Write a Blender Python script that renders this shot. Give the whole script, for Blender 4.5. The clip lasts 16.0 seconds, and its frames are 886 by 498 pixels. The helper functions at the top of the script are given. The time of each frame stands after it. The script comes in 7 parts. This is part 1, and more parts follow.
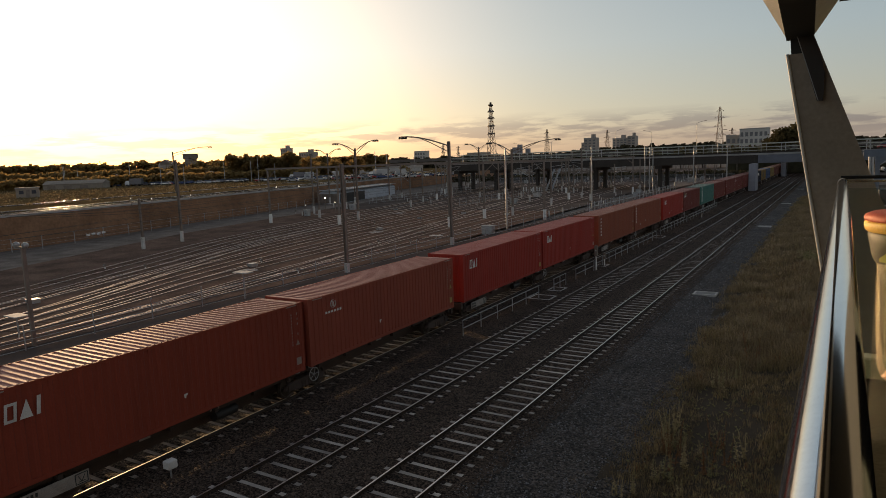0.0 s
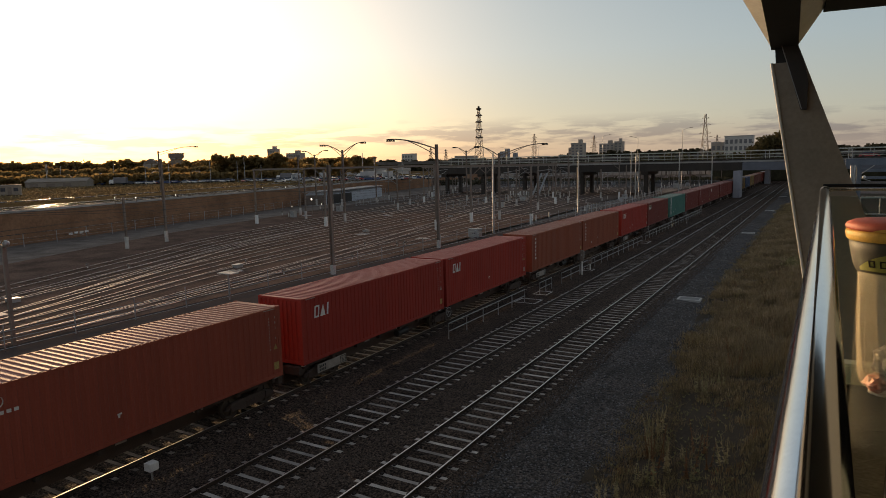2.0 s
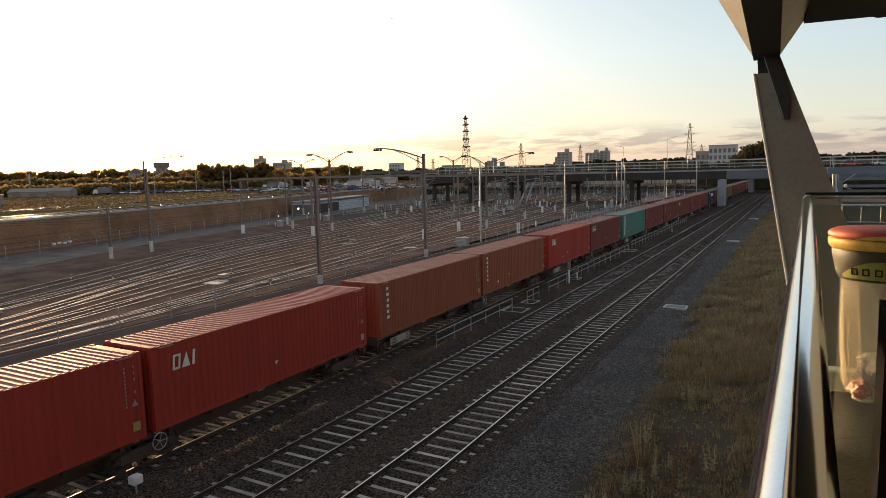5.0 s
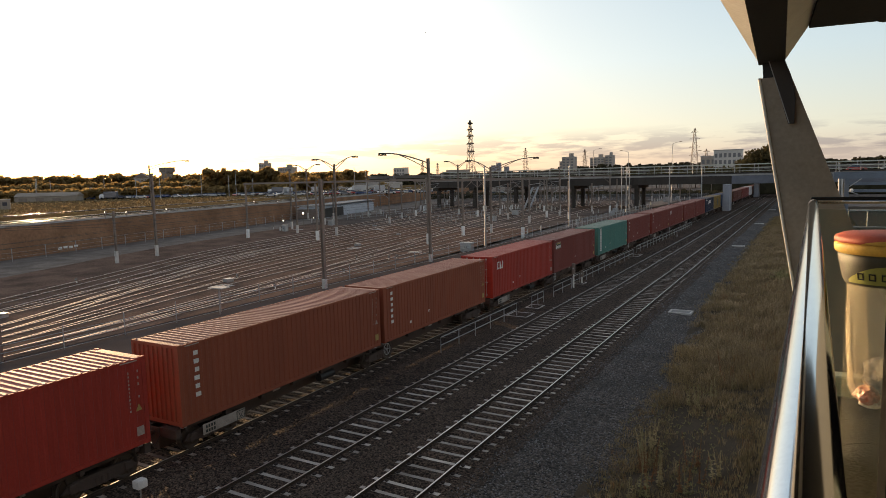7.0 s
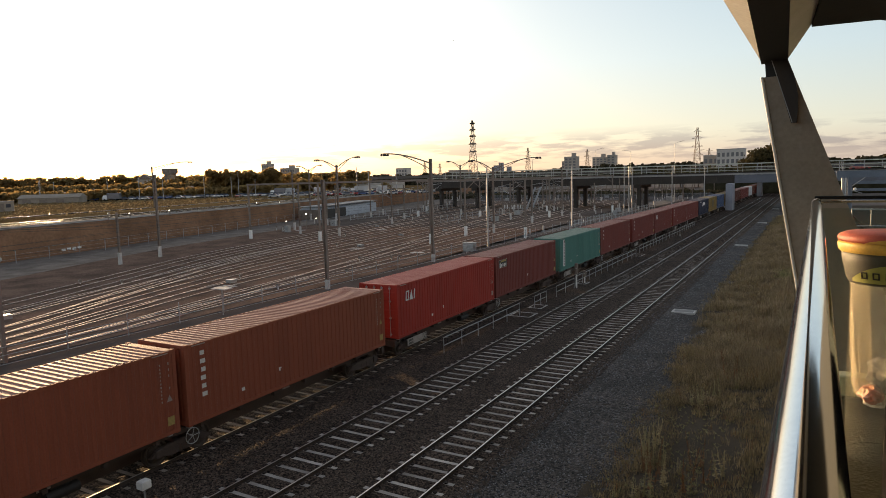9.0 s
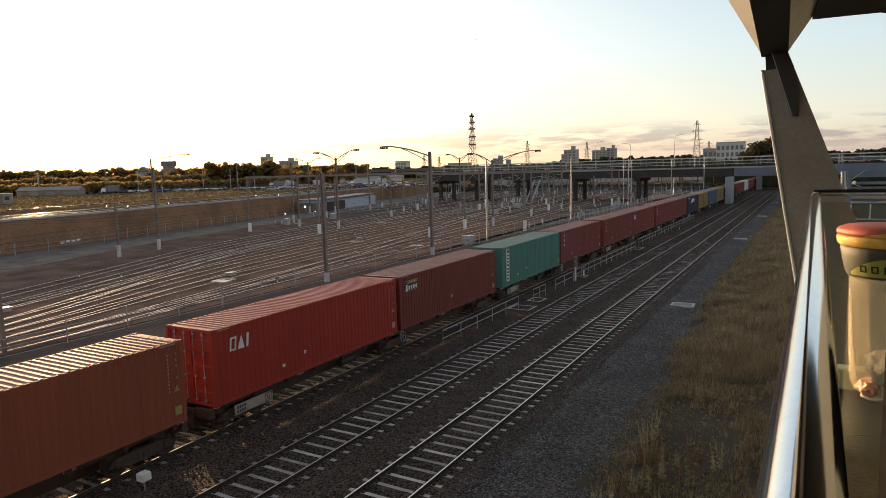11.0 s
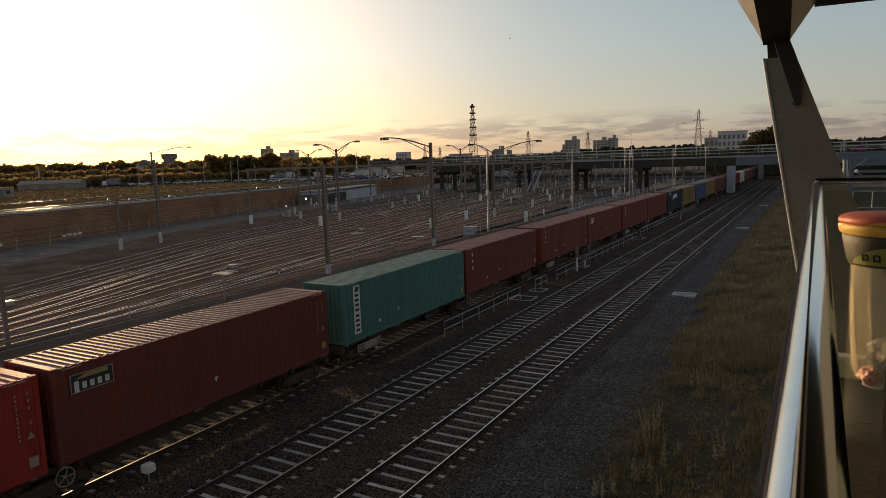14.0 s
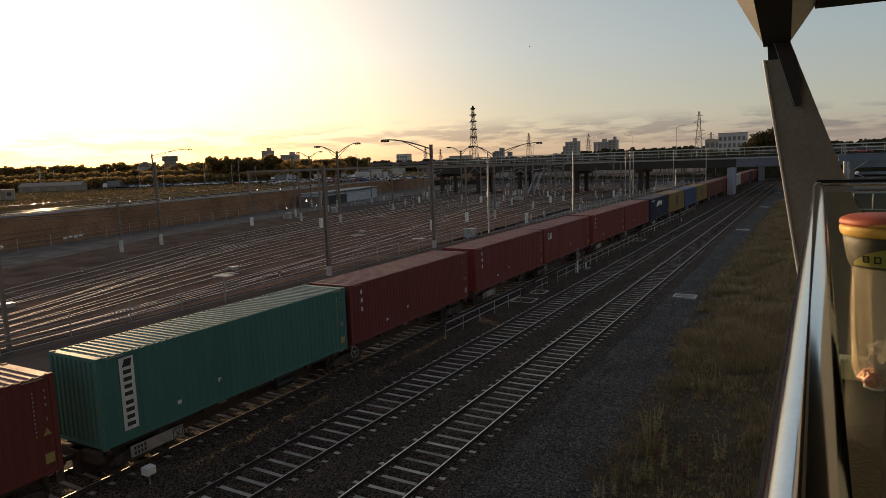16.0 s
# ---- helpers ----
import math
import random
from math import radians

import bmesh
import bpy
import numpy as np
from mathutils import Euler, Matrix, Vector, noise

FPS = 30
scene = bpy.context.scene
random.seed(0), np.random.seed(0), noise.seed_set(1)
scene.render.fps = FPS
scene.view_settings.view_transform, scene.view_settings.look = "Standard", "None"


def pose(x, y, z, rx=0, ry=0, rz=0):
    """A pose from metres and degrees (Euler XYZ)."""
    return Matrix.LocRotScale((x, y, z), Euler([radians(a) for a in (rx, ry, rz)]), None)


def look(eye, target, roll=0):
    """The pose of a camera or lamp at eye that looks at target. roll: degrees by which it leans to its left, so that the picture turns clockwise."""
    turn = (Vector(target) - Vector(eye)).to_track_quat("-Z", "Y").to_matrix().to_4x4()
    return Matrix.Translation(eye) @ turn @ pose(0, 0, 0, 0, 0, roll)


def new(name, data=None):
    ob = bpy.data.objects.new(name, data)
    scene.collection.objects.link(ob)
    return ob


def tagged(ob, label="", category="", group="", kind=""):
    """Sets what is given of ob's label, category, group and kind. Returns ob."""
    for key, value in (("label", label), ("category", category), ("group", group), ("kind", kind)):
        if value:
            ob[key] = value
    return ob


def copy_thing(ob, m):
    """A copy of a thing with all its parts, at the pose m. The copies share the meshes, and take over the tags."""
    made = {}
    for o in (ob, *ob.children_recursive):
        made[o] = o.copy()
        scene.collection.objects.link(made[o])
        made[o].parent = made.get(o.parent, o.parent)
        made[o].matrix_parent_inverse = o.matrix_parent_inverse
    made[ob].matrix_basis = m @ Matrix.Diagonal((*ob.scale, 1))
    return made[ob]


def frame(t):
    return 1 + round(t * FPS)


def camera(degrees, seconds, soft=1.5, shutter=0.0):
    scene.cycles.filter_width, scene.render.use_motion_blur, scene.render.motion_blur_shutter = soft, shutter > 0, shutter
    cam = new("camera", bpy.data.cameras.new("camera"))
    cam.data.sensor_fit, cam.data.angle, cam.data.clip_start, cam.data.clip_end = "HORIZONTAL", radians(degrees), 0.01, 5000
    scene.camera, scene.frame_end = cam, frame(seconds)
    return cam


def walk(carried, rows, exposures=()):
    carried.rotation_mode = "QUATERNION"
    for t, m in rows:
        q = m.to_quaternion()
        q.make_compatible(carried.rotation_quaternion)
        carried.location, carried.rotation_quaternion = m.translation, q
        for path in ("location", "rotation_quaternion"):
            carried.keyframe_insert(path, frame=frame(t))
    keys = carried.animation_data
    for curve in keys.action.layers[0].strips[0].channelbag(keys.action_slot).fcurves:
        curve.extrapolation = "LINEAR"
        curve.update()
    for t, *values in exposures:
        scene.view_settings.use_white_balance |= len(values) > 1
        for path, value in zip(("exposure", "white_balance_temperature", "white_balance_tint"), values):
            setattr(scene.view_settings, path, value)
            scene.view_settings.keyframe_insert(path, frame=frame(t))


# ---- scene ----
cam = camera(68.57, 16.0, soft=0.75)
EYE = (0.0, 0.0, 9.38)
# seconds, yaw, pitch, roll of the hand-held camera
TURNS = [(0, 31.21, -7.63, 2.07), (0.5, 31.08, -7.98, 1.94), (1, 30.25, -7.67, 0.78), (1.5, 30.20, -7.43, 1.07),
         (2, 30.12, -7.40, 1.29), (2.5, 29.81, -7.12, 1.44), (3, 29.14, -7.07, 1.55),
         (4, 29.00, -6.95, 1.40), (5.2, 29.00, -6.55, 1.36), (6.5, 29.15, -6.21, 1.32), (7, 29.39, -6.21, 1.36),
         (7.5, 29.94, -6.18, 1.79), (8, 30.08, -6.15, 2.14), (8.5, 29.78, -6.13, 2.05), (9, 29.60, -6.18, 1.56),
         (10.2, 29.55, -6.6, 1.52), (11.5, 29.53, -7.27, 1.59), (12, 29.71, -8.18, 2.16), (12.5, 30.06, -7.93, 1.98),
         (13, 29.73, -7.67, 1.84), (14, 29.61, -7.58, 1.85), (14.5, 29.64, -7.75, 1.82),
         (15, 29.47, -7.74, 1.78), (15.5, 29.51, -7.36, 1.58), (16, 29.66, -7.41, 1.89)]
EXPOSURES = [(0, -0.37), (2.0, -0.32), (2.6, 0.1), (3.4, 0.45), (4, 0.45), (6.5, 0.45), (9, 0.45), (11.5, 0.55), (12.2, 0.52), (12.5, 0.14),
             (13.0, -0.29), (14, -0.40), (16, -0.40)]
walk(cam, [(t, pose(*EYE, 90 + p, r, y)) for t, y, p, r in TURNS], [(t, e + 0.16, 8600, 17) for t, e in EXPOSURES])

# ---- sky and sun ----
SUN_AZ, SUN_EL = radians(61.5), radians(5.0)     # degrees to the left of +y, and up
SUN_DIR = Vector((-math.sin(SUN_AZ) * math.cos(SUN_EL), math.cos(SUN_AZ) * math.cos(SUN_EL), math.sin(SUN_EL)))


def make_world():
    w = bpy.data.worlds.new("dusk_sky")
    scene.world = w
    w.use_nodes = True
    nt = w.node_tree
    n, l = nt.nodes, nt.links
    n.clear()
    out = n.new("ShaderNodeOutputWorld")
    sky = n.new("ShaderNodeTexSky")
    sky.sky_type = "NISHITA"
    sky.sun_disc = False
    sky.sun_elevation, sky.sun_rotation = SUN_EL, -SUN_AZ
    sky.air_density, sky.dust_density, sky.ozone_density = 1.0, 0.8, 1.5
    bg = n.new("ShaderNodeBackground")
    bg.inputs["Strength"].default_value = 0.12
    tc = n.new("ShaderNodeTexCoord")
    sep = n.new("ShaderNodeSeparateXYZ")
    l.new(tc.outputs["Generated"], sep.inputs[0])
    # aureole of the veiled sun
    dot = n.new("ShaderNodeVectorMath")
    dot.operation = "DOT_PRODUCT"
    dot.inputs[1].default_value = SUN_DIR
    l.new(tc.outputs["Generated"], dot.inputs[0])
    dim = n.new("ShaderNodeVectorMath")
    dim.operation = "SCALE"
    dim.inputs["Scale"].default_value = 0.42
    l.new(sky.outputs[0], dim.inputs[0])
    lit = dim.outputs[0]
    low_air = n.new("ShaderNodeValToRGB")
    ae = low_air.color_ramp.elements
    ae[0].position, ae[0].color = 0.0, (1.0, 0.81, 0.48, 1)
    ae[1].position, ae[1].color = 0.16, (1.0, 1.0, 1.0, 1)
    ae.new(0.05).color = (1.0, 0.93, 0.74, 1)
    l.new(sep.outputs["Z"], low_air.inputs[0])
    for low, power, tone in ((0.10, 3.2, (3.4, 3.05, 2.55, 1)), (0.70, 3.0, (8.8, 7.7, 6.5, 1))):
        ramp = n.new("ShaderNodeMapRange")
        ramp.inputs["From Min"].default_value, ramp.inputs["From Max"].default_value = low, 1.0
        l.new(dot.outputs["Value"], ramp.inputs["Value"])
        pw = n.new("ShaderNodeMath")
        pw.operation = "POWER"
        pw.inputs[1].default_value = power
        l.new(ramp.outputs[0], pw.inputs[0])
        glow = n.new("ShaderNodeMix")
        glow.data_type, glow.blend_type = "RGBA", "ADD"
        warm = n.new("ShaderNodeMix")
        warm.data_type, warm.blend_type = "RGBA", "MULTIPLY"
        warm.inputs["Factor"].default_value = 1.0
        warm.inputs["B"].default_value = tone
        l.new(low_air.outputs[0], warm.inputs["A"])
        l.new(warm.outputs["Result"], glow.inputs["B"])
        l.new(pw.outputs[0], glow.inputs["Factor"])
        l.new(lit, glow.inputs["A"])
        lit = glow.outputs["Result"]
    # pale haze: an even veil, and a brighter band low down
    hz = n.new("ShaderNodeValToRGB")
    he = hz.color_ramp.elements
    he[0].position, he[0].color = 0.0, (0.37, 0.41, 0.50, 1)
    he[1].position, he[1].color = 1.0, (0.09, 0.15, 0.23, 1)
    for p, c in ((0.03, (0.40, 0.46, 0.56)), (0.06, (0.47, 0.60, 0.69)), (0.16, (0.39, 0.60, 0.82)), (0.36, (0.25, 0.47, 0.73)), (0.55, (0.17, 0.28, 0.44))):
        he.new(p).color = (*c, 1)
    l.new(sep.outputs["Z"], hz.inputs[0])
    veil = n.new("ShaderNodeMix")
    veil.data_type, veil.blend_type = "RGBA", "ADD"
    veil.inputs["Factor"].default_value = 1.0
    gain = n.new("ShaderNodeVectorMath")
    gain.operation = "SCALE"
    gain.inputs["Scale"].default_value = 5.4
    l.new(hz.outputs[0], gain.inputs[0])
    l.new(lit, veil.inputs["A"])
    l.new(gain.outputs[0], veil.inputs["B"])
    # rosy band opposite the sun
    anti = n.new("ShaderNodeVectorMath")
    anti.operation = "DOT_PRODUCT"
    anti.inputs[1].default_value = (-SUN_DIR.x, -SUN_DIR.y, 0.1)
    l.new(tc.outputs["Generated"], anti.inputs[0])
    ar = n.new("ShaderNodeMapRange")
    ar.inputs["From Min"].default_value, ar.inputs["From Max"].default_value = 0.0, 0.9
    l.new(anti.outputs["Value"], ar.inputs["Value"])
    rosy = n.new("ShaderNodeMix")
    rosy.data_type, rosy.blend_type = "RGBA", "ADD"
    rosy.inputs["B"].default_value = (0.5, 0.15, 0.0, 1)
    l.new(ar.outputs[0], rosy.inputs["Factor"])
    l.new(veil.outputs["Result"], rosy.inputs["A"])
    veil = rosy
    # thin cloud bank low over the horizon
    mp = n.new("ShaderNodeMapping")
    mp.inputs["Scale"].default_value = (13, 13, 92)
    l.new(tc.outputs["Generated"], mp.inputs[0])
    nz = n.new("ShaderNodeTexNoise")
    nz.inputs["Scale"].default_value, nz.inputs["Detail"].default_value = 1.0, 6
    nz.inputs["Roughness"].default_value = 0.58
    l.new(mp.outputs[0], nz.inputs["Vector"])
    cr = n.new("ShaderNodeMapRange")
    cr.inputs["From Min"].default_value, cr.inputs["From Max"].default_value = 0.455, 0.57
    l.new(nz.outputs[0], cr.inputs["Value"])
    band = n.new("ShaderNodeValToRGB")
    e = band.color_ramp.elements
    e[0].position, e[0].color = 0.0, (0.2, 0.2, 0.2, 1)
    e[1].position, e[1].color = 1.0, (0, 0, 0, 1)
    for p, v in ((0.008, 0.2), (0.020, 0.55), (0.034, 1.0), (0.050, 0.9), (0.060, 0.4), (0.070, 0.0)):
        x = band.color_ramp.elements.new(p)
        x.color = (v, v, v, 1)
    l.new(sep.outputs["Z"], band.inputs[0])
    mul = n.new("ShaderNodeMath")
    mul.operation = "MULTIPLY"
    l.new(cr.outputs[0], mul.inputs[0])
    l.new(band.outputs[0], mul.inputs[1])
    mul2 = n.new("ShaderNodeMath")
    mul2.operation = "MULTIPLY"
    mul2.inputs[1].default_value = 0.85
    l.new(mul.outputs[0], mul2.inputs[0])
    cl = n.new("ShaderNodeMix")
    cl.data_type, cl.blend_type = "RGBA", "MULTIPLY"
    cl.inputs["B"].default_value = (0.58, 0.58, 0.67, 1)
    l.new(mul2.outputs[0], cl.inputs["Factor"])
    l.new(veil.outputs["Result"], cl.inputs["A"])
    l.new(cl.outputs["Result"], bg.inputs["Color"])
    l.new(bg.outputs[0], out.inputs[0])


make_world()
sun = new("sun", bpy.data.lights.new("sun", "SUN"))
sun.data.energy, sun.data.angle, sun.data.color = 3.5, radians(0.8), (1.0, 0.74, 0.47)
sun.matrix_world = look(SUN_DIR * 100, (0, 0, 0))


# ---- materials ----
def mat(name, color, rough=0.8, metal=0.0, var=0.25, scale=1.5, fine=25.0, bump=0.15, moving=False, tint=None, alpha=1.0,
        trans=0.0, random_tone=0.0, emit=0.0, spec=0.5, streak=0.0):
    """A weathered surface: large stains and fine grain on the base colour, the gloss and the relief."""
    m = bpy.data.materials.new(name)
    m.use_nodes = True
    nt = m.node_tree
    n, l = nt.nodes, nt.links
    b = n["Principled BSDF"]
    b.inputs["Roughness"].default_value, b.inputs["Metallic"].default_value = rough, metal
    b.inputs["Specular IOR Level"].default_value = spec
    if trans:
        b.inputs["Transmission Weight"].default_value = trans
    tc = n.new("ShaderNodeTexCoord")
    ge = n.new("ShaderNodeNewGeometry")
    src = tc.outputs["Object"] if moving else ge.outputs["Position"]
    big, small = n.new("ShaderNodeTexNoise"), n.new("ShaderNodeTexNoise")
    big.inputs["Scale"].default_value, big.inputs["Detail"].default_value = scale, 5
    small.inputs["Scale"].default_value, small.inputs["Detail"].default_value = fine, 3
    if streak:
        mp = n.new("ShaderNodeMapping")
        mp.inputs["Scale"].default_value = (1, 1, streak)
        l.new(src, mp.inputs[0])
        l.new(mp.outputs[0], big.inputs["Vector"])
    else:
        l.new(src, big.inputs["Vector"])
    l.new(src, small.inputs["Vector"])
    ramp = n.new("ShaderNodeValToRGB")
    c = Vector(color)
    t = Vector(tint) if tint else c * 0.55
    ramp.color_ramp.elements[0].position, ramp.color_ramp.elements[0].color = 0.32, (*(c * (1 - var) + t * var), 1)
    ramp.color_ramp.elements[1].position, ramp.color_ramp.elements[1].color = 0.68, (*(c * (1 + 0.35 * var)), 1)
    l.new(big.outputs[0], ramp.inputs[0])
    mr = n.new("ShaderNodeMapRange")
    mr.inputs["To Min"].default_value, mr.inputs["To Max"].default_value = 1 - 0.8 * var, 1 + 0.8 * var
    l.new(small.outputs[0], mr.inputs["Value"])
    mx = n.new("ShaderNodeMix")
    mx.data_type, mx.blend_type = "RGBA", "MULTIPLY"
    mx.inputs["Factor"].default_value = 1.0
    l.new(ramp.outputs[0], mx.inputs["A"])
    last = mr.outputs[0]
    if random_tone:
        oi = n.new("ShaderNodeObjectInfo")
        rr = n.new("ShaderNodeMapRange")
        rr.inputs["To Min"].default_value, rr.inputs["To Max"].default_value = 1 - random_tone, 1 + random_tone
        l.new(oi.outputs["Random"], rr.inputs["Value"])
        mm = n.new("ShaderNodeMath")
        mm.operation = "MULTIPLY"
        l.new(last, mm.inputs[0])
        l.new(rr.outputs[0], mm.inputs[1])
        last = mm.outputs[0]
    l.new(last, mx.inputs["B"])
    l.new(mx.outputs["Result"], b.inputs["Base Color"])
    rg = n.new("ShaderNodeMapRange")
    rg.inputs["To Min"].default_value, rg.inputs["To Max"].default_value = max(0.02, rough - 0.12 * var * 2), min(1, rough + 0.1 * var * 2)
    l.new(big.outputs[0], rg.inputs["Value"])
    l.new(rg.outputs[0], b.inputs["Roughness"])
    if bump:
        bp = n.new("ShaderNodeBump")
        bp.inputs["Strength"].default_value, bp.inputs["Distance"].default_value = bump, 0.02
        l.new(small.outputs[0], bp.inputs["Height"])
        l.new(bp.outputs[0], b.inputs["Normal"])
    if emit:
        b.inputs["Emission Color"].default_value = (*color, 1)
        b.inputs["Emission Strength"].default_value = emit
    return m


def island_tone(m, amount):
    """Varies the tone of joined pieces, island by island."""
    nt = m.node_tree
    b = nt.nodes["Principled BSDF"]
    src = b.inputs["Base Color"].links[0].from_socket
    ge = nt.nodes.new("ShaderNodeNewGeometry")
    mr = nt.nodes.new("ShaderNodeMapRange")
    mr.inputs["To Min"].default_value, mr.inputs["To Max"].default_value = 1 - amount, 1 + amount
    nt.links.new(ge.outputs["Random Per Island"], mr.inputs["Value"])
    mx = nt.nodes.new("ShaderNodeMix")
    mx.data_type, mx.blend_type = "RGBA", "MULTIPLY"
    mx.inputs["Factor"].default_value = 1
    nt.links.new(src, mx.inputs["A"])
    nt.links.new(mr.outputs[0], mx.inputs["B"])
    nt.links.new(mx.outputs["Result"], b.inputs["Base Color"])
    return m


M = {}


def stony(m, size, low, high):
    """Crushed stone: each stone has a tone of its own, with relief and shade painted dark in the gaps."""
    nt = m.node_tree
    b = nt.nodes["Principled BSDF"]
    src = b.inputs["Base Color"].links[0].from_socket
    ge = nt.nodes.new("ShaderNodeNewGeometry")
    vo = nt.nodes.new("ShaderNodeTexVoronoi")
    vo.inputs["Scale"].default_value = 1 / size
    nt.links.new(ge.outputs["Position"], vo.inputs["Vector"])
    sp = nt.nodes.new("ShaderNodeSeparateColor")
    nt.links.new(vo.outputs["Color"], sp.inputs[0])
    tone = nt.nodes.new("ShaderNodeMapRange")
    tone.inputs["To Min"].default_value, tone.inputs["To Max"].default_value = low, high
    nt.links.new(sp.outputs[0], tone.inputs["Value"])
    gap = nt.nodes.new("ShaderNodeMapRange")
    gap.inputs["From Min"].default_value, gap.inputs["From Max"].default_value = 0.45, 0.75
    gap.inputs["To Min"].default_value, gap.inputs["To Max"].default_value = 1.0, 0.3
    nt.links.new(vo.outputs["Distance"], gap.inputs["Value"])
    mul = nt.nodes.new("ShaderNodeMath")
    mul.operation = "MULTIPLY"
    nt.links.new(tone.outputs[0], mul.inputs[0])
    nt.links.new(gap.outputs[0], mul.inputs[1])
    mx = nt.nodes.new("ShaderNodeMix")
    mx.data_type, mx.blend_type = "RGBA", "MULTIPLY"
    mx.inputs["Factor"].default_value = 1
    nt.links.new(src, mx.inputs["A"])
    nt.links.new(mul.outputs[0], mx.inputs["B"])
    nt.links.new(mx.outputs["Result"], b.inputs["Base Color"])
    bp = nt.nodes.new("ShaderNodeBump")
    bp.invert = True
    bp.inputs["Strength"].default_value, bp.inputs["Distance"].default_value = 1.0, size * 0.6
    nt.links.new(vo.outputs["Distance"], bp.inputs["Height"])
    nt.links.new(bp.outputs[0], b.inputs["Normal"])
    return m


M["ballast"] = stony(mat("ballast", (0.100, 0.071, 0.056), 0.95, var=0.6, scale=0.5, fine=9, bump=0, spec=0.08), 0.065, 0.35, 1.75)
M["shoulder"] = stony(mat("shoulder_stone", (0.074, 0.063, 0.058), 0.9, var=1.0, scale=0.42, fine=9, bump=0, spec=0.25), 0.075, 0.3, 2.1)
M["yard"] = mat("yard_ground", (0.19, 0.160, 0.142), 0.95, var=0.7, scale=0.45, fine=5, bump=0.8, spec=0.08)
M["earth"] = mat("earth", (0.068, 0.052, 0.038), 0.95, var=0.5, scale=0.4, fine=8, bump=0.8, spec=0.1)
M["yardbed"] = mat("yard_ballast", (0.175, 0.115, 0.090), 0.95, var=0.8, scale=0.3, fine=7, bump=0.8, spec=0.0, tint=(0.105, 0.075, 0.062))
# greyer copy of yard_ballast: the warm glare is tinted into the near bed only
M["farbed"] = mat("duller_yard_ballast", (0.135, 0.112, 0.100), 0.95, var=0.7, scale=0.12, fine=3, bump=0.8, spec=0.0, tint=(0.07, 0.055, 0.05))
M["scrub"] = mat("dry_scrub_ground", (0.17, 0.115, 0.06), 0.95, var=0.6, scale=0.06, fine=0.9, bump=0.5, spec=0.0)
M["embank"] = mat("embankment_wall", (0.29, 0.155, 0.092), 0.95, var=0.5, scale=0.25, fine=3, bump=0.5, spec=0.1)
M["road"] = mat("service_road", (0.105, 0.086, 0.080), 1.0, var=0.35, scale=0.25, fine=14, bump=0.3, spec=0.0)
M["sleeper"] = mat("concrete_sleeper", (0.50, 0.45, 0.41), 0.9, var=0.4, scale=1.3, fine=30, random_tone=0.28, tint=(0.14, 0.11, 0.09), spec=0.05)
M["rail"] = mat("rail_steel", (0.055, 0.036, 0.027), 0.8, metal=0.1, var=0.4, scale=2, fine=40)
# rust tone lightened so that the sides carry the rails' glint
M["yardrail"] = mat("rust_glint_yard_rail", (0.36, 0.27, 0.225), 0.8, metal=0.1, var=0.4, scale=2, fine=40)
M["railtop"] = mat("polished_rail_head", (0.52, 0.485, 0.46), 0.32, metal=1.0, var=0.1, scale=3, fine=60, bump=0.0)
# pale matte tone; part of the sky's glint is in the colour
M["yardhead"] = mat("dull_rail_head", (0.80, 0.66, 0.58), 0.70, metal=0.42, var=0.25, scale=3, fine=60, bump=0.0)
M["concrete"] = mat("concrete", (0.36, 0.35, 0.34), 0.85, var=0.3, scale=0.6, fine=18)
M["pierc"] = mat("pier_concrete", (0.30, 0.31, 0.35), 0.85, var=0.3, scale=0.5, fine=8)
M["bridge"] = mat("bridge_girder", (0.052, 0.042, 0.036), 0.85, var=0.4, scale=0.4, fine=6)
M["galv"] = mat("galvanised_steel", (0.42, 0.42, 0.42), 0.5, metal=0.7, var=0.3, scale=1.5, fine=30)
M["mast"] = mat("weathered_mast_steel", (0.24, 0.19, 0.16), 0.65, metal=0.3, var=0.35, scale=1.2, fine=22)
M["white"] = mat("white_paint", (0.80, 0.79, 0.76), 0.6, var=0.2, scale=1.5, fine=25)
M["paper"] = mat("marking_white", (0.75, 0.72, 0.68), 0.6, var=0.25, scale=2.5, fine=35, moving=True, bump=0)
M["dark"] = mat("dark_steel", (0.035, 0.032, 0.03), 0.6, metal=0.3, var=0.4, scale=1.5, fine=25, moving=True)
M["wheel"] = mat("wheel_steel", (0.10, 0.075, 0.06), 0.55, metal=0.7, var=0.3, scale=4, fine=30, moving=True)
M["black"] = mat("black_paint", (0.012, 0.012, 0.013), 0.6, spec=0.2, var=0.2, scale=4, fine=30)
M["matteblack"] = mat("matte_black_paint", (0.008, 0.008, 0.008), 1.0, spec=0.0, var=0.2, scale=4, fine=30, bump=0)
M["chrome"] = mat("polished_stainless", (0.72, 0.72, 0.73), 0.10, metal=1.0, var=0.08, scale=20, fine=220, bump=0.0)
M["finshade"] = mat("dark_brown_fin_shade", (0.055, 0.045, 0.04), 0.6, var=0.15, scale=1.6, fine=40, bump=0.05)
M["brownsteel"] = mat("taupe_painted_steel", (0.35, 0.28, 0.215), 0.55, var=0.3, scale=2.2, fine=40, bump=0.05)
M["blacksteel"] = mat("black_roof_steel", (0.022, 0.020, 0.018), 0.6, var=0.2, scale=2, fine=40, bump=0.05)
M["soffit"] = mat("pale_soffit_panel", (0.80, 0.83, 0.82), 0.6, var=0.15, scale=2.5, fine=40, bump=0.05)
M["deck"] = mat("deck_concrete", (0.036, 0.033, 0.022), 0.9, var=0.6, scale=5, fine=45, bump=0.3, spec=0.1)
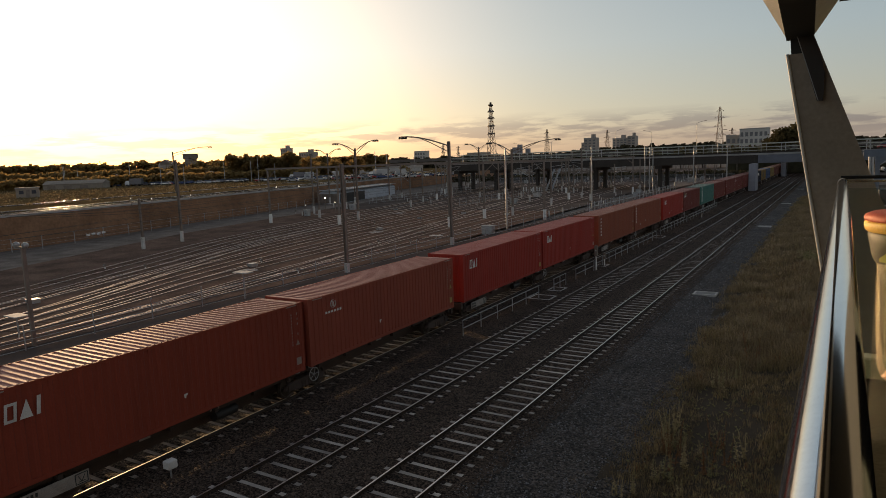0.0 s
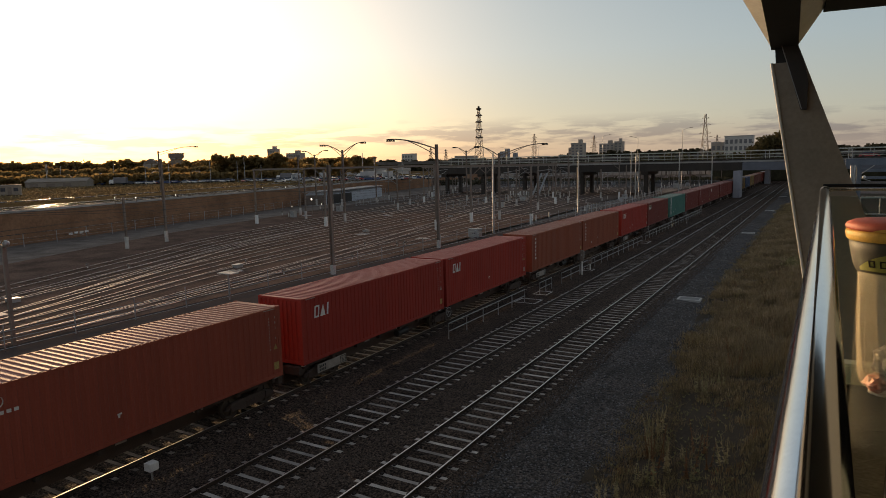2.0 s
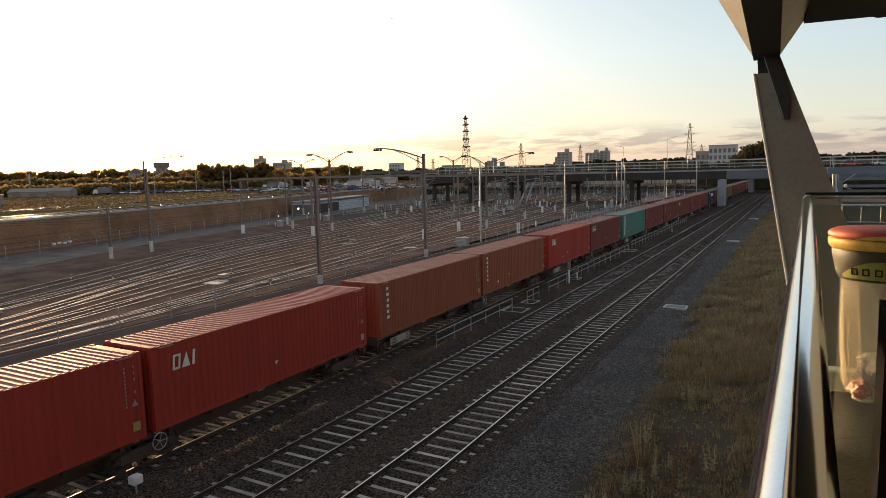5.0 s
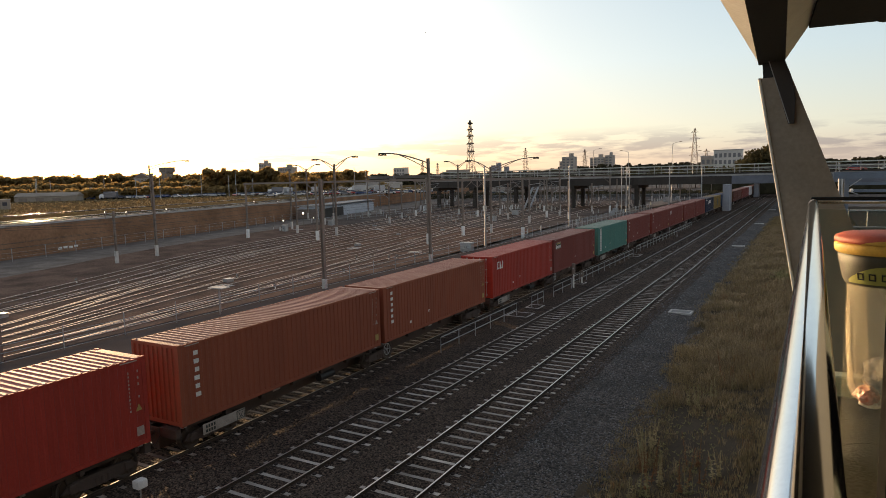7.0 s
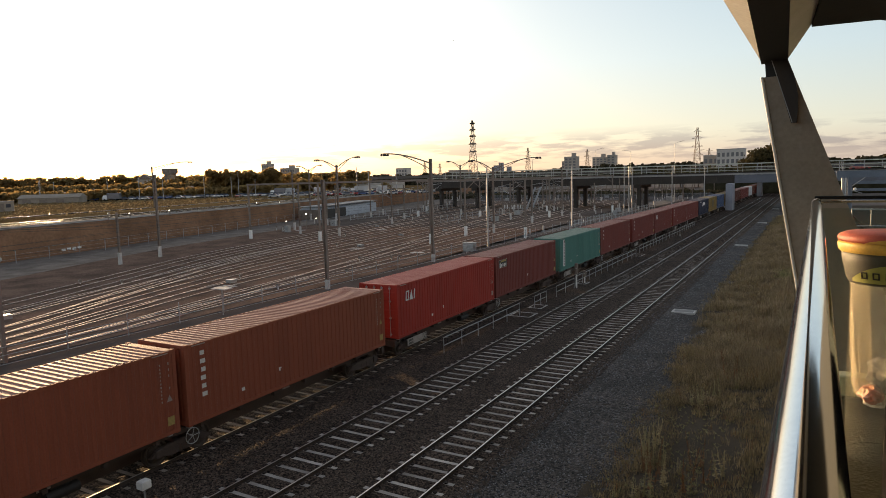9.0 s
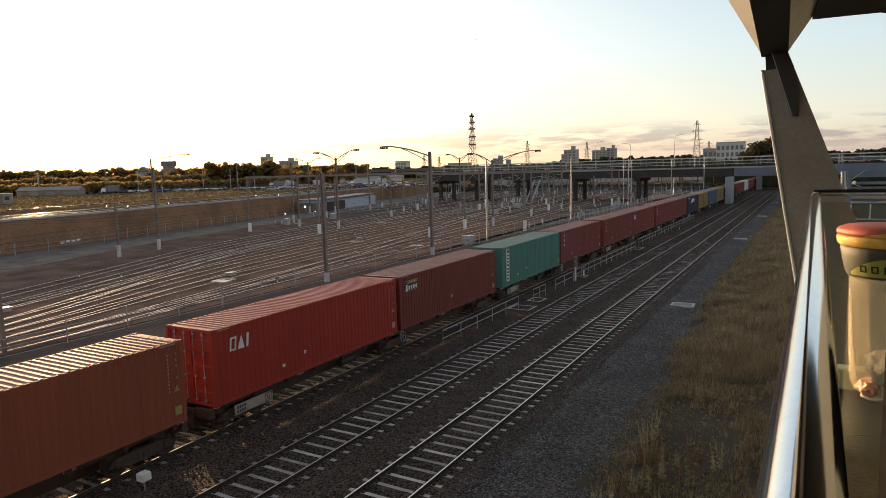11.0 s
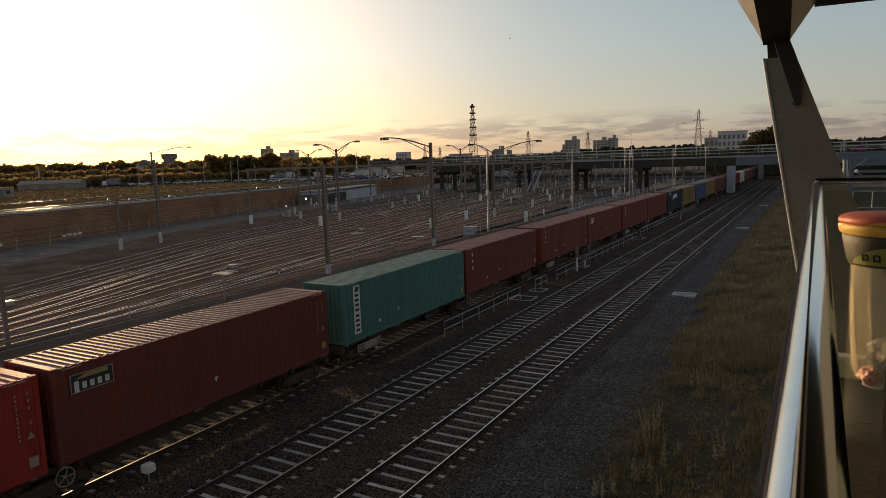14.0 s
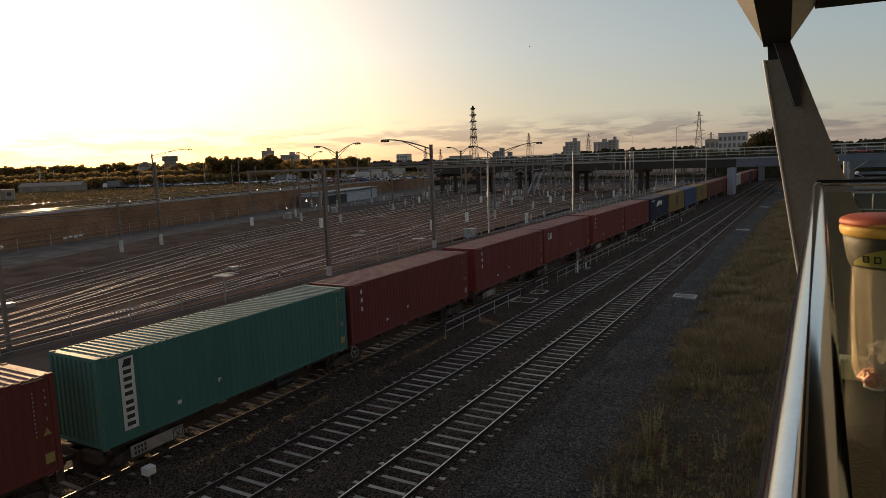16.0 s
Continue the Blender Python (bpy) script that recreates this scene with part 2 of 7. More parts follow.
M["straw"] = island_tone(mat("pale_straw", (0.36, 0.265, 0.14), 0.9, var=0.4, scale=0.8, fine=6, bump=0, spec=0.15), 0.35)
M["russet"] = island_tone(mat("russet_stalks", (0.27, 0.14, 0.075), 0.9, var=0.4, scale=0.8, fine=6, bump=0, spec=0.15), 0.4)
M["grass"] = island_tone(mat("dry_grass", (0.29, 0.212, 0.122), 0.9, var=0.75, scale=0.55, fine=5, bump=0, tint=(0.10, 0.085, 0.045), spec=0.15), 0.65)
M["weed"] = island_tone(mat("weed_leaves", (0.50, 0.41, 0.25), 0.85, var=0.4, scale=2, fine=20, bump=0, tint=(0.22, 0.15, 0.05)), 0.4)


def backlit(m, share, color):
    """Lets a part of the low sun through thin leaves and blades."""
    nt = m.node_tree
    b, out = nt.nodes["Principled BSDF"], nt.nodes["Material Output"]
    tr, mix = nt.nodes.new("ShaderNodeBsdfTranslucent"), nt.nodes.new("ShaderNodeMixShader")
    tr.inputs["Color"].default_value = (*color, 1)
    mix.inputs[0].default_value = share
    nt.links.new(b.outputs[0], mix.inputs[1])
    nt.links.new(tr.outputs[0], mix.inputs[2])
    nt.links.new(mix.outputs[0], out.inputs[0])
    return m


for k, c in (("straw", (0.50, 0.36, 0.18)), ("grass", (0.31, 0.225, 0.125)), ("russet", (0.30, 0.14, 0.06)), ("weed", (0.46, 0.34, 0.17))):
    backlit(M[k], 0.4, c)


# base tone lightened for the glare of the low sun
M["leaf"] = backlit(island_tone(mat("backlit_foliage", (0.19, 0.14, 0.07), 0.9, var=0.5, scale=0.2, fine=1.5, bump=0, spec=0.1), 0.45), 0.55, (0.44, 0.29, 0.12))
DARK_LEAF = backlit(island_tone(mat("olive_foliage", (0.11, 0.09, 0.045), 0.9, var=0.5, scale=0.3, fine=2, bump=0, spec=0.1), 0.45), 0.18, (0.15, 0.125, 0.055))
# darker copy of the leaf tone, with shade put into the colour
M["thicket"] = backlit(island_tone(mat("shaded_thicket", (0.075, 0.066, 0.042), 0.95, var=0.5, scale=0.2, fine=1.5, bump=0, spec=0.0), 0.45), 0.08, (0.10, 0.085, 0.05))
M["bark"] = mat("bark", (0.07, 0.05, 0.035), 0.9, var=0.4, scale=2, fine=20)


# ---- mesh helpers ----
class MB:
    """Collects boxes, tubes and sheets into one mesh."""

    def __init__(self):
        self.v, self.f, self.s = [], [], []

    def add(self, vs, fs, smooth=False):
        o = len(self.v)
        self.v.extend(tuple(p) for p in vs)
        self.f.extend(tuple(i + o for i in f) for f in fs)
        self.s.extend([smooth] * len(fs))
        return self

    def box(self, x0, x1, y0, y1, z0, z1, b=0.0):
        if b <= 0:
            return self.add([(x, y, z) for z in (z0, z1) for y in (y0, y1) for x in (x0, x1)],
                            [(0, 2, 3, 1), (4, 5, 7, 6), (0, 1, 5, 4), (2, 6, 7, 3), (0, 4, 6, 2), (1, 3, 7, 5)])
        # chamfered along the upper and lower rims
        def ring(i, z):
            return [(x0 + i, y0 + i, z), (x1 - i, y0 + i, z), (x1 - i, y1 - i, z), (x0 + i, y1 - i, z)]
        vs = ring(b, z0) + ring(0, z0 + b) + ring(0, z1 - b) + ring(b, z1)
        fs = [(3, 2, 1, 0), (12, 13, 14, 15)]
        for k in range(3):
            for i in range(4):
                j = (i + 1) % 4
                fs.append((4 * k + i, 4 * k + j, 4 * k + 4 + j, 4 * k + 4 + i))
        return self.add(vs, fs)

    def tube(self, p0, p1, r0, r1=None, n=8, caps=True, smooth=True):
        p0, p1 = Vector(p0), Vector(p1)
        r1 = r0 if r1 is None else r1
        d = (p1 - p0).normalized()
        a = d.orthogonal().normalized()
        c = d.cross(a)
        vs = []
        for p, r in ((p0, r0), (p1, r1)):
            for i in range(n):
                t = 2 * math.pi * (i + 0.5) / n
                vs.append(p + (a * math.cos(t) + c * math.sin(t)) * r)
        self.add(vs, [(i, (i + 1) % n, n + (i + 1) % n, n + i) for i in range(n)], smooth)
        if caps:
            self.add(vs, [tuple(range(n - 1, -1, -1)), tuple(range(n, 2 * n))])
        return self

    def beam(self, p0, p1, w, h, up=(0, 0, 1), w1=None, h1=None):
        """A bar of section w x h from p0 to p1."""
        p0, p1 = Vector(p0), Vector(p1)
        d = (p1 - p0).normalized()
        side = d.cross(Vector(up))
        side = side.normalized() if side.length > 1e-5 else Vector((1, 0, 0))
        u = side.cross(d).normalized()
        vs = []
        for p, ww, hh in ((p0, w, h), (p1, w1 or w, h1 or h)):
            for sx, sz in ((-1, -1), (1, -1), (1, 1), (-1, 1)):
                vs.append(p + side * sx * ww / 2 + u * sz * hh / 2)
        return self.add(vs, [(0, 1, 2, 3), (7, 6, 5, 4), (0, 4, 5, 1), (1, 5, 6, 2), (2, 6, 7, 3), (3, 7, 4, 0)])

    def loft(self, rings, closed=True, smooth=False, caps=True):
        n = len(rings[0])
        vs = [p for r in rings for p in r]
        fs = []
        for k in range(len(rings) - 1):
            for i in range(n if closed else n - 1):
                j = (i + 1) % n
                fs.append((k * n + i, k * n + j, (k + 1) * n + j, (k + 1) * n + i))
        self.add(vs, fs, smooth)
        if caps and closed:
            self.add(vs, [tuple(range(n - 1, -1, -1)), tuple(range((len(rings) - 1) * n, len(rings) * n))])
        return self

    def lathe(self, profile, n=24, center=(0, 0), smooth=True):
        rings = [[(center[0] + r * math.cos(2 * math.pi * i / n), center[1] + r * math.sin(2 * math.pi * i / n), z)
                  for i in range(n)] for r, z in profile]
        return self.loft(rings, True, smooth, False)

    def mesh(self, name, material=None):
        me = bpy.data.meshes.new(name)
        me.from_pydata(self.v, [], self.f)
        me.polygons.foreach_set("use_smooth", self.s)
        if material:
            me.materials.append(material)
        me.update()
        return me


def part(name, mb, material, parent, label="", m=None):
    me = mb if isinstance(mb, bpy.types.Mesh) else mb.mesh(name, material)
    ob = new(name, me)
    ob.parent = parent
    if m is not None:
        ob.matrix_basis = m
    return tagged(ob, label) if label else ob


def thing(name, label, category, m=None, group="", kind="", mb=None, material=None):
    ob = new(name, mb.mesh(name, material) if mb else None)
    if m is not None:
        ob.matrix_basis = m
    return tagged(ob, label, category, group, kind)


def structure(name, mb, material, label, category):
    return thing(name, label, category, kind="structure", mb=mb, material=material)


# ---- plan, in metres: rail tops at z = 0, tracks run along y ----
GROUND = -0.35
TRACKS = {"near": -10.74, "middle": -14.80, "train": -19.82}
GAUGE = 1.67
FAR = 420.0


def strip(x0, x1, y0, y1, z, nx=2, ny=2):
    """A flat sheet of nx by ny cells."""
    mb = MB()
    vs = [(x0 + (x1 - x0) * i / nx, y0 + (y1 - y0) * j / ny, z) for j in range(ny + 1) for i in range(nx + 1)]
    w = nx + 1
    return mb.add(vs, [(j * w + i, j * w + i + 1, (j + 1) * w + i + 1, (j + 1) * w + i) for j in range(ny) for i in range(nx)])


structure("ground", strip(-2500, 2500, -300, 4500, GROUND - 0.02, 10, 10), M["yard"], "brown gravelly rail yard ground with stains", "ground")


def ballast_bed():
    """A raised bed of dark ballast under the three running tracks."""
    mb = MB()
    prof = [(-28.5, GROUND), (-27.0, -0.146), (-8.9, -0.146), (-8.6, GROUND - 0.1)]
    rings = []
    for j in range(0, 61):
        y = -20 + j * 9.0
        rings.append([(x, y, z) for x, z in prof])
    mb.loft(rings, closed=False)
    return mb


def shoulder_z(x, y):
    """The uneven stone shoulder beside the near track: a slope, a shallow drain and a low berm."""
    u = min(1.0, max(0.0, (-7.5 - x) / 1.4))
    drain = 0.06 * math.exp(-((x + 7.1 + 0.35 * noise.noise(Vector((y * 0.12, 3, 0)))) / 0.45) ** 2)
    rough = (0.05 * noise.noise(Vector((x * 0.9, y * 0.5, 4))) + 0.025 * noise.noise(Vector((x * 3, y * 2.2, 8)))) * (1 - u)
    return GROUND + 0.14 + u * (-0.146 - GROUND - 0.14) - drain * (1 - u) + rough


def ballast_shoulder():
    mb = MB()
    xs = [-8.92 + 0.22 * i for i in range(20)]
    ys = [0.5 * j for j in range(160)] + [80 + 2.0 * j for j in range(70)] + [220 + 20 * j for j in range(12)]
    w = len(xs)
    return mb.add([(x, y, shoulder_z(x, y)) for y in ys for x in xs],
                  [(j * w + i, j * w + i + 1, (j + 1) * w + i + 1, (j + 1) * w + i) for j in range(len(ys) - 1) for i in range(w - 1)], True)


structure("ballast_shoulder", ballast_shoulder(), M["shoulder"], "uneven grey stone shoulder between the track and the grass", "ballast")
structure("ballast_bed", ballast_bed(), M["ballast"], "dark grey crushed stone ballast along the running tracks", "ballast")
structure("service_road", strip(-38.7, -28.2, -20, 330, -0.085, 4, 20), M["road"], "grey sealed service road beside the fence", "road")


# ---- tracks ----
SLEEPER_PITCH = 0.685


def sleeper_mesh():
    """Waisted concrete sleeper with four dark rail clips."""
    mb = MB()
    rings = []
    for x, h in ((-1.25, 0.0), (-1.22, 0.027), (-0.55, 0.027), (-0.3, 0.021), (0.3, 0.021), (0.55, 0.027), (1.22, 0.027), (1.25, 0.0)):
        rings.append([(x, -0.115, -0.26), (x, 0.115, -0.26), (x, 0.075, -0.165 + h), (x, -0.075, -0.165 + h)])
    mb.loft(rings)
    plain = len(mb.f)
    for s in (-1, 1):
        for d in (-0.125, 0.125):
            x = s * GAUGE / 2 + d
            mb.box(x - 0.045, x + 0.045, -0.055, 0.055, -0.15, -0.095)
    me = mb.mesh("sleeper", M["sleeper"])
    me.materials.append(M["clip"])
    for p in me.polygons[plain:]:
        p.material_index = 1
    return me


def rail_part(mb, head, path, k=1.0):
    """Adds a flat-bottomed rail along path to mb, its polished head to head."""
    sec = [(-0.07, -0.16), (0.07, -0.16), (0.07, -0.145), (0.012, -0.125), (0.012, -0.04), (0.036, -0.03), (0.036, -0.006), (-0.036, -0.006), (-0.036, -0.03), (-0.012, -0.04), (-0.012, -0.125), (-0.07, -0.145)]
    top = [(-0.0385 * k, -0.016 * k), (0.0385 * k, -0.016 * k), (0.036 * k, -0.004), (0.030 * k, 0.0), (-0.030 * k, 0.0), (-0.036 * k, -0.004)]
    for bm, s in ((mb, sec), (head, top)):
        rings = []
        for i, (x, y, z) in enumerate(path):
            a, b = path[max(0, i - 1)], path[min(len(path) - 1, i + 1)]
            d = Vector((b[0] - a[0], b[1] - a[1], 0)).normalized()
            nx = Vector((d.y, -d.x, 0))
            rings.append([(x + nx.x * u, y + nx.y * u, z + w) for u, w in s])
        bm.loft(rings)


M["clip"] = mat("rusty_rail_clip", (0.04, 0.026, 0.02), 0.8, metal=0.2, var=0.3, scale=3, fine=40)
SLEEPER = sleeper_mesh()
# darker, browner copy of the sleeper tone for the train's track
M["darksleeper"] = mat("darker_concrete_sleeper", (0.36, 0.305, 0.265), 0.95, var=0.5, scale=1.3, fine=30, random_tone=0.3, tint=(0.09, 0.07, 0.06), spec=0.0)
DARKER_SLEEPER = SLEEPER.copy()
DARKER_SLEEPER.materials[0] = M["darksleeper"]


def track_x(key, y):
    """Centre of a running track at y; the train's track bears away near the deck and then runs parallel."""
    if key != "train":
        return TRACKS[key]
    away = y - 10.0 if y < 35 else y - 10.0 - (y - 35.0) ** 2 / 48 if y < 59 else 37.0
    return TRACKS[key] - 0.0125 * away + 0.003 * max(0.0, y - 80.0)


def track_yaw(y):
    """Bearing of the train's track at y, in degrees."""
    return math.degrees(math.atan((track_x("train", y - 6.0) - track_x("train", y + 6.0)) / 12.0))


def running_track(key, y0=-16.0, y1=FAR, singles=285):
    t = thing("railway_track", "straight railway track with pale concrete sleepers on dark ballast", "track", group="running tracks")
    ys = [y0 + SLEEPER_PITCH * k for k in range(int((y1 - y0) / SLEEPER_PITCH))]
    first = [y for y in ys if y > 8][:singles]
    rest = MB()
    vs = [tuple(v.co) for v in SLEEPER.vertices]
    fs = [tuple(p.vertices) for p in SLEEPER.polygons if p.material_index == 0]
    for k, y in enumerate(ys):
        if first[0] <= y <= first[-1]:
            part("sleeper", DARKER_SLEEPER if key == "train" else SLEEPER, None, t, m=pose(track_x(key, y) + random.uniform(-0.02, 0.02), y + random.uniform(-0.02, 0.02), 0, 0, 0, random.uniform(-0.7, 0.7)))
        else:
            rest.add([(x + track_x(key, y), yy + y, z) for x, yy, z in vs], fs)
    crib = MB()
    cr = random.Random(len(key))
    for y in ys:
        across = [-1.3 + 0.26 * i for i in range(11)]
        rows = []
        for v, h in ((0.085, -0.03), (0.18, 0.024), (0.34, 0.032), (0.51, 0.024), (0.60, -0.03)):
            rows.append([(track_x(key, y) + u, y + v + cr.uniform(-0.03, 0.03), -0.142 + (h + cr.uniform(-0.012, 0.016)) * (0.4 if abs(u) > 1.2 else 1)) for u in across])
        crib.loft(rows, closed=False, smooth=True)
    tagged(part("crib_ballast", crib, M["ballast"], t), kind="stuff")
    tagged(part("sleeper_bed", rest, M["darksleeper"] if key == "train" else M["sleeper"], t), kind="stuff")
    for s in (-1, 1):
        mb, head = MB(), MB()
        rail_part(mb, head, [(track_x(key, y) + s * GAUGE / 2, y, 0.0) for y in (y0, 20, 35, 41, 47, 53, 59, 80, 200, y1)], 0.72)
        r = part("rail", mb, M["rail"], t)
        part("rail_head", head, M["railtop"], r, "worn bright rail head")
    return t


for key in TRACKS:
    running_track(key)

structure("yard_ballast", MB().loft([[(-38.6 - 0.06 * max(0, y - 60), y, -0.062), (-60 - 0.15 * max(0, y - 60), y, -0.062), (-68 - 0.42 * max(0, min(y, 62) - 20) - 0.245 * max(0, y - 62), y, -0.062)] for y in range(-25, 111, 15)], closed=False), M["yardbed"], "brown dusty ballast filling the yard tracks", "ballast")
structure("yard_ballast_far", MB().loft([[(-38.6 - 0.06 * max(0, y - 60), y, -0.062), (-60 - 0.15 * max(0, y - 60), y, -0.062), (-68 - 0.42 * max(0, min(y, 62) - 20) - 0.245 * max(0, y - 62), y, -0.062)] for y in range(110, 431, 16)], closed=False), M["farbed"], "duller grey copy of the yard ballast, by the bridge", "ballast")

# yard tracks: x of each centre line at the stations YARD_Y
YARD_Y = (-10, 20, 40, 60, 90, 130, 180, 260, 400)
YARD = [(-39.4, -40.0, -41.6, -42.8, -45.2, -48.6, -53.6, -62.0, -76.0),
        (-39.4, -40.1, -43.4, -46.2, -49.5, -53.7, -59.4, -69.0, -86.0),
        (-38.2, -43.4, -47.6, -50.4, -53.8, -58.7, -65.2, -76.0, -96.0),
        (-38.2, -43.5, -49.6, -53.8, -58.1, -63.7, -71.0, -83.0, -106.0),
        (-39.0, -46.5, -53.0, -57.6, -62.4, -68.8, -77.0, -91.0, -116.0),
        (-39.0, -46.6, -54.8, -61.2, -66.7, -73.8, -83.0, -99.0, -126.0),
        (-43.6, -51.5, -57.9, -64.7, -71.0, -78.9, -89.0, -107.0, -136.0),
        (-43.6, -51.6, -59.7, -68.2, -75.3, -84.0, -95.0, -114.0, -146.0),
        (-46.0, -55.6, -63.7, -72.1, -79.6, -89.0, -101.0, -121.0, -155.0)]
# a lead that crosses from one track to another
LEADS = [(-39.4, -40.0, -42.6, -46.6, -53.8, -63.7, -71.0, -83.0, -106.0),
         (-39.0, -46.4, -55.6, -64.0, -71.0, -78.9, -89.0, -107.0, -136.0)]


def yard_x(row, y):
    """Centre of a yard track at y, on a smooth curve through its stations."""
    k = max(0, min(len(YARD_Y) - 2, sum(1 for q in YARD_Y if q <= y) - 1))

    def slope(i):
        a, b = max(0, i - 1), min(len(YARD_Y) - 1, i + 1)
        return (row[b] - row[a]) / (YARD_Y[b] - YARD_Y[a])
    h = YARD_Y[k + 1] - YARD_Y[k]
    u = (y - YARD_Y[k]) / h
    return ((2 * u ** 3 - 3 * u ** 2 + 1) * row[k] + (u ** 3 - 2 * u ** 2 + u) * h * slope(k)
            + (-2 * u ** 3 + 3 * u ** 2) * row[k + 1] + (u ** 3 - u ** 2) * h * slope(k + 1))


def yard_track(row, lift, ties):
    t = thing("yard_track", "curving yard track with shiny rails and dark weathered sleepers", "track", group="yard tracks")
    ys = [-6 + 4 * k for k in range(34)] + [150, 200, 280, 400]
    for s in (-1, 1):
        mb, head = MB(), MB()
        path = []
        for y in ys:
            a = math.atan(yard_x(row, y + 0.5) - yard_x(row, y - 0.5))
            path.append((yard_x(row, y) + s * GAUGE / 2 * math.cos(a), y - s * GAUGE / 2 * math.sin(a), lift))
        rail_part(mb, head, path)
        r = part("rail", mb, M["yardrail"], t)
        part("rail_head", head, M["yardhead"], r, "worn rail head")
    if ties is None:
        return
    sl = MB()
    y = ties
    while y < 210:
        x = yard_x(row, y)
        a = math.atan(yard_x(row, y + 0.5) - yard_x(row, y - 0.5))
        sl.beam((x - 1.25 * math.cos(a), y + 1.25 * math.sin(a), lift - 0.139), (x + 1.25 * math.cos(a), y - 1.25 * math.sin(a), lift - 0.139), 0.22, 0.14)
        y += 0.75
    tagged(part("sleeper_bed", sl, M["oldsleeper"], t), kind="stuff")


M["oldsleeper"] = island_tone(mat("dark_timber_sleeper", (0.15, 0.098, 0.072), 0.95, var=0.4, scale=1, fine=20, spec=0.0), 0.3)
for k, row in enumerate(YARD + LEADS):
    yard_track(row, 0.003 * k, None if k >= len(YARD) else 36.0 if k in (1, 2, 4, 6) else -6.0)


# ---- embankment on the far side of the yard ----
EDGE = [(-88, -60), (-92, 10), (-95.6, 46.7), (-98.2, 57), (-101, 67), (-105, 81), (-110.3, 102.4), (-116.8, 123.3), (-126, 150), (-141, 200), (-166, 300), (-265, 700), (-700, 2600)]


def embankment():
    rings, tops = [], []
    for k, (x, y) in enumerate(EDGE):
        rings.append([(x, y, GROUND - 0.1), (x - 0.5, y + 0.1, 4.0), (x - 0.9, y + 0.2, 4.1)])
        tops.append([(x - 0.9, y + 0.2, 4.1), (x - 60, y + 20, 4.0), (x - 2400, y + 300, 4.0)])
    return MB().loft(rings, closed=False), MB().loft(tops, closed=False)


FACE, UPPER = embankment()
structure("embankment", FACE, M["embank"], "brown retaining embankment face along the yard", "embankment")
structure("upper_ground", UPPER, M["scrub"], "dry scrubby raised ground behind the embankment", "ground")

# ---- the road bridge over the tracks ----
M["spanblue"] = mat("blue_grey_span_paint", (0.15, 0.16, 0.19), 0.8, var=0.3, scale=0.5, fine=8)
M["barrier"] = mat("pale_green_barrier_paint", (0.50, 0.52, 0.45), 0.6, var=0.3, scale=0.5, fine=6)


def bridge():
    b = thing("road_bridge", "long dark girder road bridge with railings crossing the tracks", "bridge", kind="structure")
    y0, y1, top, low = 181.0, 195.0, 8.75, 6.35
    x0, x1 = -107.0, 75.0
    part("deck", MB().box(x0, x1, y0, y1, top - 0.45, top), M["concrete"], b)
    for y in (y0 + 0.15, y0 + 4.5, y0 + 9, y1 - 0.5):
        g = MB().box(x0, x1, y, y + 0.35, low, top - 0.45)
        for k in range(int((x1 - x0) / 3.4)):
            g.box(x0 + 3.4 * k, x0 + 3.4 * k + 0.12, y - 0.12, y, low + 0.1, top - 0.5)
        g.box(x0, x1, y - 0.25, y + 0.6, low - 0.06, low)
        part("girder", g, M["bridge"], b)
    for y in (y0 + 0.1, y1 - 0.1):
        part("kerb_upstand", MB().box(x0, x1, y - 0.25, y + 0.25, top, top + 0.32), M["bridge"], b)
        for z in (0.7, 1.5, 2.4):
            part("railing_bar", MB().tube((x0, y, top + z), (x1, y, top + z), 0.075, n=6), M["barrier"], b)
        for k in range(int((x1 - x0) / 4.5)):
            part("railing_post", MB().box(-0.06, 0.06, -0.06, 0.06, 0, 2.4), M["galv"], b, m=pose(x0 + 4.5 * k, y, top))
    for x in (-105, -92, -78, -60, -42, 22, 50):
        p = part("pier", MB().box(x - 0.45, x + 0.45, y0 + 2, y0 + 3.2, GROUND, low - 1.0, 0.06).box(x - 0.45, x + 0.45, y1 - 3.2, y1 - 2, GROUND, low - 1.0, 0.06), M["bridge"], b)
        part("pier_cap", MB().box(x - 0.9, x + 0.9, y0 + 0.3, y1 - 0.3, low - 1.0, low - 0.07, 0.05), M["bridge"], p)
    # pale blade piers between the tracks
    part("blade_pier", MB().box(-18.6, -17.1, 171.0, 176.5, GROUND, low - 0.07, 0.08), M["pierc"], b, "pale blue-grey concrete blade pier")
    part("blade_pier", MB().box(-18.1, -16.5, 262.0, 269.0, GROUND, 5.6, 0.08), M["pierc"], b, "pale blue-grey concrete blade pier")
    part("blade_pier", MB().box(-7.9, -6.6, 262.0, 269.0, GROUND, 5.6, 0.08), M["pierc"], b)
    span = MB().box(-17.6, 26.0, y0 - 0.35, y0 - 0.12, low - 0.1, top - 0.5, 0.03)
    for k in range(11):
        for s in (0, 1):
            span.beam((-17.0 + 4 * k, y0 - 0.38, (low, top - 0.6)[s]), (-13.0 + 4 * k, y0 - 0.38, (top - 0.6, low)[s]), 0.08, 0.14, up=(0, 1, 0))
    part("pale_span", span, M["spanblue"], b, "pale blue-grey braced span over the running tracks")
    part("far_span", MB().box(-30, 40, 258, 273, 5.6, 7.4, 0.05), M["pierc"], b, "pale concrete span beyond the girder bridge")
    return b


bridge()


# ---- train ----
CW, CL, CH = 2.438, 12.192, 2.896
GAP = 0.36
PITCH, FIRST = 26.0, 33.05          # wagon pitch; where the first red pair starts at 0 s
BED = 1.0


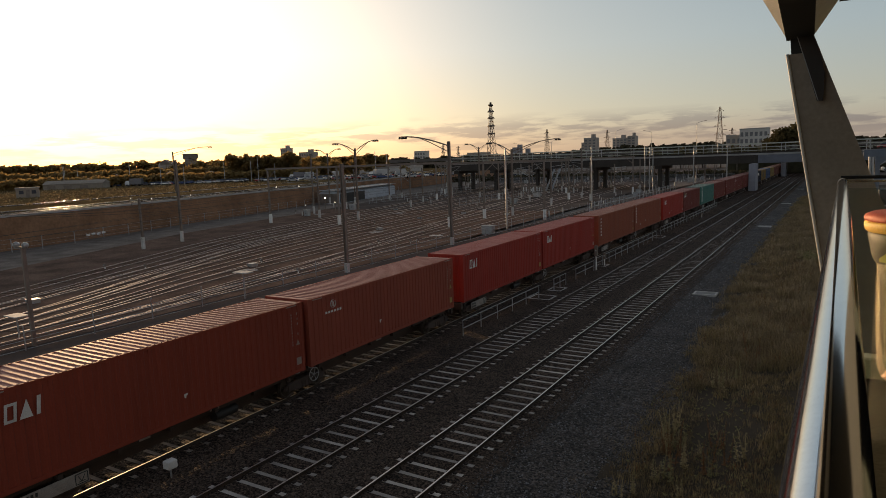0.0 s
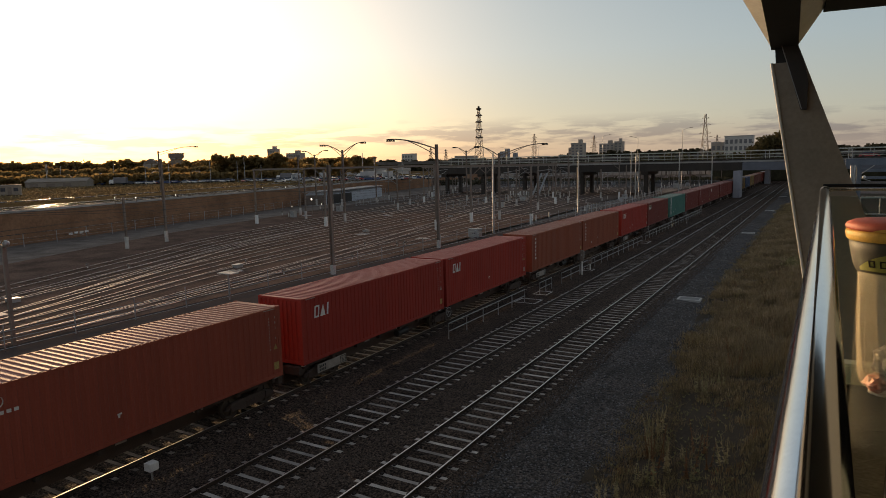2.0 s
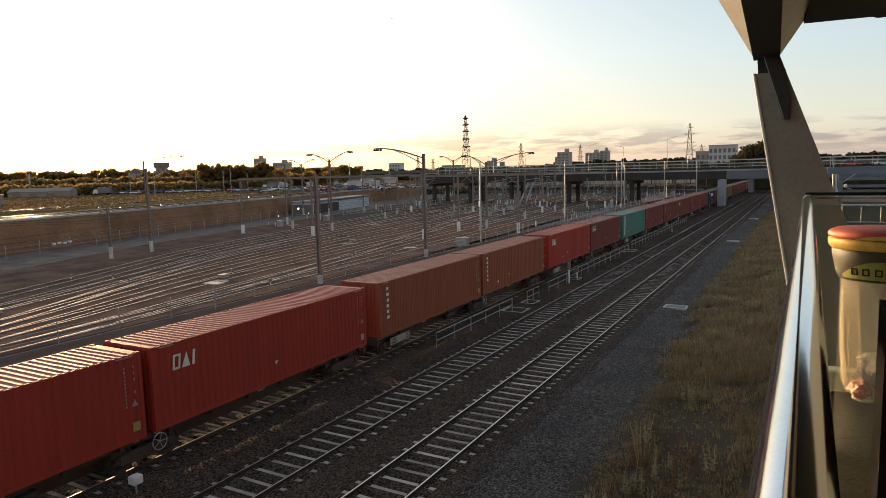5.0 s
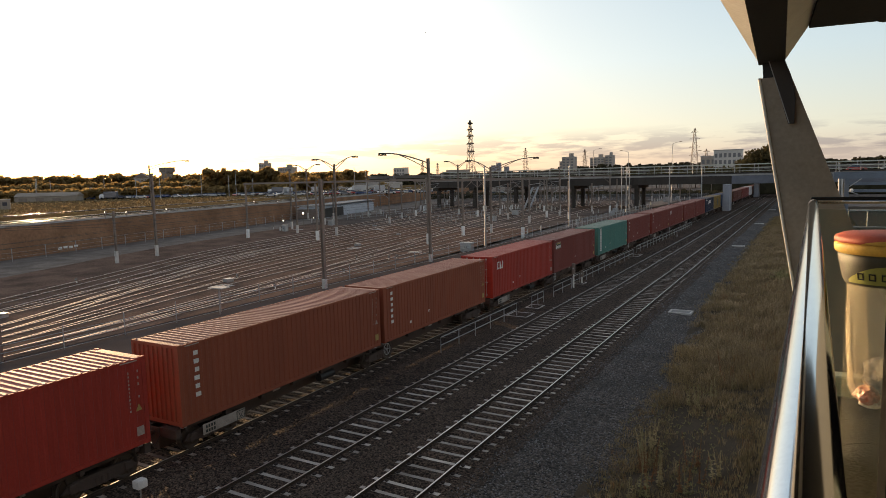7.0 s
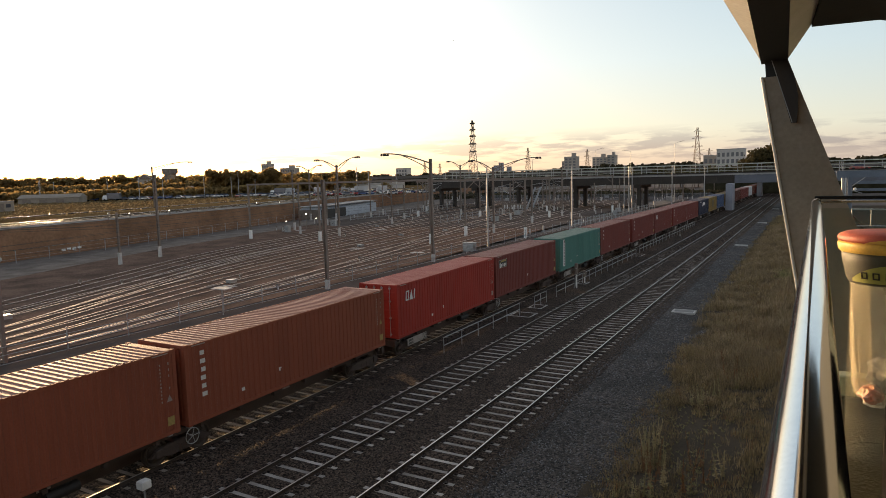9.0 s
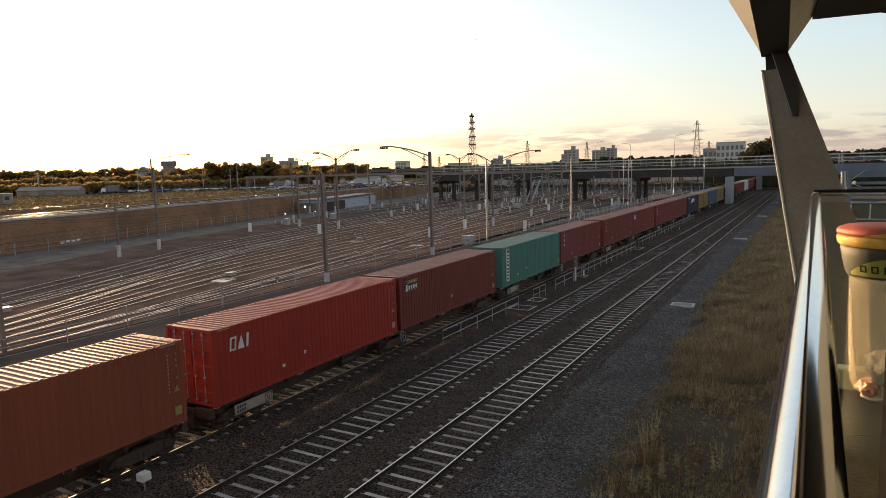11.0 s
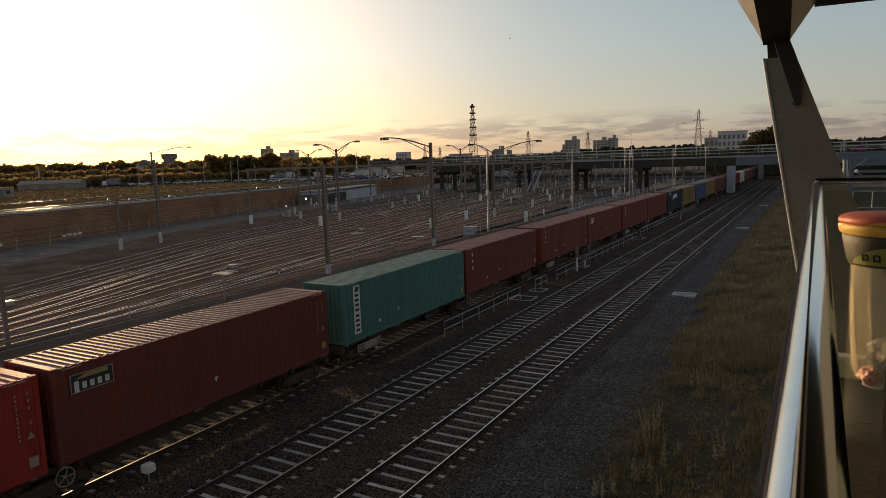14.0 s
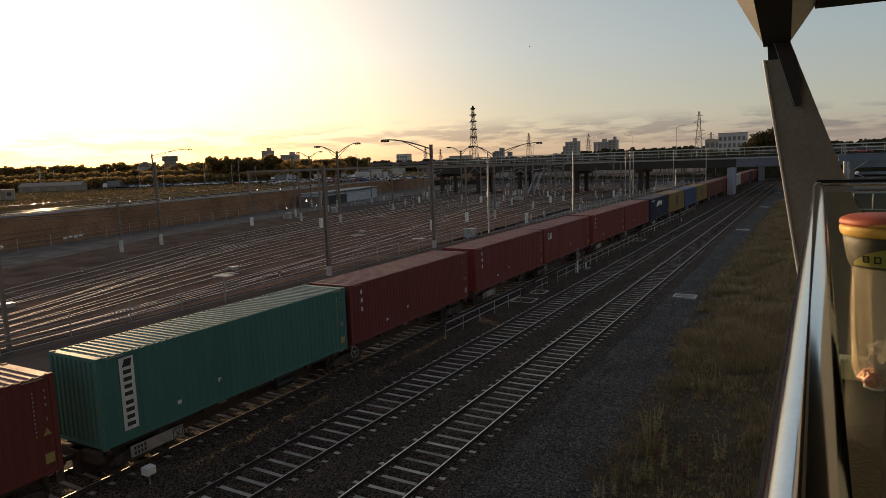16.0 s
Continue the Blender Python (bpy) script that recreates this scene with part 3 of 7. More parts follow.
def corrugated(n, length, depth, flat=0.40):
    """Offsets along a trapezoid sheet: (along, out)."""
    p = length / n
    pts = [(0.0, 0.0)]
    for k in range(n):
        s = k * p
        pts += [(s + p * (0.5 - flat) / 2, 0.0), (s + p * (0.5 - flat) / 2 + p * 0.1, -depth), (s + p * 0.5 + p * flat * 0.3, -depth), (s + p * 0.5 + p * flat * 0.3 + p * 0.1, 0.0)]
    pts.append((length, 0.0))
    return pts


def container_meshes():
    out = {}
    h = CW / 2
    # long walls
    mb = MB()
    pts = corrugated(42, CL - 0.3, 0.026)
    for s in (-1, 1):
        low = [(s * (h - 0.012 + o), 0.15 + a, 0.15) for a, o in pts]
        top = [(s * (h - 0.012 + o), 0.15 + a, CH - 0.11) for a, o in pts]
        mb.loft([low, top] if s < 0 else [top, low], closed=False)
    out["side_wall"] = mb.mesh("side_wall")
    # closed end wall
    mb = MB()
    pts = corrugated(9, CW - 0.24, 0.045)
    low = [(-h + 0.12 + a, 0.012 - o, 0.15) for a, o in pts]
    top = [(-h + 0.12 + a, 0.012 - o, CH - 0.11) for a, o in pts]
    mb.loft([top, low], closed=False)
    out["end_wall"] = mb.mesh("end_wall")
    # roof
    mb = MB()
    pts = corrugated(45, CL - 0.5, 0.034, 0.36)
    a0 = [(-h + 0.07, 0.25 + a, CH - 0.012 + o) for a, o in pts]
    a1 = [(h - 0.07, 0.25 + a, CH - 0.012 + o) for a, o in pts]
    mb.loft([a0, a1], closed=False)
    for y in (0.04, CL - 0.26):
        mb.box(-h + 0.07, h - 0.07, y, y + 0.22, CH - 0.05, CH - 0.012)
    out["roof"] = mb.mesh("roof")
    # posts, rails and sills
    mb = MB()
    for x in (-h, h - 0.13):
        for y in (0, CL - 0.14):
            mb.box(x, x + 0.13, y, y + 0.14, 0.11, CH - 0.11)
    for x in (-h + 0.004, h - 0.064):
        mb.box(x, x + 0.06, 0.14, CL - 0.14, 0.02, 0.16)
        mb.box(x, x + 0.06, 0.14, CL - 0.14, CH - 0.12, CH - 0.02)
    for y in (0.01, CL - 0.11):
        mb.box(-h + 0.13, h - 0.13, y, y + 0.10, 0.02, 0.16)
        mb.box(-h + 0.13, h - 0.13, y, y + 0.10, CH - 0.12, CH - 0.02)
    mb.box(-h + 0.06, h - 0.06, 0.12, CL - 0.12, 0.1, 0.14)
    out["frame"] = mb.mesh("frame")
    mb = MB().box(-0.082, 0.082, -0.09, 0.09, -0.06, 0.06, 0.012)
    out["corner_casting"] = mb.mesh("corner_casting")
    # one door leaf, hinged at x = 0, opening towards +x, facing -y
    w = (CW - 0.27) / 2
    mb = MB()
    zs = [0.16, 0.5, 0.56, 1.0, 1.06, 1.5, 1.56, 2.0, 2.06, 2.45, 2.51, CH - 0.12]
    rows = []
    for i, z in enumerate(zs):
        o = 0.02 if (i // 2) % 2 == 0 else 0.045
        rows.append([(0.01, o, z), (w - 0.01, o, z)])
    mb.loft(rows, closed=False)
    mb.box(0.0, 0.05, 0.0, 0.03, 0.16, CH - 0.12).box(w - 0.05, w - 0.004, 0.0, 0.03, 0.16, CH - 0.12)
    out["door"] = mb.mesh("door")
    mb = MB().tube((0, -0.035, 0.10), (0, -0.035, CH - 0.08), 0.017, n=6)
    mb.box(-0.12, 0.02, -0.06, -0.045, 1.08, 1.12)
    for z in (0.22, 1.1, 2.0, 2.7):
        mb.box(-0.05, 0.05, -0.05, 0.02, z - 0.04, z + 0.04)
    out["locking_bar"] = mb.mesh("locking_bar")
    # markings, one unit bar each
    out["bar"] = MB().box(-0.004, 0.004, -0.5, 0.5, -0.5, 0.5).mesh("bar")
    return out


CM = container_meshes()
PAINT = {
    "red": mat("red_container_paint", (0.385, 0.040, 0.027), 0.62, var=0.24, scale=1.7, fine=16, moving=True, bump=0.05, spec=0.3, streak=0.12, tint=(0.17, 0.035, 0.025)),
    "darkred": mat("dull_red_container_paint", (0.33, 0.058, 0.032), 0.68, var=0.17, scale=1.6, fine=16, moving=True, bump=0.05, spec=0.3, streak=0.12, tint=(0.14, 0.04, 0.03)),
    "brown": mat("brown_container_paint", (0.31, 0.082, 0.044), 0.68, var=0.17, scale=1.6, fine=16, moving=True, bump=0.05, spec=0.3, streak=0.12, tint=(0.10, 0.04, 0.03)),
    "maroon": mat("maroon_container_paint", (0.20, 0.046, 0.036), 0.68, var=0.17, scale=1.6, fine=16, moving=True, bump=0.05, spec=0.3, streak=0.12, tint=(0.09, 0.03, 0.025)),
    "orange": mat("rusty_orange_container_paint", (0.36, 0.078, 0.047), 0.68, var=0.17, scale=1.6, fine=16, moving=True, bump=0.05, spec=0.3, streak=0.12, tint=(0.12, 0.04, 0.03)),
    "green": mat("teal_green_container_paint", (0.058, 0.195, 0.165), 0.65, var=0.17, scale=1.6, fine=16, moving=True, bump=0.05, spec=0.3, streak=0.12, tint=(0.05, 0.075, 0.05)),
    "navy": mat("navy_container_paint", (0.022, 0.028, 0.052), 0.55, var=0.3, scale=1.6, fine=16, moving=True, bump=0.05, spec=0.3, streak=0.12),
    "umber": mat("dark_umber_container_paint", (0.155, 0.056, 0.040), 0.68, var=0.17, scale=1.6, fine=16, moving=True, bump=0.05, spec=0.3, streak=0.12, tint=(0.08, 0.03, 0.025)),
    "yellow": mat("ochre_yellow_container_paint", (0.25, 0.158, 0.048), 0.6, var=0.17, scale=1.6, fine=16, moving=True, bump=0.05, spec=0.3, streak=0.12),
    "blue": mat("blue_container_paint", (0.048, 0.085, 0.165), 0.55, var=0.3, scale=1.6, fine=16, moving=True, bump=0.05, spec=0.3, streak=0.12),
    "white": mat("white_container_paint", (0.55, 0.57, 0.58), 0.55, var=0.3, scale=1.6, fine=16, moving=True, bump=0.05, spec=0.3, streak=0.12),
}
# roofs: the same paint, mixed a third of the way to pale pinkish grey
ROOF = {}
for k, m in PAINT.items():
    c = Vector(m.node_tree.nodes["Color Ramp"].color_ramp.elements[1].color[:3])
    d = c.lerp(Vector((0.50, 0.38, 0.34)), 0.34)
    ROOF[k] = mat("pale_roof_" + k, tuple(d), 0.6, var=0.35, scale=0.9, fine=14, moving=True, bump=0.05, spec=0.35, tint=tuple(c * 0.9))
WORDS = {"red": "bright red", "darkred": "dull red", "brown": "brown", "maroon": "dark maroon", "orange": "rusty orange-brown", "green": "teal green", "navy": "navy blue", "umber": "dark umber brown", "yellow": "ochre yellow", "blue": "mid blue", "white": "white"}
GREY_BAR = mat("faded_marking_grey", (0.40, 0.31, 0.27), 0.7, var=0.3, scale=3, fine=40, moving=True, bump=0)
YELLOW_TAG = mat("yellow_warning_label", (0.42, 0.30, 0.10), 0.7, var=0.3, scale=3, fine=40, moving=True, bump=0)
INK = mat("dark_lettering", (0.03, 0.035, 0.03), 0.6, var=0.2, scale=3, fine=40, moving=True, bump=0)
MOVERS = []            # (object, start along the track, x, z)
SIDE = CW / 2 + 0.006


def painted(name, mesh, material, parent, m=None, label=""):
    ob = new(name, mesh)
    ob.parent = parent
    if not mesh.materials:
        mesh.materials.append(material)
    ob.material_slots[0].link = "OBJECT"
    ob.material_slots[0].material = material
    if m is not None:
        ob.matrix_basis = m
    return tagged(ob, label) if label else ob


def side_bar(parent, y, z, w, h, material, name="lettering_bar", x=SIDE, tilt=0):
    """A plain bar of paint on the long wall that faces the platform."""
    return painted(name, CM["bar"], material, parent, pose(x, y, z, tilt) @ Matrix.Diagonal((1, w, h, 1)))


def side_shape(parent, name, outline, material, x=SIDE):
    """A flat painted shape on the long wall; outline in (along, up)."""
    n = len(outline)
    mb = MB().add([(x - 0.006, a, b) for a, b in outline] + [(x + 0.003, a, b) for a, b in outline],
                  [tuple(range(n, 2 * n))] + [(i, (i + 1) % n, n + (i + 1) % n, n + i) for i in range(n)])
    return part(name, mb, material, parent)


def logo_angular(c, y=0.80, z=1.92, s=0.85):
    """A leasing mark as plain white shapes: a hollow slanted block, a wedge and a bar."""
    def slanted(name, a, b, z0, z1):
        k = 0.11
        side_shape(c, name, [(y + (a + k * z0) * s, z + z0 * s), (y + (b + k * z0) * s, z + z0 * s), (y + (b + k * z1) * s, z + z1 * s), (y + (a + k * z1) * s, z + z1 * s)], M["paper"])
    slanted("mark_block", 0.0, 0.09, 0.0, 0.62)
    slanted("mark_block", 0.28, 0.37, 0.0, 0.62)
    slanted("mark_block", 0.095, 0.275, 0.0, 0.09)
    slanted("mark_block", 0.095, 0.275, 0.53, 0.62)
    side_shape(c, "mark_wedge", [(y + 0.46 * s, z), (y + 0.87 * s, z), (y + 0.72 * s, z + 0.62 * s)], M["paper"])
    slanted("mark_bar", 0.98, 1.10, 0.0, 0.62)


def logo_column(c, y, z, n, w, h, gap, material=None):
    """A column of n plain blocks, one for each character of a vertical name."""
    for k in range(n):
        side_bar(c, y + 0.04 * w * (k % 3 - 1), z - k * (h + gap), w * (0.62 + 0.12 * (k % 2)), h * 0.72, material or M["paper"], "name_block")


def logo_board(c):
    """A white vertical board with eight dark character blocks under an emblem."""
    side_bar(c, 0.98, 1.55, 0.5, 2.35, M["paper"], "name_board")
    side_shape(c, "emblem", [(0.82, 2.42), (1.12, 2.42), (1.16, 2.66), (0.92, 2.66)], INK, SIDE + 0.006)
    for k in range(8):
        side_bar(c, 0.98, 2.25 - 0.235 * k - (0.05 if k > 3 else 0), 0.27 + 0.02 * (k % 2), 0.13, INK, "name_block", SIDE + 0.005)


def container(color, y, door_near=False, logo=None, serial=0):
    c = thing("shipping_container", "", "container", group="containers on the train")
    c["label"] = WORDS[color] + " corrugated steel shipping container riding on a flat wagon"
    p = PAINT[color]
    painted("side_wall", CM["side_wall"], p, c)
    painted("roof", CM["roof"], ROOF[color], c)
    painted("frame", CM["frame"], p, c)
    flip = pose(0, CL, 0, 0, 0, 180)
    painted("end_wall", CM["end_wall"], p, c, flip if door_near else None)
    w = (CW - 0.27) / 2
    base = Matrix.Identity(4) if door_near else flip
    for k, (x, mirror) in enumerate(((-CW / 2 + 0.135, 1), (CW / 2 - 0.135, -1))):
        d = painted("door", CM["door"], p, c, base @ pose(x, 0.03, 0) @ Matrix.Diagonal((mirror, 1, 1, 1)))
        for f in (0.32, 0.78):
            painted("locking_bar", CM["locking_bar"], M["galv"], d, pose(w * f, 0, 0))
    for x in (-CW / 2 + 0.08, CW / 2 - 0.08):
        for yy in (0.088, CL - 0.088):
            for z in (0.059, CH - 0.059):
                painted("corner_casting", CM["corner_casting"], p, c, pose(x, yy, z))
    for e in (0.60, CL - 0.60):
        side_bar(c, e, CH - 0.075, 0.6, 0.035, GREY_BAR, "corner_strip")
    # identity numbers, as plain bars, near the far end of the wall
    r = random.Random(serial)
    for col, (n, h) in enumerate(((11, 0.075), (5, 0.10))):
        for k in range(n):
            if col == 1 and k == 3:
                continue
            side_bar(c, CL - 0.64 + 0.33 * col, CH - 0.42 - k * (0.125 if col == 0 else 0.21), r.uniform(0.025, 0.05), h * 0.85, GREY_BAR, "number_bar")
    side_bar(c, CL - 0.34, 0.50, 0.26, 0.30, YELLOW_TAG if serial % 3 else GREY_BAR, "data_plate")
    side_shape(c, "warning_triangle", [(CL - 0.45, 1.18), (CL - 0.23, 1.18), (CL - 0.34, 1.40)], YELLOW_TAG if serial % 2 else GREY_BAR)
    if r.random() < 0.8:
        y0 = r.uniform(4.5, 6.5)
        side_shape(c, "sticker", [(y0, 0.78), (y0 + 0.05, 0.77), (y0 + 0.07, 0.87), (y0 + 0.13, 0.88), (y0 + 0.12, 0.93), (y0 - 0.03, 0.92)], M["paper"])
    if r.random() < 0.6:
        side_bar(c, r.uniform(2.0, 4.0), 0.62, 0.16, 0.13, M["paper"], "sticker")
    if logo == "angular":
        logo_angular(c)
    elif logo == "column":
        logo_column(c, 0.75, 2.5, 6, 0.30, 0.22, 0.08)
    elif logo == "short":
        logo_column(c, 0.9, 2.45, 3, 0.2, 0.28, 0.14)
    elif logo == "board":
        logo_board(c)
    elif logo == "plaque":
        side_bar(c, 1.2, 2.3, 1.36, 0.56, GREY_BAR, "board_edge", SIDE - 0.003)
        side_bar(c, 1.2, 2.3, 1.3, 0.50, INK, "name_board")
        side_shape(c, "name_crest", [(0.65, 2.42), (1.7, 2.42), (1.7, 2.54), (1.0, 2.54)], YELLOW_TAG, SIDE + 0.006)
        for k in range(5):
            side_bar(c, 0.7 + 0.24 * k, 2.2, 0.14, 0.2 if k else 0.34, M["paper"], "name_block", SIDE + 0.005)
    elif logo == "crest":
        ring = MB()
        for k in range(12):
            a, b = 2 * math.pi * k / 12, 2 * math.pi * (k + 1) / 12
            ring.beam((SIDE, 1.6 + 0.17 * math.cos(a), 2.42 + 0.17 * math.sin(a)), (SIDE, 1.6 + 0.17 * math.cos(b), 2.42 + 0.17 * math.sin(b)), 0.008, 0.05, up=(1, 0, 0))
        part("mark_ring", ring, M["paper"], c)
        side_bar(c, 1.6, 2.42, 0.07, 0.2, M["paper"], "mark_stroke")
        for k in range(6):
            side_bar(c, 1.13 + 0.19 * k, 2.1, 0.12, 0.10, M["paper"], "name_block")
    elif logo == "white":
        side_shape(c, "mark_shape", [(3.5, 1.6), (5.6, 1.75), (6.2, 2.2), (5.2, 2.4), (4.2, 2.2)], M["paper"])
        side_bar(c, 6.6, 2.0, 0.9, 0.6, M["paper"], "mark_block")
        side_bar(c, 1.5, 2.5, 1.6, 0.12, M["paper"], "name_block")
    elif logo == "dark":
        side_bar(c, 6.2, 1.5, 1.5, 1.5, INK, "mark_block")
    MOVERS.append((c, y, BED))
    return c


def wheelset(parent, y):
    mb = MB()
    for s in (-1, 1):
        rings = []
        for r, x in ((0.05, 0.70), (0.36, 0.72), (0.42, 0.76), (0.49, 0.765), (0.49, 0.795), (0.465, 0.80), (0.455, 0.90), (0.40, 0.90), (0.34, 0.84), (0.12, 0.86), (0.12, 0.95)):
            rings.append([(s * x, r * math.cos(2 * math.pi * k / 20), r * math.sin(2 * math.pi * k / 20)) for k in range(20)])
        mb.loft(rings if s > 0 else [list(reversed(q)) for q in rings], smooth=False, caps=False)
    mb.tube((-1.02, 0, 0), (1.02, 0, 0), 0.07, n=10)
    for k in range(4):
        a = k * math.pi / 2
        mb.beam((-0.875, 0.14 * math.cos(a), 0.14 * math.sin(a)), (-0.875, 0.33 * math.cos(a), 0.33 * math.sin(a)), 0.05, 0.05)
        mb.beam((0.875, 0.14 * math.cos(a), 0.14 * math.sin(a)), (0.875, 0.33 * math.cos(a), 0.33 * math.sin(a)), 0.05, 0.05)
    return mb.mesh("wheelset", M["wheel"])


WHEELSET = wheelset(None, 0)
SPINNERS = []


# dark steel lightened to brown: the low sun's glare is in the tone
M["under"] = mat("glare_brown_underframe", (0.075, 0.05, 0.04), 0.8, metal=0.1, var=0.4, scale=1.5, fine=25, moving=True)


M["boardwhite"] = mat("dusty_white_board", (0.34, 0.30, 0.265), 0.7, var=0.4, scale=3, fine=30, moving=True, bump=0)


def wagon_meshes():
    out = {}
    mb = MB()
    # spine, cross bearers and outer sills of a skeletal container wagon
    # the second box, below the spine, is added to block low sun
    mb.box(-0.28, 0.28, 0.05, 25.15, 0.55, 0.95, 0.02).box(-0.2, 0.2, 0.1, 25.1, 0.13, 0.56, 0.02)
    for k in range(14):
        y = 0.55 + k * 1.85
        mb.box(-1.12, 1.12, y - 0.07, y + 0.07, 0.80, 0.95)
    for s in (-1, 1):
        x = s * 0.92
        mb.box(min(x, x - s * 0.10), max(x, x - s * 0.10), 0.3, 24.9, 0.80, 0.955)
        mb.box(min(x, x - s * 0.22), max(x, x - s * 0.22), 0.3, 24.9, 0.78, 0.80)
    mb.box(-1.1, 1.1, 0.1, 0.32, 0.62, 0.95).box(-1.1, 1.1, 24.88, 25.1, 0.62, 0.95)
    out["underframe"] = mb.mesh("underframe", M["under"])
    mb = MB()
    for s in (-1, 1):
        x = s * 1.0
        pts = [(-1.25, 0.40), (-0.95, 0.62), (-0.45, 0.66), (0.45, 0.66), (0.95, 0.62), (1.25, 0.40), (0.85, 0.36), (0.5, 0.26), (-0.5, 0.26), (-0.85, 0.36)]
        mb.loft([[(x - 0.06, y, z) for y, z in pts], [(x + 0.06, y, z) for y, z in pts]])
        for y in (-0.9, 0.9):
            mb.box(x - 0.09, x + 0.10, y - 0.14, y + 0.14, 0.33, 0.60, 0.02)
        for y in (-0.2, 0, 0.2):
            mb.tube((x + s * 0.03, y, 0.28), (x + s * 0.03, y, 0.52), 0.065, n=8)
    mb.box(-1.0, 1.0, -0.2, 0.2, 0.42, 0.60, 0.02)
    out["bogie"] = mb.mesh("bogie", M["under"])
    mb = MB()
    for k in range(16):
        a, b = 2 * math.pi * k / 16, 2 * math.pi * (k + 1) / 16
        mb.tube((0, 0.28 * math.cos(a), 0.28 * math.sin(a)), (0, 0.28 * math.cos(b), 0.28 * math.sin(b)), 0.018, n=5, caps=False)
    for k in range(5):
        a = 2 * math.pi * k / 5
        mb.tube((0, 0, 0), (0, 0.28 * math.cos(a), 0.28 * math.sin(a)), 0.013, n=5, caps=False)
    mb.tube((-0.12, 0, 0), (0.02, 0, 0), 0.035, n=8)
    out["hand_brake_wheel"] = mb.mesh("hand_brake_wheel", M["galv"])
    mb = MB().tube((0, 0, 0), (0, -0.42, 0), 0.09, n=8).box(-0.11, 0.11, -0.55, -0.36, -0.14, 0.14, 0.03)
    out["coupler"] = mb.mesh("coupler", M["wheel"])
    out["air_hose"] = MB().tube((0.35, 0.05, 0.0), (0.38, -0.2, -0.28), 0.02, n=6).tube((0.38, -0.2, -0.28), (0.36, -0.4, -0.12), 0.02, n=6).mesh("air_hose", M["dark"])
    out["side_board"] = MB().box(-0.012, 0.012, -1.0, 1.0, -0.19, 0.19).mesh("side_board", M["boardwhite"])
    out["reflector"] = MB().box(-0.012, 0.012, -0.2, 0.2, -0.03, 0.03).mesh("reflector", GREY_BAR)
    out["twist_lock"] = MB().box(-0.07, 0.07, -0.09, 0.09, 0, 0.09, 0.015).mesh("twist_lock", M["galv"])
    out["brake_tank"] = MB().tube((0, -0.5, 0), (0, 0.5, 0), 0.18, n=12).box(-0.03, 0.03, -0.3, 0.3, 0.15, 0.3).mesh("brake_tank", M["dark"])
    return out


WM = wagon_meshes()


def wagon(y):
    w = thing("flat_wagon", "dark skeletal container wagon with three bogies on the track", "wagon", group="wagons of the train")
    part("underframe", WM["underframe"], None, w)
    for yb in (1.75, 12.62, 23.4):
        b = part("bogie", WM["bogie"], None, w, m=pose(0, yb, 0))
        for dy in (-0.9, 0.9):
            s = part("wheelset", WHEELSET, None, b, m=pose(0, dy, 0.457))
            SPINNERS.append((s, dy))
    part("hand_brake_wheel", WM["hand_brake_wheel"], None, w, "spoked hand brake wheel", pose(1.30, 12.9, 0.72))
    part("coupler", WM["coupler"], None, w, m=pose(0, 0.02, 0.75))
    part("coupler", WM["coupler"], None, w, m=pose(0, 25.18, 0.75, 0, 0, 180))
    part("air_hose", WM["air_hose"], None, w, m=pose(0, 0.0, 0.7))
    board = part("side_board", WM["side_board"], None, w, "white marking board", pose(1.23, 2.15, 0.63))
    for k in range(4):
        side_bar(board, -0.85 + 0.12 * k, 0.08, 0.07, 0.11, INK, "number_bar", 0.016)
        side_bar(board, -0.85 + 0.12 * k, -0.08, 0.07, 0.10, INK, "number_bar", 0.016)
    side_bar(board, 0.0, 0.03, 0.7, 0.02, GREY_BAR, "text_line", 0.016)
    side_bar(board, 0.0, -0.08, 0.6, 0.02, GREY_BAR, "text_line", 0.016)
    for z in (-0.15, 0.15):
        side_bar(board, 0.77, z, 0.36, 0.025, INK, "panel_edge", 0.016)
    for yy in (0.59, 0.95):
        side_bar(board, yy, 0, 0.025, 0.30, INK, "panel_edge", 0.016)
    side_bar(board, 0.72, 0.0, 0.02, 0.2, INK, "panel_mark", 0.016, 28)
    side_bar(board, 0.82, 0.0, 0.02, 0.2, INK, "panel_mark", 0.016, -28)
    side_bar(board, 0.77, -0.09, 0.2, 0.02, INK, "panel_mark", 0.016)
    for yy in (5.2, 8.0, 18.0, 21.0):
        part("reflector", WM["reflector"], None, w, m=pose(0.945, yy, 0.86))
    for yy in (0.45, 12.15, 12.98, 24.72):
        part("twist_lock", WM["twist_lock"], None, w, m=pose(1.06, yy, 0.93))
    part("brake_tank", WM["brake_tank"], None, w, m=pose(0.75, 8.6, 0.5))
    MOVERS.append((w, y, 0.0))
    return w


CONSIST = [(("darkred", "angular", False), ("orange", "crest", False)),
           (("red", "angular", False), ("red", "angular", False)),
           (("brown", "column", False), ("brown", "column", False)),
           (("red", "angular", True), ("maroon", "plaque", False)),
           (("green", "board", False), ("maroon", "short", False)),
           (("maroon", "short", False), ("maroon", "angular", False)),
           (("maroon", "short", False), ("maroon", None, False)),
           (("navy", "white", False), ("yellow", "dark", False)),
           (("blue", None, False), ("yellow", "dark", False)),
           (("umber", None, False), ("umber", None, False)),
           (("maroon", None, False), ("maroon", None, False)),
           (("white", None, False), ("umber", None, False)),
           (("maroon", None, False), ("navy", None, False)),
           (("maroon", None, False), ("umber", None, False))]
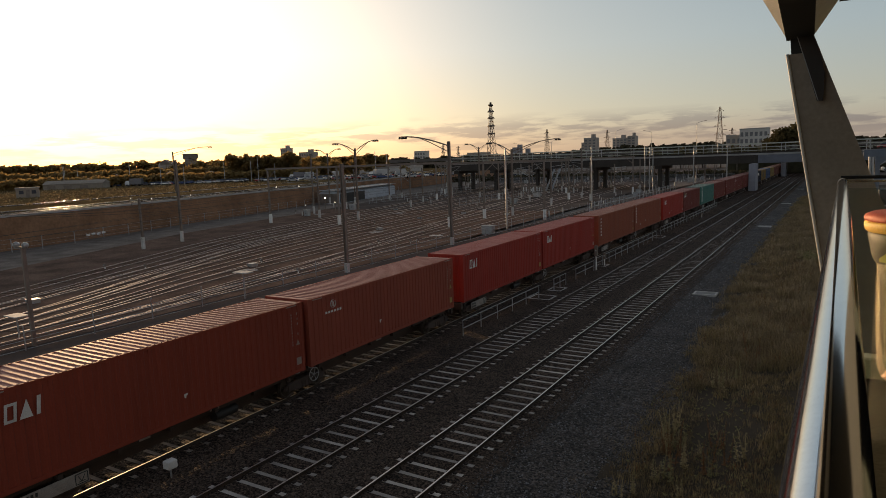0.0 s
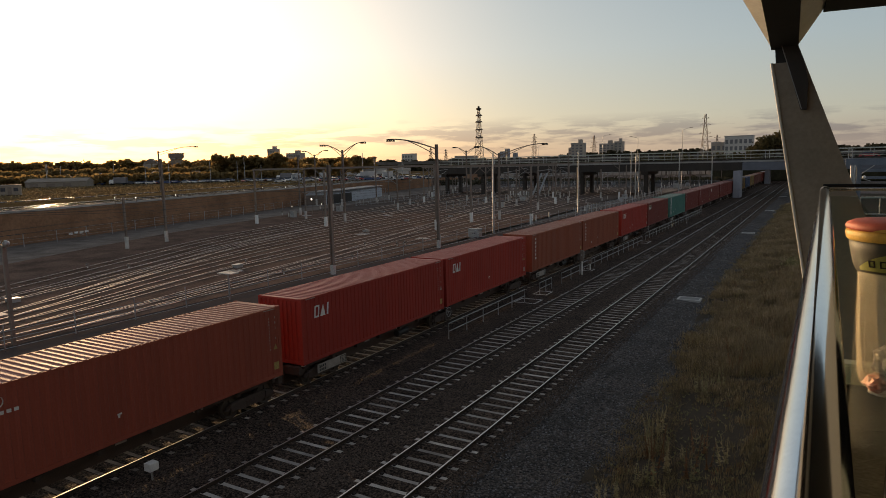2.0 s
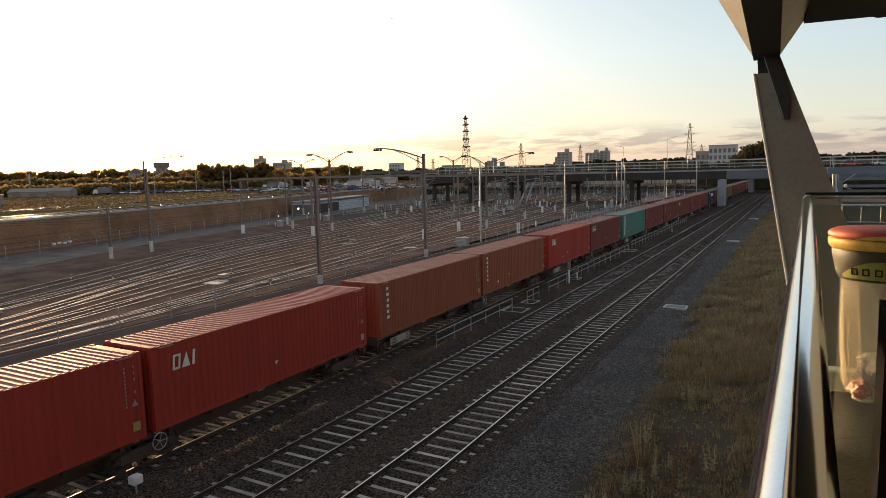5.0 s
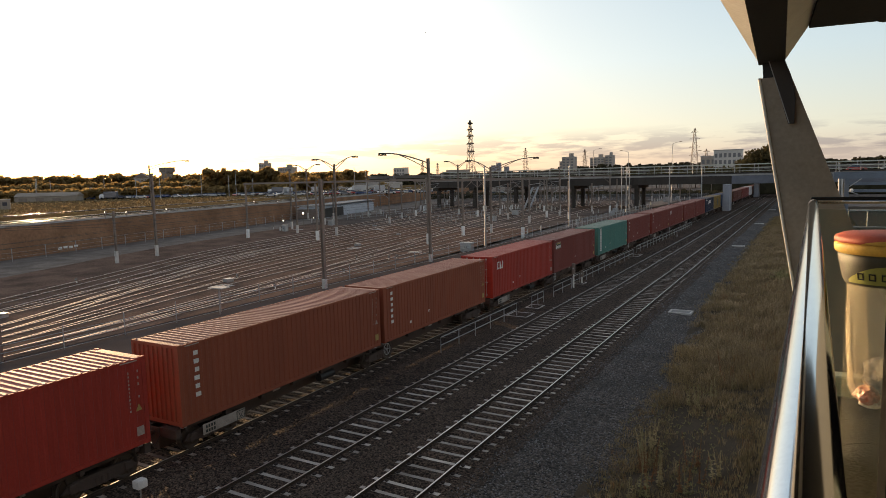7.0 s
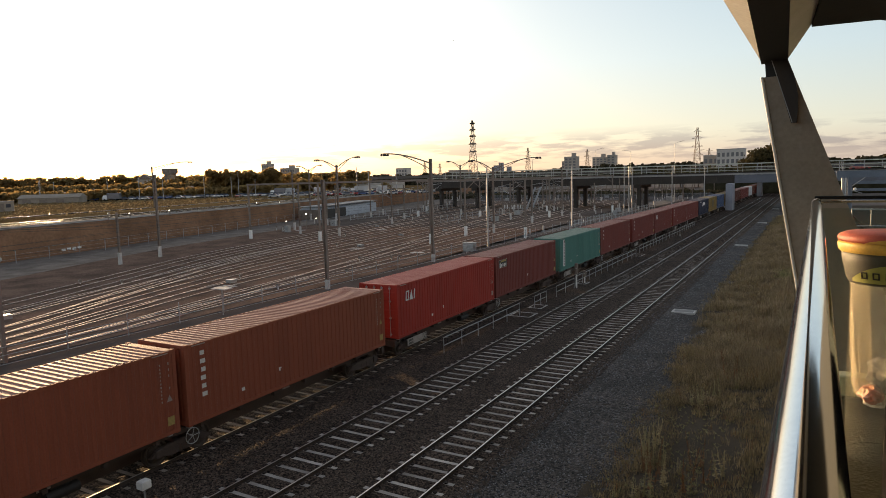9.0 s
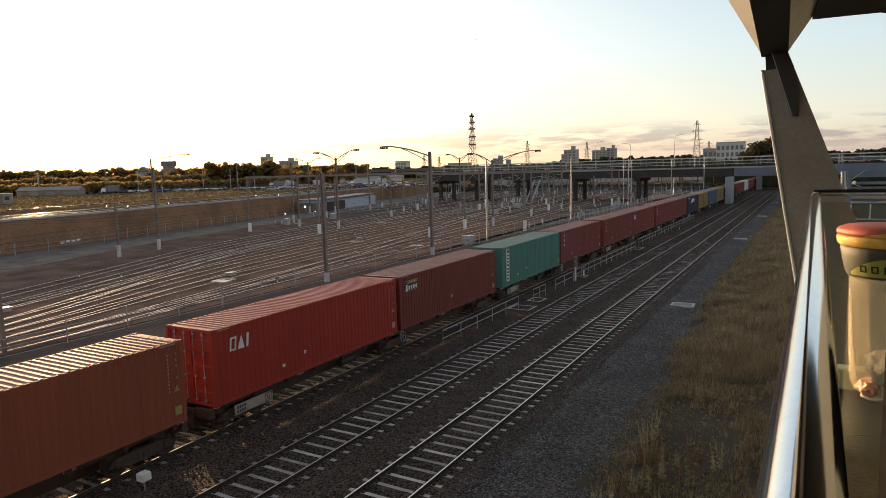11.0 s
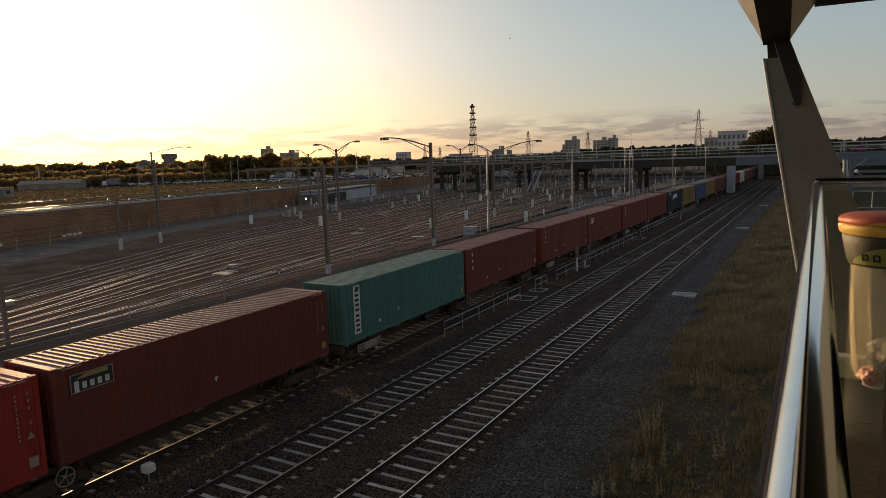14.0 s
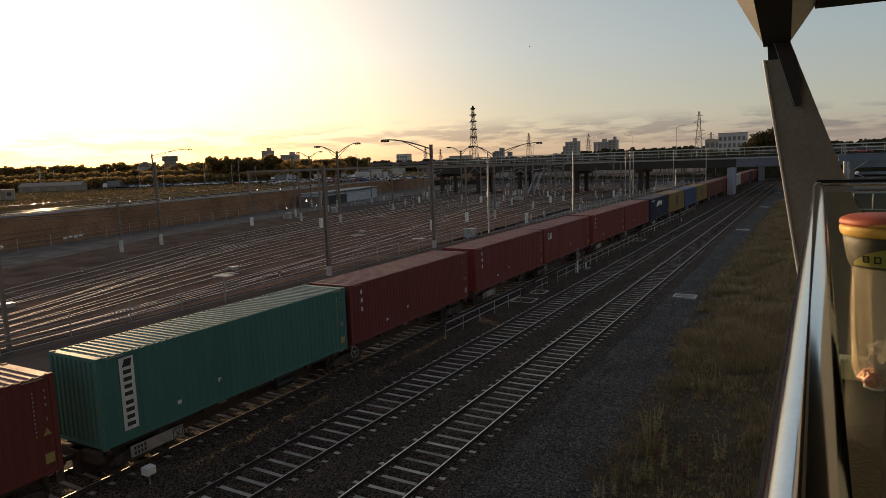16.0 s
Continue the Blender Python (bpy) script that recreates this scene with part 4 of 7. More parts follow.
for k, pair in enumerate(CONSIST):
    y = FIRST + PITCH * (k - 1)
    wagon(y - 0.30)
    for j, (color, logo, door) in enumerate(pair):
        container(color, y + j * (CL + GAP), door, logo, 2 * k + j)


# ---- the footbridge deck where the camera stands ----
FLOOR_Z = 8.0
M["strip"] = mat("weathered_brown_strip", (0.20, 0.155, 0.115), 0.55, metal=0.3, var=0.2, scale=60, fine=260, bump=0.05)
M["kerb"] = mat("pale_painted_kerb", (0.72, 0.68, 0.52), 0.7, var=0.25, scale=4, fine=40, bump=0.1)
M["olive"] = mat("dark_olive_wall_panel", (0.055, 0.060, 0.045), 0.7, var=0.3, scale=1.5, fine=25)
M["glass"] = mat("tinted_glass", (0.72, 0.80, 0.74), 0.03, var=0.02, scale=2, fine=20, bump=0.0, trans=1.0)
M["glass"].node_tree.nodes["Principled BSDF"].inputs["IOR"].default_value = 1.18


def film_material(name, share, color, bump):
    """Thin clear film or shell: mostly see-through, with a pale sheen."""
    m = mat(name, color, 0.2, var=0.3, scale=9, fine=60, bump=bump)
    nt = m.node_tree
    b, out = nt.nodes["Principled BSDF"], nt.nodes["Material Output"]
    tr, mix = nt.nodes.new("ShaderNodeBsdfTransparent"), nt.nodes.new("ShaderNodeMixShader")
    tr.inputs["Color"].default_value = (0.985, 0.965, 0.92, 1)
    mix.inputs[0].default_value = share
    nt.links.new(tr.outputs[0], mix.inputs[1])
    nt.links.new(b.outputs[0], mix.inputs[2])
    nt.links.new(mix.outputs[0], out.inputs[0])
    return m


M["bag"] = film_material("thin_plastic_bag", 0.25, (0.74, 0.68, 0.57), 0.3)
M["clear"] = film_material("clear_plastic_shell", 0.035, (0.6, 0.6, 0.55), 0.0)
M["lidred"] = mat("faded_red_plastic", (0.40, 0.075, 0.055), 0.62, var=0.3, scale=12, fine=80, bump=0.05)
M["lidyellow"] = mat("yellow_plastic", (0.52, 0.31, 0.06), 0.6, var=0.3, scale=12, fine=80, bump=0.05)
M["lidgreen"] = mat("dark_olive_plastic", (0.028, 0.026, 0.018), 0.6, var=0.3, scale=12, fine=80, bump=0.05)
M["label"] = mat("olive_label", (0.22, 0.22, 0.05), 0.5, var=0.3, scale=12, fine=80, bump=0.02)
M["rubbish"] = mat("crumpled_wrappers", (0.55, 0.20, 0.14), 0.5, var=0.6, scale=22, fine=90, bump=0.5, tint=(0.6, 0.55, 0.5))


def prism_y(outline, y0, y1):
    """A plate whose outline is given in (x, z), from y0 to y1."""
    return MB().loft([[(x, y0, z) for x, z in outline], [(x, y1, z) for x, z in outline]])


def prism_z(outline, z0, z1):
    return MB().loft([[(x, y, z0) for x, y in outline], [(x, y, z1) for x, y in outline]])


def station_deck():
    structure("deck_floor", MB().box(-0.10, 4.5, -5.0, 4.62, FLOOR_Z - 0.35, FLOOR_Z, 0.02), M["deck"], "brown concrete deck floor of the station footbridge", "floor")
    structure("deck_kerb", MB().box(0.02, 4.5, 4.50, 4.62, FLOOR_Z, FLOOR_Z + 0.13, 0.01), M["kerb"], "pale concrete kerb below the glass panel", "kerb")
    for y in (-3.6, 1.2):
        structure("deck_pier", MB().box(1.6, 2.5, y - 0.45, y + 0.45, GROUND - 0.3, FLOOR_Z - 0.9, 0.04).box(0.2, 4.2, y - 0.4, y + 0.4, FLOOR_Z - 0.9, FLOOR_Z - 0.352, 0.04), M["concrete"], "grey concrete pier and crosshead under the deck", "pier")
    # neither wall is seen; added to darken the handrail's reflection and close the deck
    structure("wall_station", MB().box(4.5, 4.7, -5.0, 27.0, GROUND - 0.3, 15.0, 0.01), M["olive"], "unseen dark olive wall added to darken the rail reflection", "wall")
    structure("wall_end", MB().box(-0.1, 4.7, -5.22, -5.01, FLOOR_Z - 0.35, 10.3, 0.01), M["olive"], "unseen dark olive wall added to close the deck", "wall")
    h = thing("handrail", "polished stainless steel tube handrail along the deck edge", "handrail")
    z = EYE[2] - 0.205
    part("rail_tube", MB().tube((-0.018, -4.0, z - 0.013), (0.0172, 4.38, z + 0.005), 0.0255, n=40), M["chrome"], h)
    part("end_sleeve", MB().tube((0.0172, 4.34, z + 0.005), (0.0175, 4.47, z + 0.0052), 0.0275, n=24), M["chrome"], h)
    part("outer_strip", MB().beam((-0.0392, -4.0, z - 0.031), (-0.0040, 4.40, z - 0.013), 0.010, 0.020), M["strip"], h, "weathered brown strip along the rail")
    part("return_bar", MB().box(0.004, 3.5, 4.42, 4.48, z + 0.024, z + 0.042, 0.004), M["black"], h, "dark flat top bar")
    part("bar_trim", MB().box(0.03, 3.5, 4.418, 4.43, z + 0.004, z + 0.016), M["chrome"], h)
    for y in (-2.2, 1.6):
        part("post", MB().box(-0.010, 0.014, y - 0.02, y + 0.02, FLOOR_Z, z - 0.02), M["galv"], h)
    part("corner_post", MB().box(-0.006, 0.02, 4.43, 4.47, FLOOR_Z, z - 0.02), M["galv"], h)
    for p0, p1, name in (((0.03, 3.45), (4.447, 4.459), "glass_panel"), ((0.000, 0.010), (-3.9, 4.35), "glass_panel")):
        g = part(name, MB().box(*p0, *p1, FLOOR_Z + 0.02, z - 0.03), M["glass"], h, "clear greenish glass panel")
        g.visible_shadow = False


station_deck()


# pale tone that paints the sunlit line on the column's edge
M["bead"] = mat("sunlit_edge_pale", (0.82, 0.78, 0.70), 0.35, var=0.15, scale=3, fine=40, bump=0.0)


def canopy():
    """The steel and panel roof over the deck: a dark rafter between two pale soffit wings, and a dark roof slab."""
    z = 10.19
    c = thing("canopy", "dark steel canopy with pale soffit panels over the deck", "canopy", kind="structure")
    part("rafter", MB().beam((-0.285, 5.56, z + 0.16), (0.06, -4.0, z + 0.16), 0.178, 0.36), M["blacksteel"], c, "black steel box rafter")

    def wing(tip, out, inner, thick):
        """A slanting triangular panel from the rafter's tip; out and inner: its two edges per metre."""
        tip, out, inner = Vector(tip), Vector(out), Vector(inner)
        n = out.cross(inner).normalized() * thick
        q = [tip, tip + out * 4.6, tip + inner * 4.6]
        return MB().loft([q, [v + n for v in q]])
    part("soffit_panel", wing((-0.370, 5.50, z + 0.004), (-0.0305, -1, 0.0301), (0.036, -1, 0.0), -0.008), M["soffit"], c, "pale riveted soffit panel")
    part("soffit_panel", wing((-0.198, 5.50, z + 0.004), (0.31, -1, 0.28), (0.036, -1, 0.0), 0.008), M["soffit"], c, "pale riveted soffit panel")
    for k in range(16):
        s = 0.15 + 0.22 * k
        for u in (0.90, 0.45):
            part("rivet", MB().lathe([(0.008, 0), (0.005, -0.004), (0.0005, -0.005)], 8), M["mast"], c, m=pose(-0.370 + s * (0.036 - 0.0665 * u), 5.5 - s, z + 0.002 + 0.0301 * s * u))
    part("panel_seam", MB().beam((-0.154, 4.28, z), (0.039, 4.52, z + 0.206), 0.010, 0.006), M["blacksteel"], c)
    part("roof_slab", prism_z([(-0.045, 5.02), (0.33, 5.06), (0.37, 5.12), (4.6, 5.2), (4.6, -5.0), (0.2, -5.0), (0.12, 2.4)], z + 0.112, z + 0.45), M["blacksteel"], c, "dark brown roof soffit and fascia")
    part("gutter", MB().beam((-0.62, 4.25, z + 0.36), (-1.35, 0.4, z + 1.4), 0.05, 0.10), M["galv"], c)
    # raking tapered column that carries the rafter's tip
    k = thing("raking_column", "tapered taupe steel column leaning out under the canopy", "column", kind="structure")

    def xl(zz):
        return -0.36 + 0.175 * (10.06 - zz)

    def xr(zz):
        return -0.15 + 0.384 * (10.06 - zz)
    part("shaft", prism_y([(xl(10.06), 10.06), (xr(10.06), 10.06), (xr(7.5), 7.5), (xl(7.5), 7.5)], 5.46, 5.62), M["brownsteel"], k)
    part("edge_bead", MB().tube((xl(10.06), 5.452, 10.06), (xl(7.5), 5.452, 7.5), 0.011, n=12), M["bead"], k, "pale bead that stands for the sunlit column edge")
    part("neck", prism_y([(-0.345, 10.19), (-0.20, 10.19), (-0.165, 10.055), (-0.335, 10.055)], 5.48, 5.60), M["blacksteel"], k)
    # the shade beside the fin is modelled as part of this dark plate
    part("gusset", prism_y([(-0.30, 10.19), (-0.20, 10.19), (-0.15, 10.06), (-0.118, 9.9), (-0.122, 9.715), (-0.16, 9.715)], 5.42, 5.458), M["finshade"], k, "fin and the shade beside it made as one dark plate")
    part("gusset_edge", MB().beam((-0.302, 5.39, 10.19), (-0.152, 5.39, 9.715), 0.006, 0.006), M["galv"], k)
    structure("column_plinth", MB().box(0.0, 1.1, 5.2, 5.9, GROUND - 0.3, 7.5, 0.03), M["concrete"], "grey concrete plinth under the raking column", "plinth")


canopy()


M["greypaper"] = mat("grey_crumpled_paper", (0.20, 0.20, 0.21), 0.7, var=0.4, scale=15, fine=70, bump=0.3)


def litter_bin(x, y):
    b = thing("litter_bin", "clear recycling bin with red lid and plastic bag", "bin", pose(x, y, FLOOR_Z))
    part("lid", MB().lathe([(0.001, 1.086), (0.12, 1.085), (0.20, 1.079), (0.226, 1.068), (0.232, 1.056), (0.229, 1.042), (0.215, 1.038)], 40), M["lidred"], b, "faded red plastic lid")
    part("collar", MB().lathe([(0.215, 1.039), (0.228, 1.036), (0.231, 1.026), (0.226, 0.998), (0.217, 0.990)], 40), M["lidyellow"], b, "yellow plastic collar")
    part("neck", MB().lathe([(0.217, 0.991), (0.211, 0.986), (0.214, 0.978), (0.207, 0.94), (0.192, 0.87), (0.179, 0.845)], 40), M["lidgreen"], b)
    swoosh = []
    for k in range(15):
        a = radians(236 + 84 * k / 14)
        u = k / 14
        swoosh.append([(0.2335 * math.cos(a), 0.2335 * math.sin(a), 1.041), (0.2335 * math.cos(a), 0.2335 * math.sin(a), 1.043 + 0.020 * math.sin(math.pi * u) ** 0.7)])
    part("swoosh", MB().loft(swoosh, closed=False, smooth=True), M["lidyellow"], b, "orange curved stripe on the lid")
    lab = MB()
    rings = []
    for k in range(25):
        a = radians(211 + 106 * k / 24)
        low, top = 0.858, 0.866 + 0.078 * math.sin(math.pi * (k + 0.6) / 25.2)
        rings.append([((0.1975 + 0.22 * (z - 0.87)) * math.cos(a), (0.1975 + 0.22 * (z - 0.87)) * math.sin(a), z) for z in (low, low + (top - low) * 0.5, top)])
    lab.loft(rings, closed=False)
    lb = part("label", lab, M["label"], b, "olive green pictogram label")
    for a in (232, 246, 260, 274):
        q = radians(a)
        part("pictogram", MB().box(-0.014, -0.009, -0.002, 0.002, -0.016, 0.016).box(0.009, 0.014, -0.002, 0.002, -0.016, 0.016).box(-0.009, 0.009, -0.002, 0.002, -0.016, -0.011).box(-0.009, 0.009, -0.002, 0.002, 0.011, 0.016), M["black"], lb, m=pose(0.2045 * math.cos(q), 0.2045 * math.sin(q), 0.893, 12, 0, a + 90))
    cyl = part("clear_shell", MB().lathe([(0.178, 0.85), (0.176, 0.5), (0.175, 0.06), (0.170, 0.02)], 36).lathe([(0.167, 0.02), (0.172, 0.06), (0.173, 0.5), (0.175, 0.85)], 36), M["clear"], b, "clear plastic shell")
    cyl.visible_shadow = False
    r = random.Random(5)
    rings = []
    pleat = [r.uniform(-1, 0.4) for i in range(72)]
    for k, (z, rad, deep) in enumerate(((0.86, 0.172, 0.002), (0.80, 0.169, 0.005), (0.7, 0.166, 0.012), (0.6, 0.163, 0.016), (0.5, 0.158, 0.019), (0.42, 0.152, 0.022), (0.35, 0.146, 0.024), (0.29, 0.120, 0.026), (0.26, 0.075, 0.02))):
        rings.append([((rad + deep * (pleat[i] + r.uniform(-0.25, 0.25))) * math.cos(2 * math.pi * (i + 0.25 * k) / 72), (rad + deep * (pleat[i] + r.uniform(-0.25, 0.25))) * math.sin(2 * math.pi * (i + 0.25 * k) / 72), z + r.uniform(-0.006, 0.006)) for i in range(72)])
    part("bag", MB().loft(rings, True, True, False), M["bag"], b, "thin clear plastic bag")
    loads = [(-0.075, -0.085, 0.325, 0.075, 0.05, 0.045, M["rubbish"]), (0.01, -0.03, 0.405, 0.105, 0.10, 0.085, M["greypaper"]), (-0.06, -0.09, 0.295, 0.05, 0.04, 0.02, M["paper"])]
    loads += [(r.uniform(-0.07, 0.08), r.uniform(-0.07, 0.08), r.uniform(0.30, 0.36), 0.045, 0.035, 0.03, M["rubbish"] if k % 2 else M["paper"]) for k in range(5)]
    for k, (dx, dy, dz, sx, sy, sz, m) in enumerate(loads):
        bm = bmesh.new()
        bmesh.ops.create_icosphere(bm, subdivisions=3, radius=1)
        for v in bm.verts:
            v.co *= 1 + 0.3 * noise.noise(v.co * 2 + Vector((k * 7, 0, 0))) + 0.12 * noise.noise(v.co * 6 + Vector((k * 7, 0, 0)))
        me = bpy.data.meshes.new("rubbish")
        bm.to_mesh(me)
        bm.free()
        me.materials.append(m)
        part("rubbish", me, None, b, m=pose(dx, dy, dz, r.uniform(0, 30), r.uniform(0, 30), r.uniform(0, 90)) @ Matrix.Diagonal((sx, sy, sz, 1)))
    part("foot_ring", MB().lathe([(0.166, 0.0), (0.171, 0.0), (0.171, 0.018), (0.166, 0.018)], 36), M["clear"], b)
    return b


litter_bin(0.335, 3.62)
thing("dark_post", "black square steel post standing on the deck", "post", pose(0.147, 1.03, FLOOR_Z), mb=MB().box(-0.050, 0.10, -0.05, 0.05, 0, 1.19), material=M["matteblack"])


# ---- beside the tracks ----
def cable_lid(x, y, w=1.5, d=1.1, z=GROUND + 0.15):
    t = thing("cable_pit", "pale concrete cable pit lid flush in the ballast", "pit lid", pose(x, y, z), group="cable pits")
    part("surround", MB().box(-w / 2, w / 2, -d / 2, -d / 2 + 0.13, -0.12, 0.07, 0.012).box(-w / 2, w / 2, d / 2 - 0.13, d / 2, -0.12, 0.07, 0.012).box(-w / 2, -w / 2 + 0.12, -d / 2 + 0.13, d / 2 - 0.13, -0.12, 0.066, 0.01).box(w / 2 - 0.12, w / 2, -d / 2 + 0.13, d / 2 - 0.13, -0.12, 0.066, 0.01), M["footwhite"], t)
    for k in range(3):
        part("lid", MB().box(-w / 2 + 0.125 + k * (w - 0.25) / 3, -w / 2 + 0.115 + (k + 1) * (w - 0.25) / 3, -d / 2 + 0.135, d / 2 - 0.135, -0.1, 0.045, 0.005), M["pitlid"], t)


M["footwhite"] = mat("dusty_white_paint", (0.55, 0.52, 0.49), 0.75, var=0.35, scale=1.5, fine=12)
M["pitlid"] = mat("grey_pit_lid", (0.22, 0.215, 0.21), 0.8, var=0.2, scale=2, fine=30)
for x, y in ((-7.55, 46.4), (-7.9, 91.0), (-8.0, 131.0), (-8.1, 178)):
    cable_lid(x, y)
for x, y in ((-55.4, 72.6), (-47.1, 41.6), (-71.8, 102.0), (-88.2, 97.6)):
    cable_lid(x, y, 1.5, 1.5, -0.08)
cable_lid(-17.3, 41.2, 1.6, 1.5, -0.20)
cable_lid(-17.4, 44.2, 1.1, 1.4, -0.20)
cable_lid(-17.6, 55.5, 1.0, 1.2, -0.20)
cable_lid(-17.8, 77.0, 1.4, 2.2, -0.20)


def track_railing(y0, y1, x=-17.25):
    t = thing("track_railing", "low galvanised pipe railing between the tracks", "railing", group="pipe railings")
    for z in (0.28, 0.72):
        part("bar", MB().tube((x, y0, z), (x, y1, z), 0.028, n=6), M["galv"], t)
    n = max(2, round((y1 - y0) / 2.0))
    for k in range(n + 1):
        y = y0 + (y1 - y0) * k / n
        part("post", MB().tube((x, y, GROUND), (x, y, 0.74), 0.03, n=6), M["galv"], t)
    for y in (y0, y1):
        part("return", MB().tube((x, y, 0.72), (x + 0.0, y, 0.28), 0.03, n=6), M["galv"], t)
    return t


for a, b in ((30.2, 40.8), (43.6, 46.0), (48.2, 52.6), (53.5, 75.5), (79.5, 95.0), (96.0, 121.0)):
    track_railing(a, b, -17.4 if a < 50 else -17.6 if a < 60 else -18.1)


def marker_box(x, y):
    t = thing("trackside_box", "small white box on a stake beside the track", "box", pose(x, y, GROUND))
    part("stake", MB().tube((0, 0, -0.1), (0, 0, 0.62), 0.03, n=6), M["galv"], t)
    part("box", MB().box(-0.14, 0.14, -0.16, 0.16, 0.52, 0.80, 0.03), M["white"], t, "white box")
    part("cable", MB().tube((0.05, 0, 0.0), (0.35, -0.25, 0.03), 0.018, n=5), M["black"], t)


marker_box(-17.6, 11.9)


def dwarf_signal(x, y, h=0.9):
    t = thing("dwarf_signal", "small dark ground signal beside a track", "signal", pose(x, y, GROUND), group="ground signals")
    part("post", MB().tube((0, 0, -0.1), (0, 0, h * 0.6), 0.06, n=6), M["white"], t)
    part("head", MB().box(-0.12, 0.12, -0.10, 0.10, h * 0.6, h, 0.02), M["mast"], t)
    part("lens", MB().lathe([(0.001, 0.03), (0.06, 0.02), (0.065, 0)], 10), M["galv"], t, m=pose(0, -0.12, h * 0.82, 90))


for x, y in ((-63.0, 37.5), (-58.6, 39.0), (-41.5, 52.5), (-63.5, 83), (-41.4, 42.5), (-49.5, 45.7), (-70.8, 89.7), (-43.4, 63.5), (-43.0, 64.6), (-60.5, 74.5), (-47, 62), (-17.4, 55.5), (-17.3, 52.9), (-17.3, 102)):
    dwarf_signal(x, y, 2.3 if (x, y) == (-17.3, 52.9) else 1.3 if -18 < x < -17.35 else 0.8)


# ---- service road fence ----
def yard_fence():
    f = thing("yard_fence", "low galvanised post and rail fence along the service road", "fence", kind="structure")
    y, x = 2.0, -37.9
    while y < 176:
        part("post", MB().box(-0.028, 0.028, -0.028, 0.028, 0, 1.72, 0.008), M["galv"], f, m=pose(x, y, GROUND))
        y += 3.9
    for z in (0.35, 0.85, 1.30):
        part("rail", MB().tube((x, 2.0, GROUND + z), (x, 176, GROUND + z), 0.022, n=5), M["galv"], f)
    return f


yard_fence()




def lamp_table(x, y, z=1.75):
    t = thing("flat_sign", "flat pale panel on a thin post by the fence", "panel", pose(x, y, GROUND), group="flat panels")
    part("post", MB().tube((0, 0, 0), (0, 0, z), 0.05, n=6), M["galv"], t)
    part("panel", MB().box(-0.7, 0.7, -0.4, 0.4, z, z + 0.07, 0.02), M["footwhite"], t)


for x, y in ((-37.2, 32.5), (-41.3, 18.9), (-38.2, 61.0), (-57, 78)):
    lamp_table(x, y, (2.2 if y == 32.5 else 1.6) if y < 70 else 0.2)


def equipment_cabinet(x, y, h=1.3, w=1.6):
    t = thing("equipment_cabinet", "pale grey trackside equipment cabinet on a plinth", "cabinet", pose(x, y, GROUND), group="trackside cabinets")
    part("plinth", MB().box(-w / 2 - 0.1, w / 2 + 0.1, -0.5, 0.5, 0, 0.25, 0.02), M["concrete"], t)
    part("body", MB().box(-w / 2, w / 2, -0.4, 0.4, 0.25, h, 0.03), M["galv"], t)
    for s in (-1, 1):
        d = part("door", MB().box(-w / 4 + 0.02, w / 4 - 0.02, -0.02, 0, 0.32, h - 0.08, 0.005), M["galv"], t, m=pose(s * w / 4, -0.401, 0))
        part("handle", MB().box(-0.02, 0.02, -0.04, 0, h * 0.55, h * 0.65), M["dark"], d, m=pose(-s * 0.25, -0.02, 0))
    part("roof", MB().box(-w / 2 - 0.06, w / 2 + 0.06, -0.46, 0.46, h, h + 0.06, 0.02), M["galv"], t)


for x, y, h, w in ((-38.9, 75.0, 1.3, 1.6), (-64, 150, 1.3, 1.6), (-60, 128, 1.3, 1.6), (-48.7, 43.8, 0.55, 0.6), (-56.9, 75.4, 0.55, 0.6), (-51.7, 24.9, 0.55, 0.6)):
    equipment_cabinet(x, y, h, w)


# ---- overhead line masts, lamps and poles ----


def mast(x, y, h, base=1.75, w=0.21, bracket=0, label="grey steel overhead line mast with a white concrete foot"):
    t = thing("line_mast", label, "mast", pose(x, y, GROUND), group="overhead line masts")
    if base:
        part("foot", MB().box(-0.17, 0.17, -0.17, 0.17, 0, base, 0.03).box(-0.34, 0.34, -0.34, 0.34, 0, 0.22, 0.03), M["footwhite"], t, "white painted foot")
    sh = MB()
    for s in (-1, 1):
        sh.box(s * w / 2 - 0.025, s * w / 2 + 0.025, -w / 2, w / 2, base, h)
    sh.box(-w / 2, w / 2, -0.02, 0.02, base, h)
    part("shaft", sh, M["mast"], t)
    if bracket:
        s = bracket
        part("cantilever", MB().tube((0, 0, h - 1.0), (s * 3.0, 0, h - 0.7), 0.05, n=6).tube((0, 0, h - 2.6), (s * 2.6, 0, h - 1.1), 0.045, n=6).tube((s * 1.0, 0, h - 1.9), (s * 3.2, 0, h - 2.0), 0.035, n=6), M["galv"], t)
        part("insulator", MB().lathe([(0.04, 0), (0.09, 0.04), (0.04, 0.08), (0.09, 0.12), (0.04, 0.16), (0.09, 0.2), (0.04, 0.24)], 8), M["pitlid"], t, m=pose(s * 0.3, 0, h - 1.05, 0, s * 80, 0))
    return t


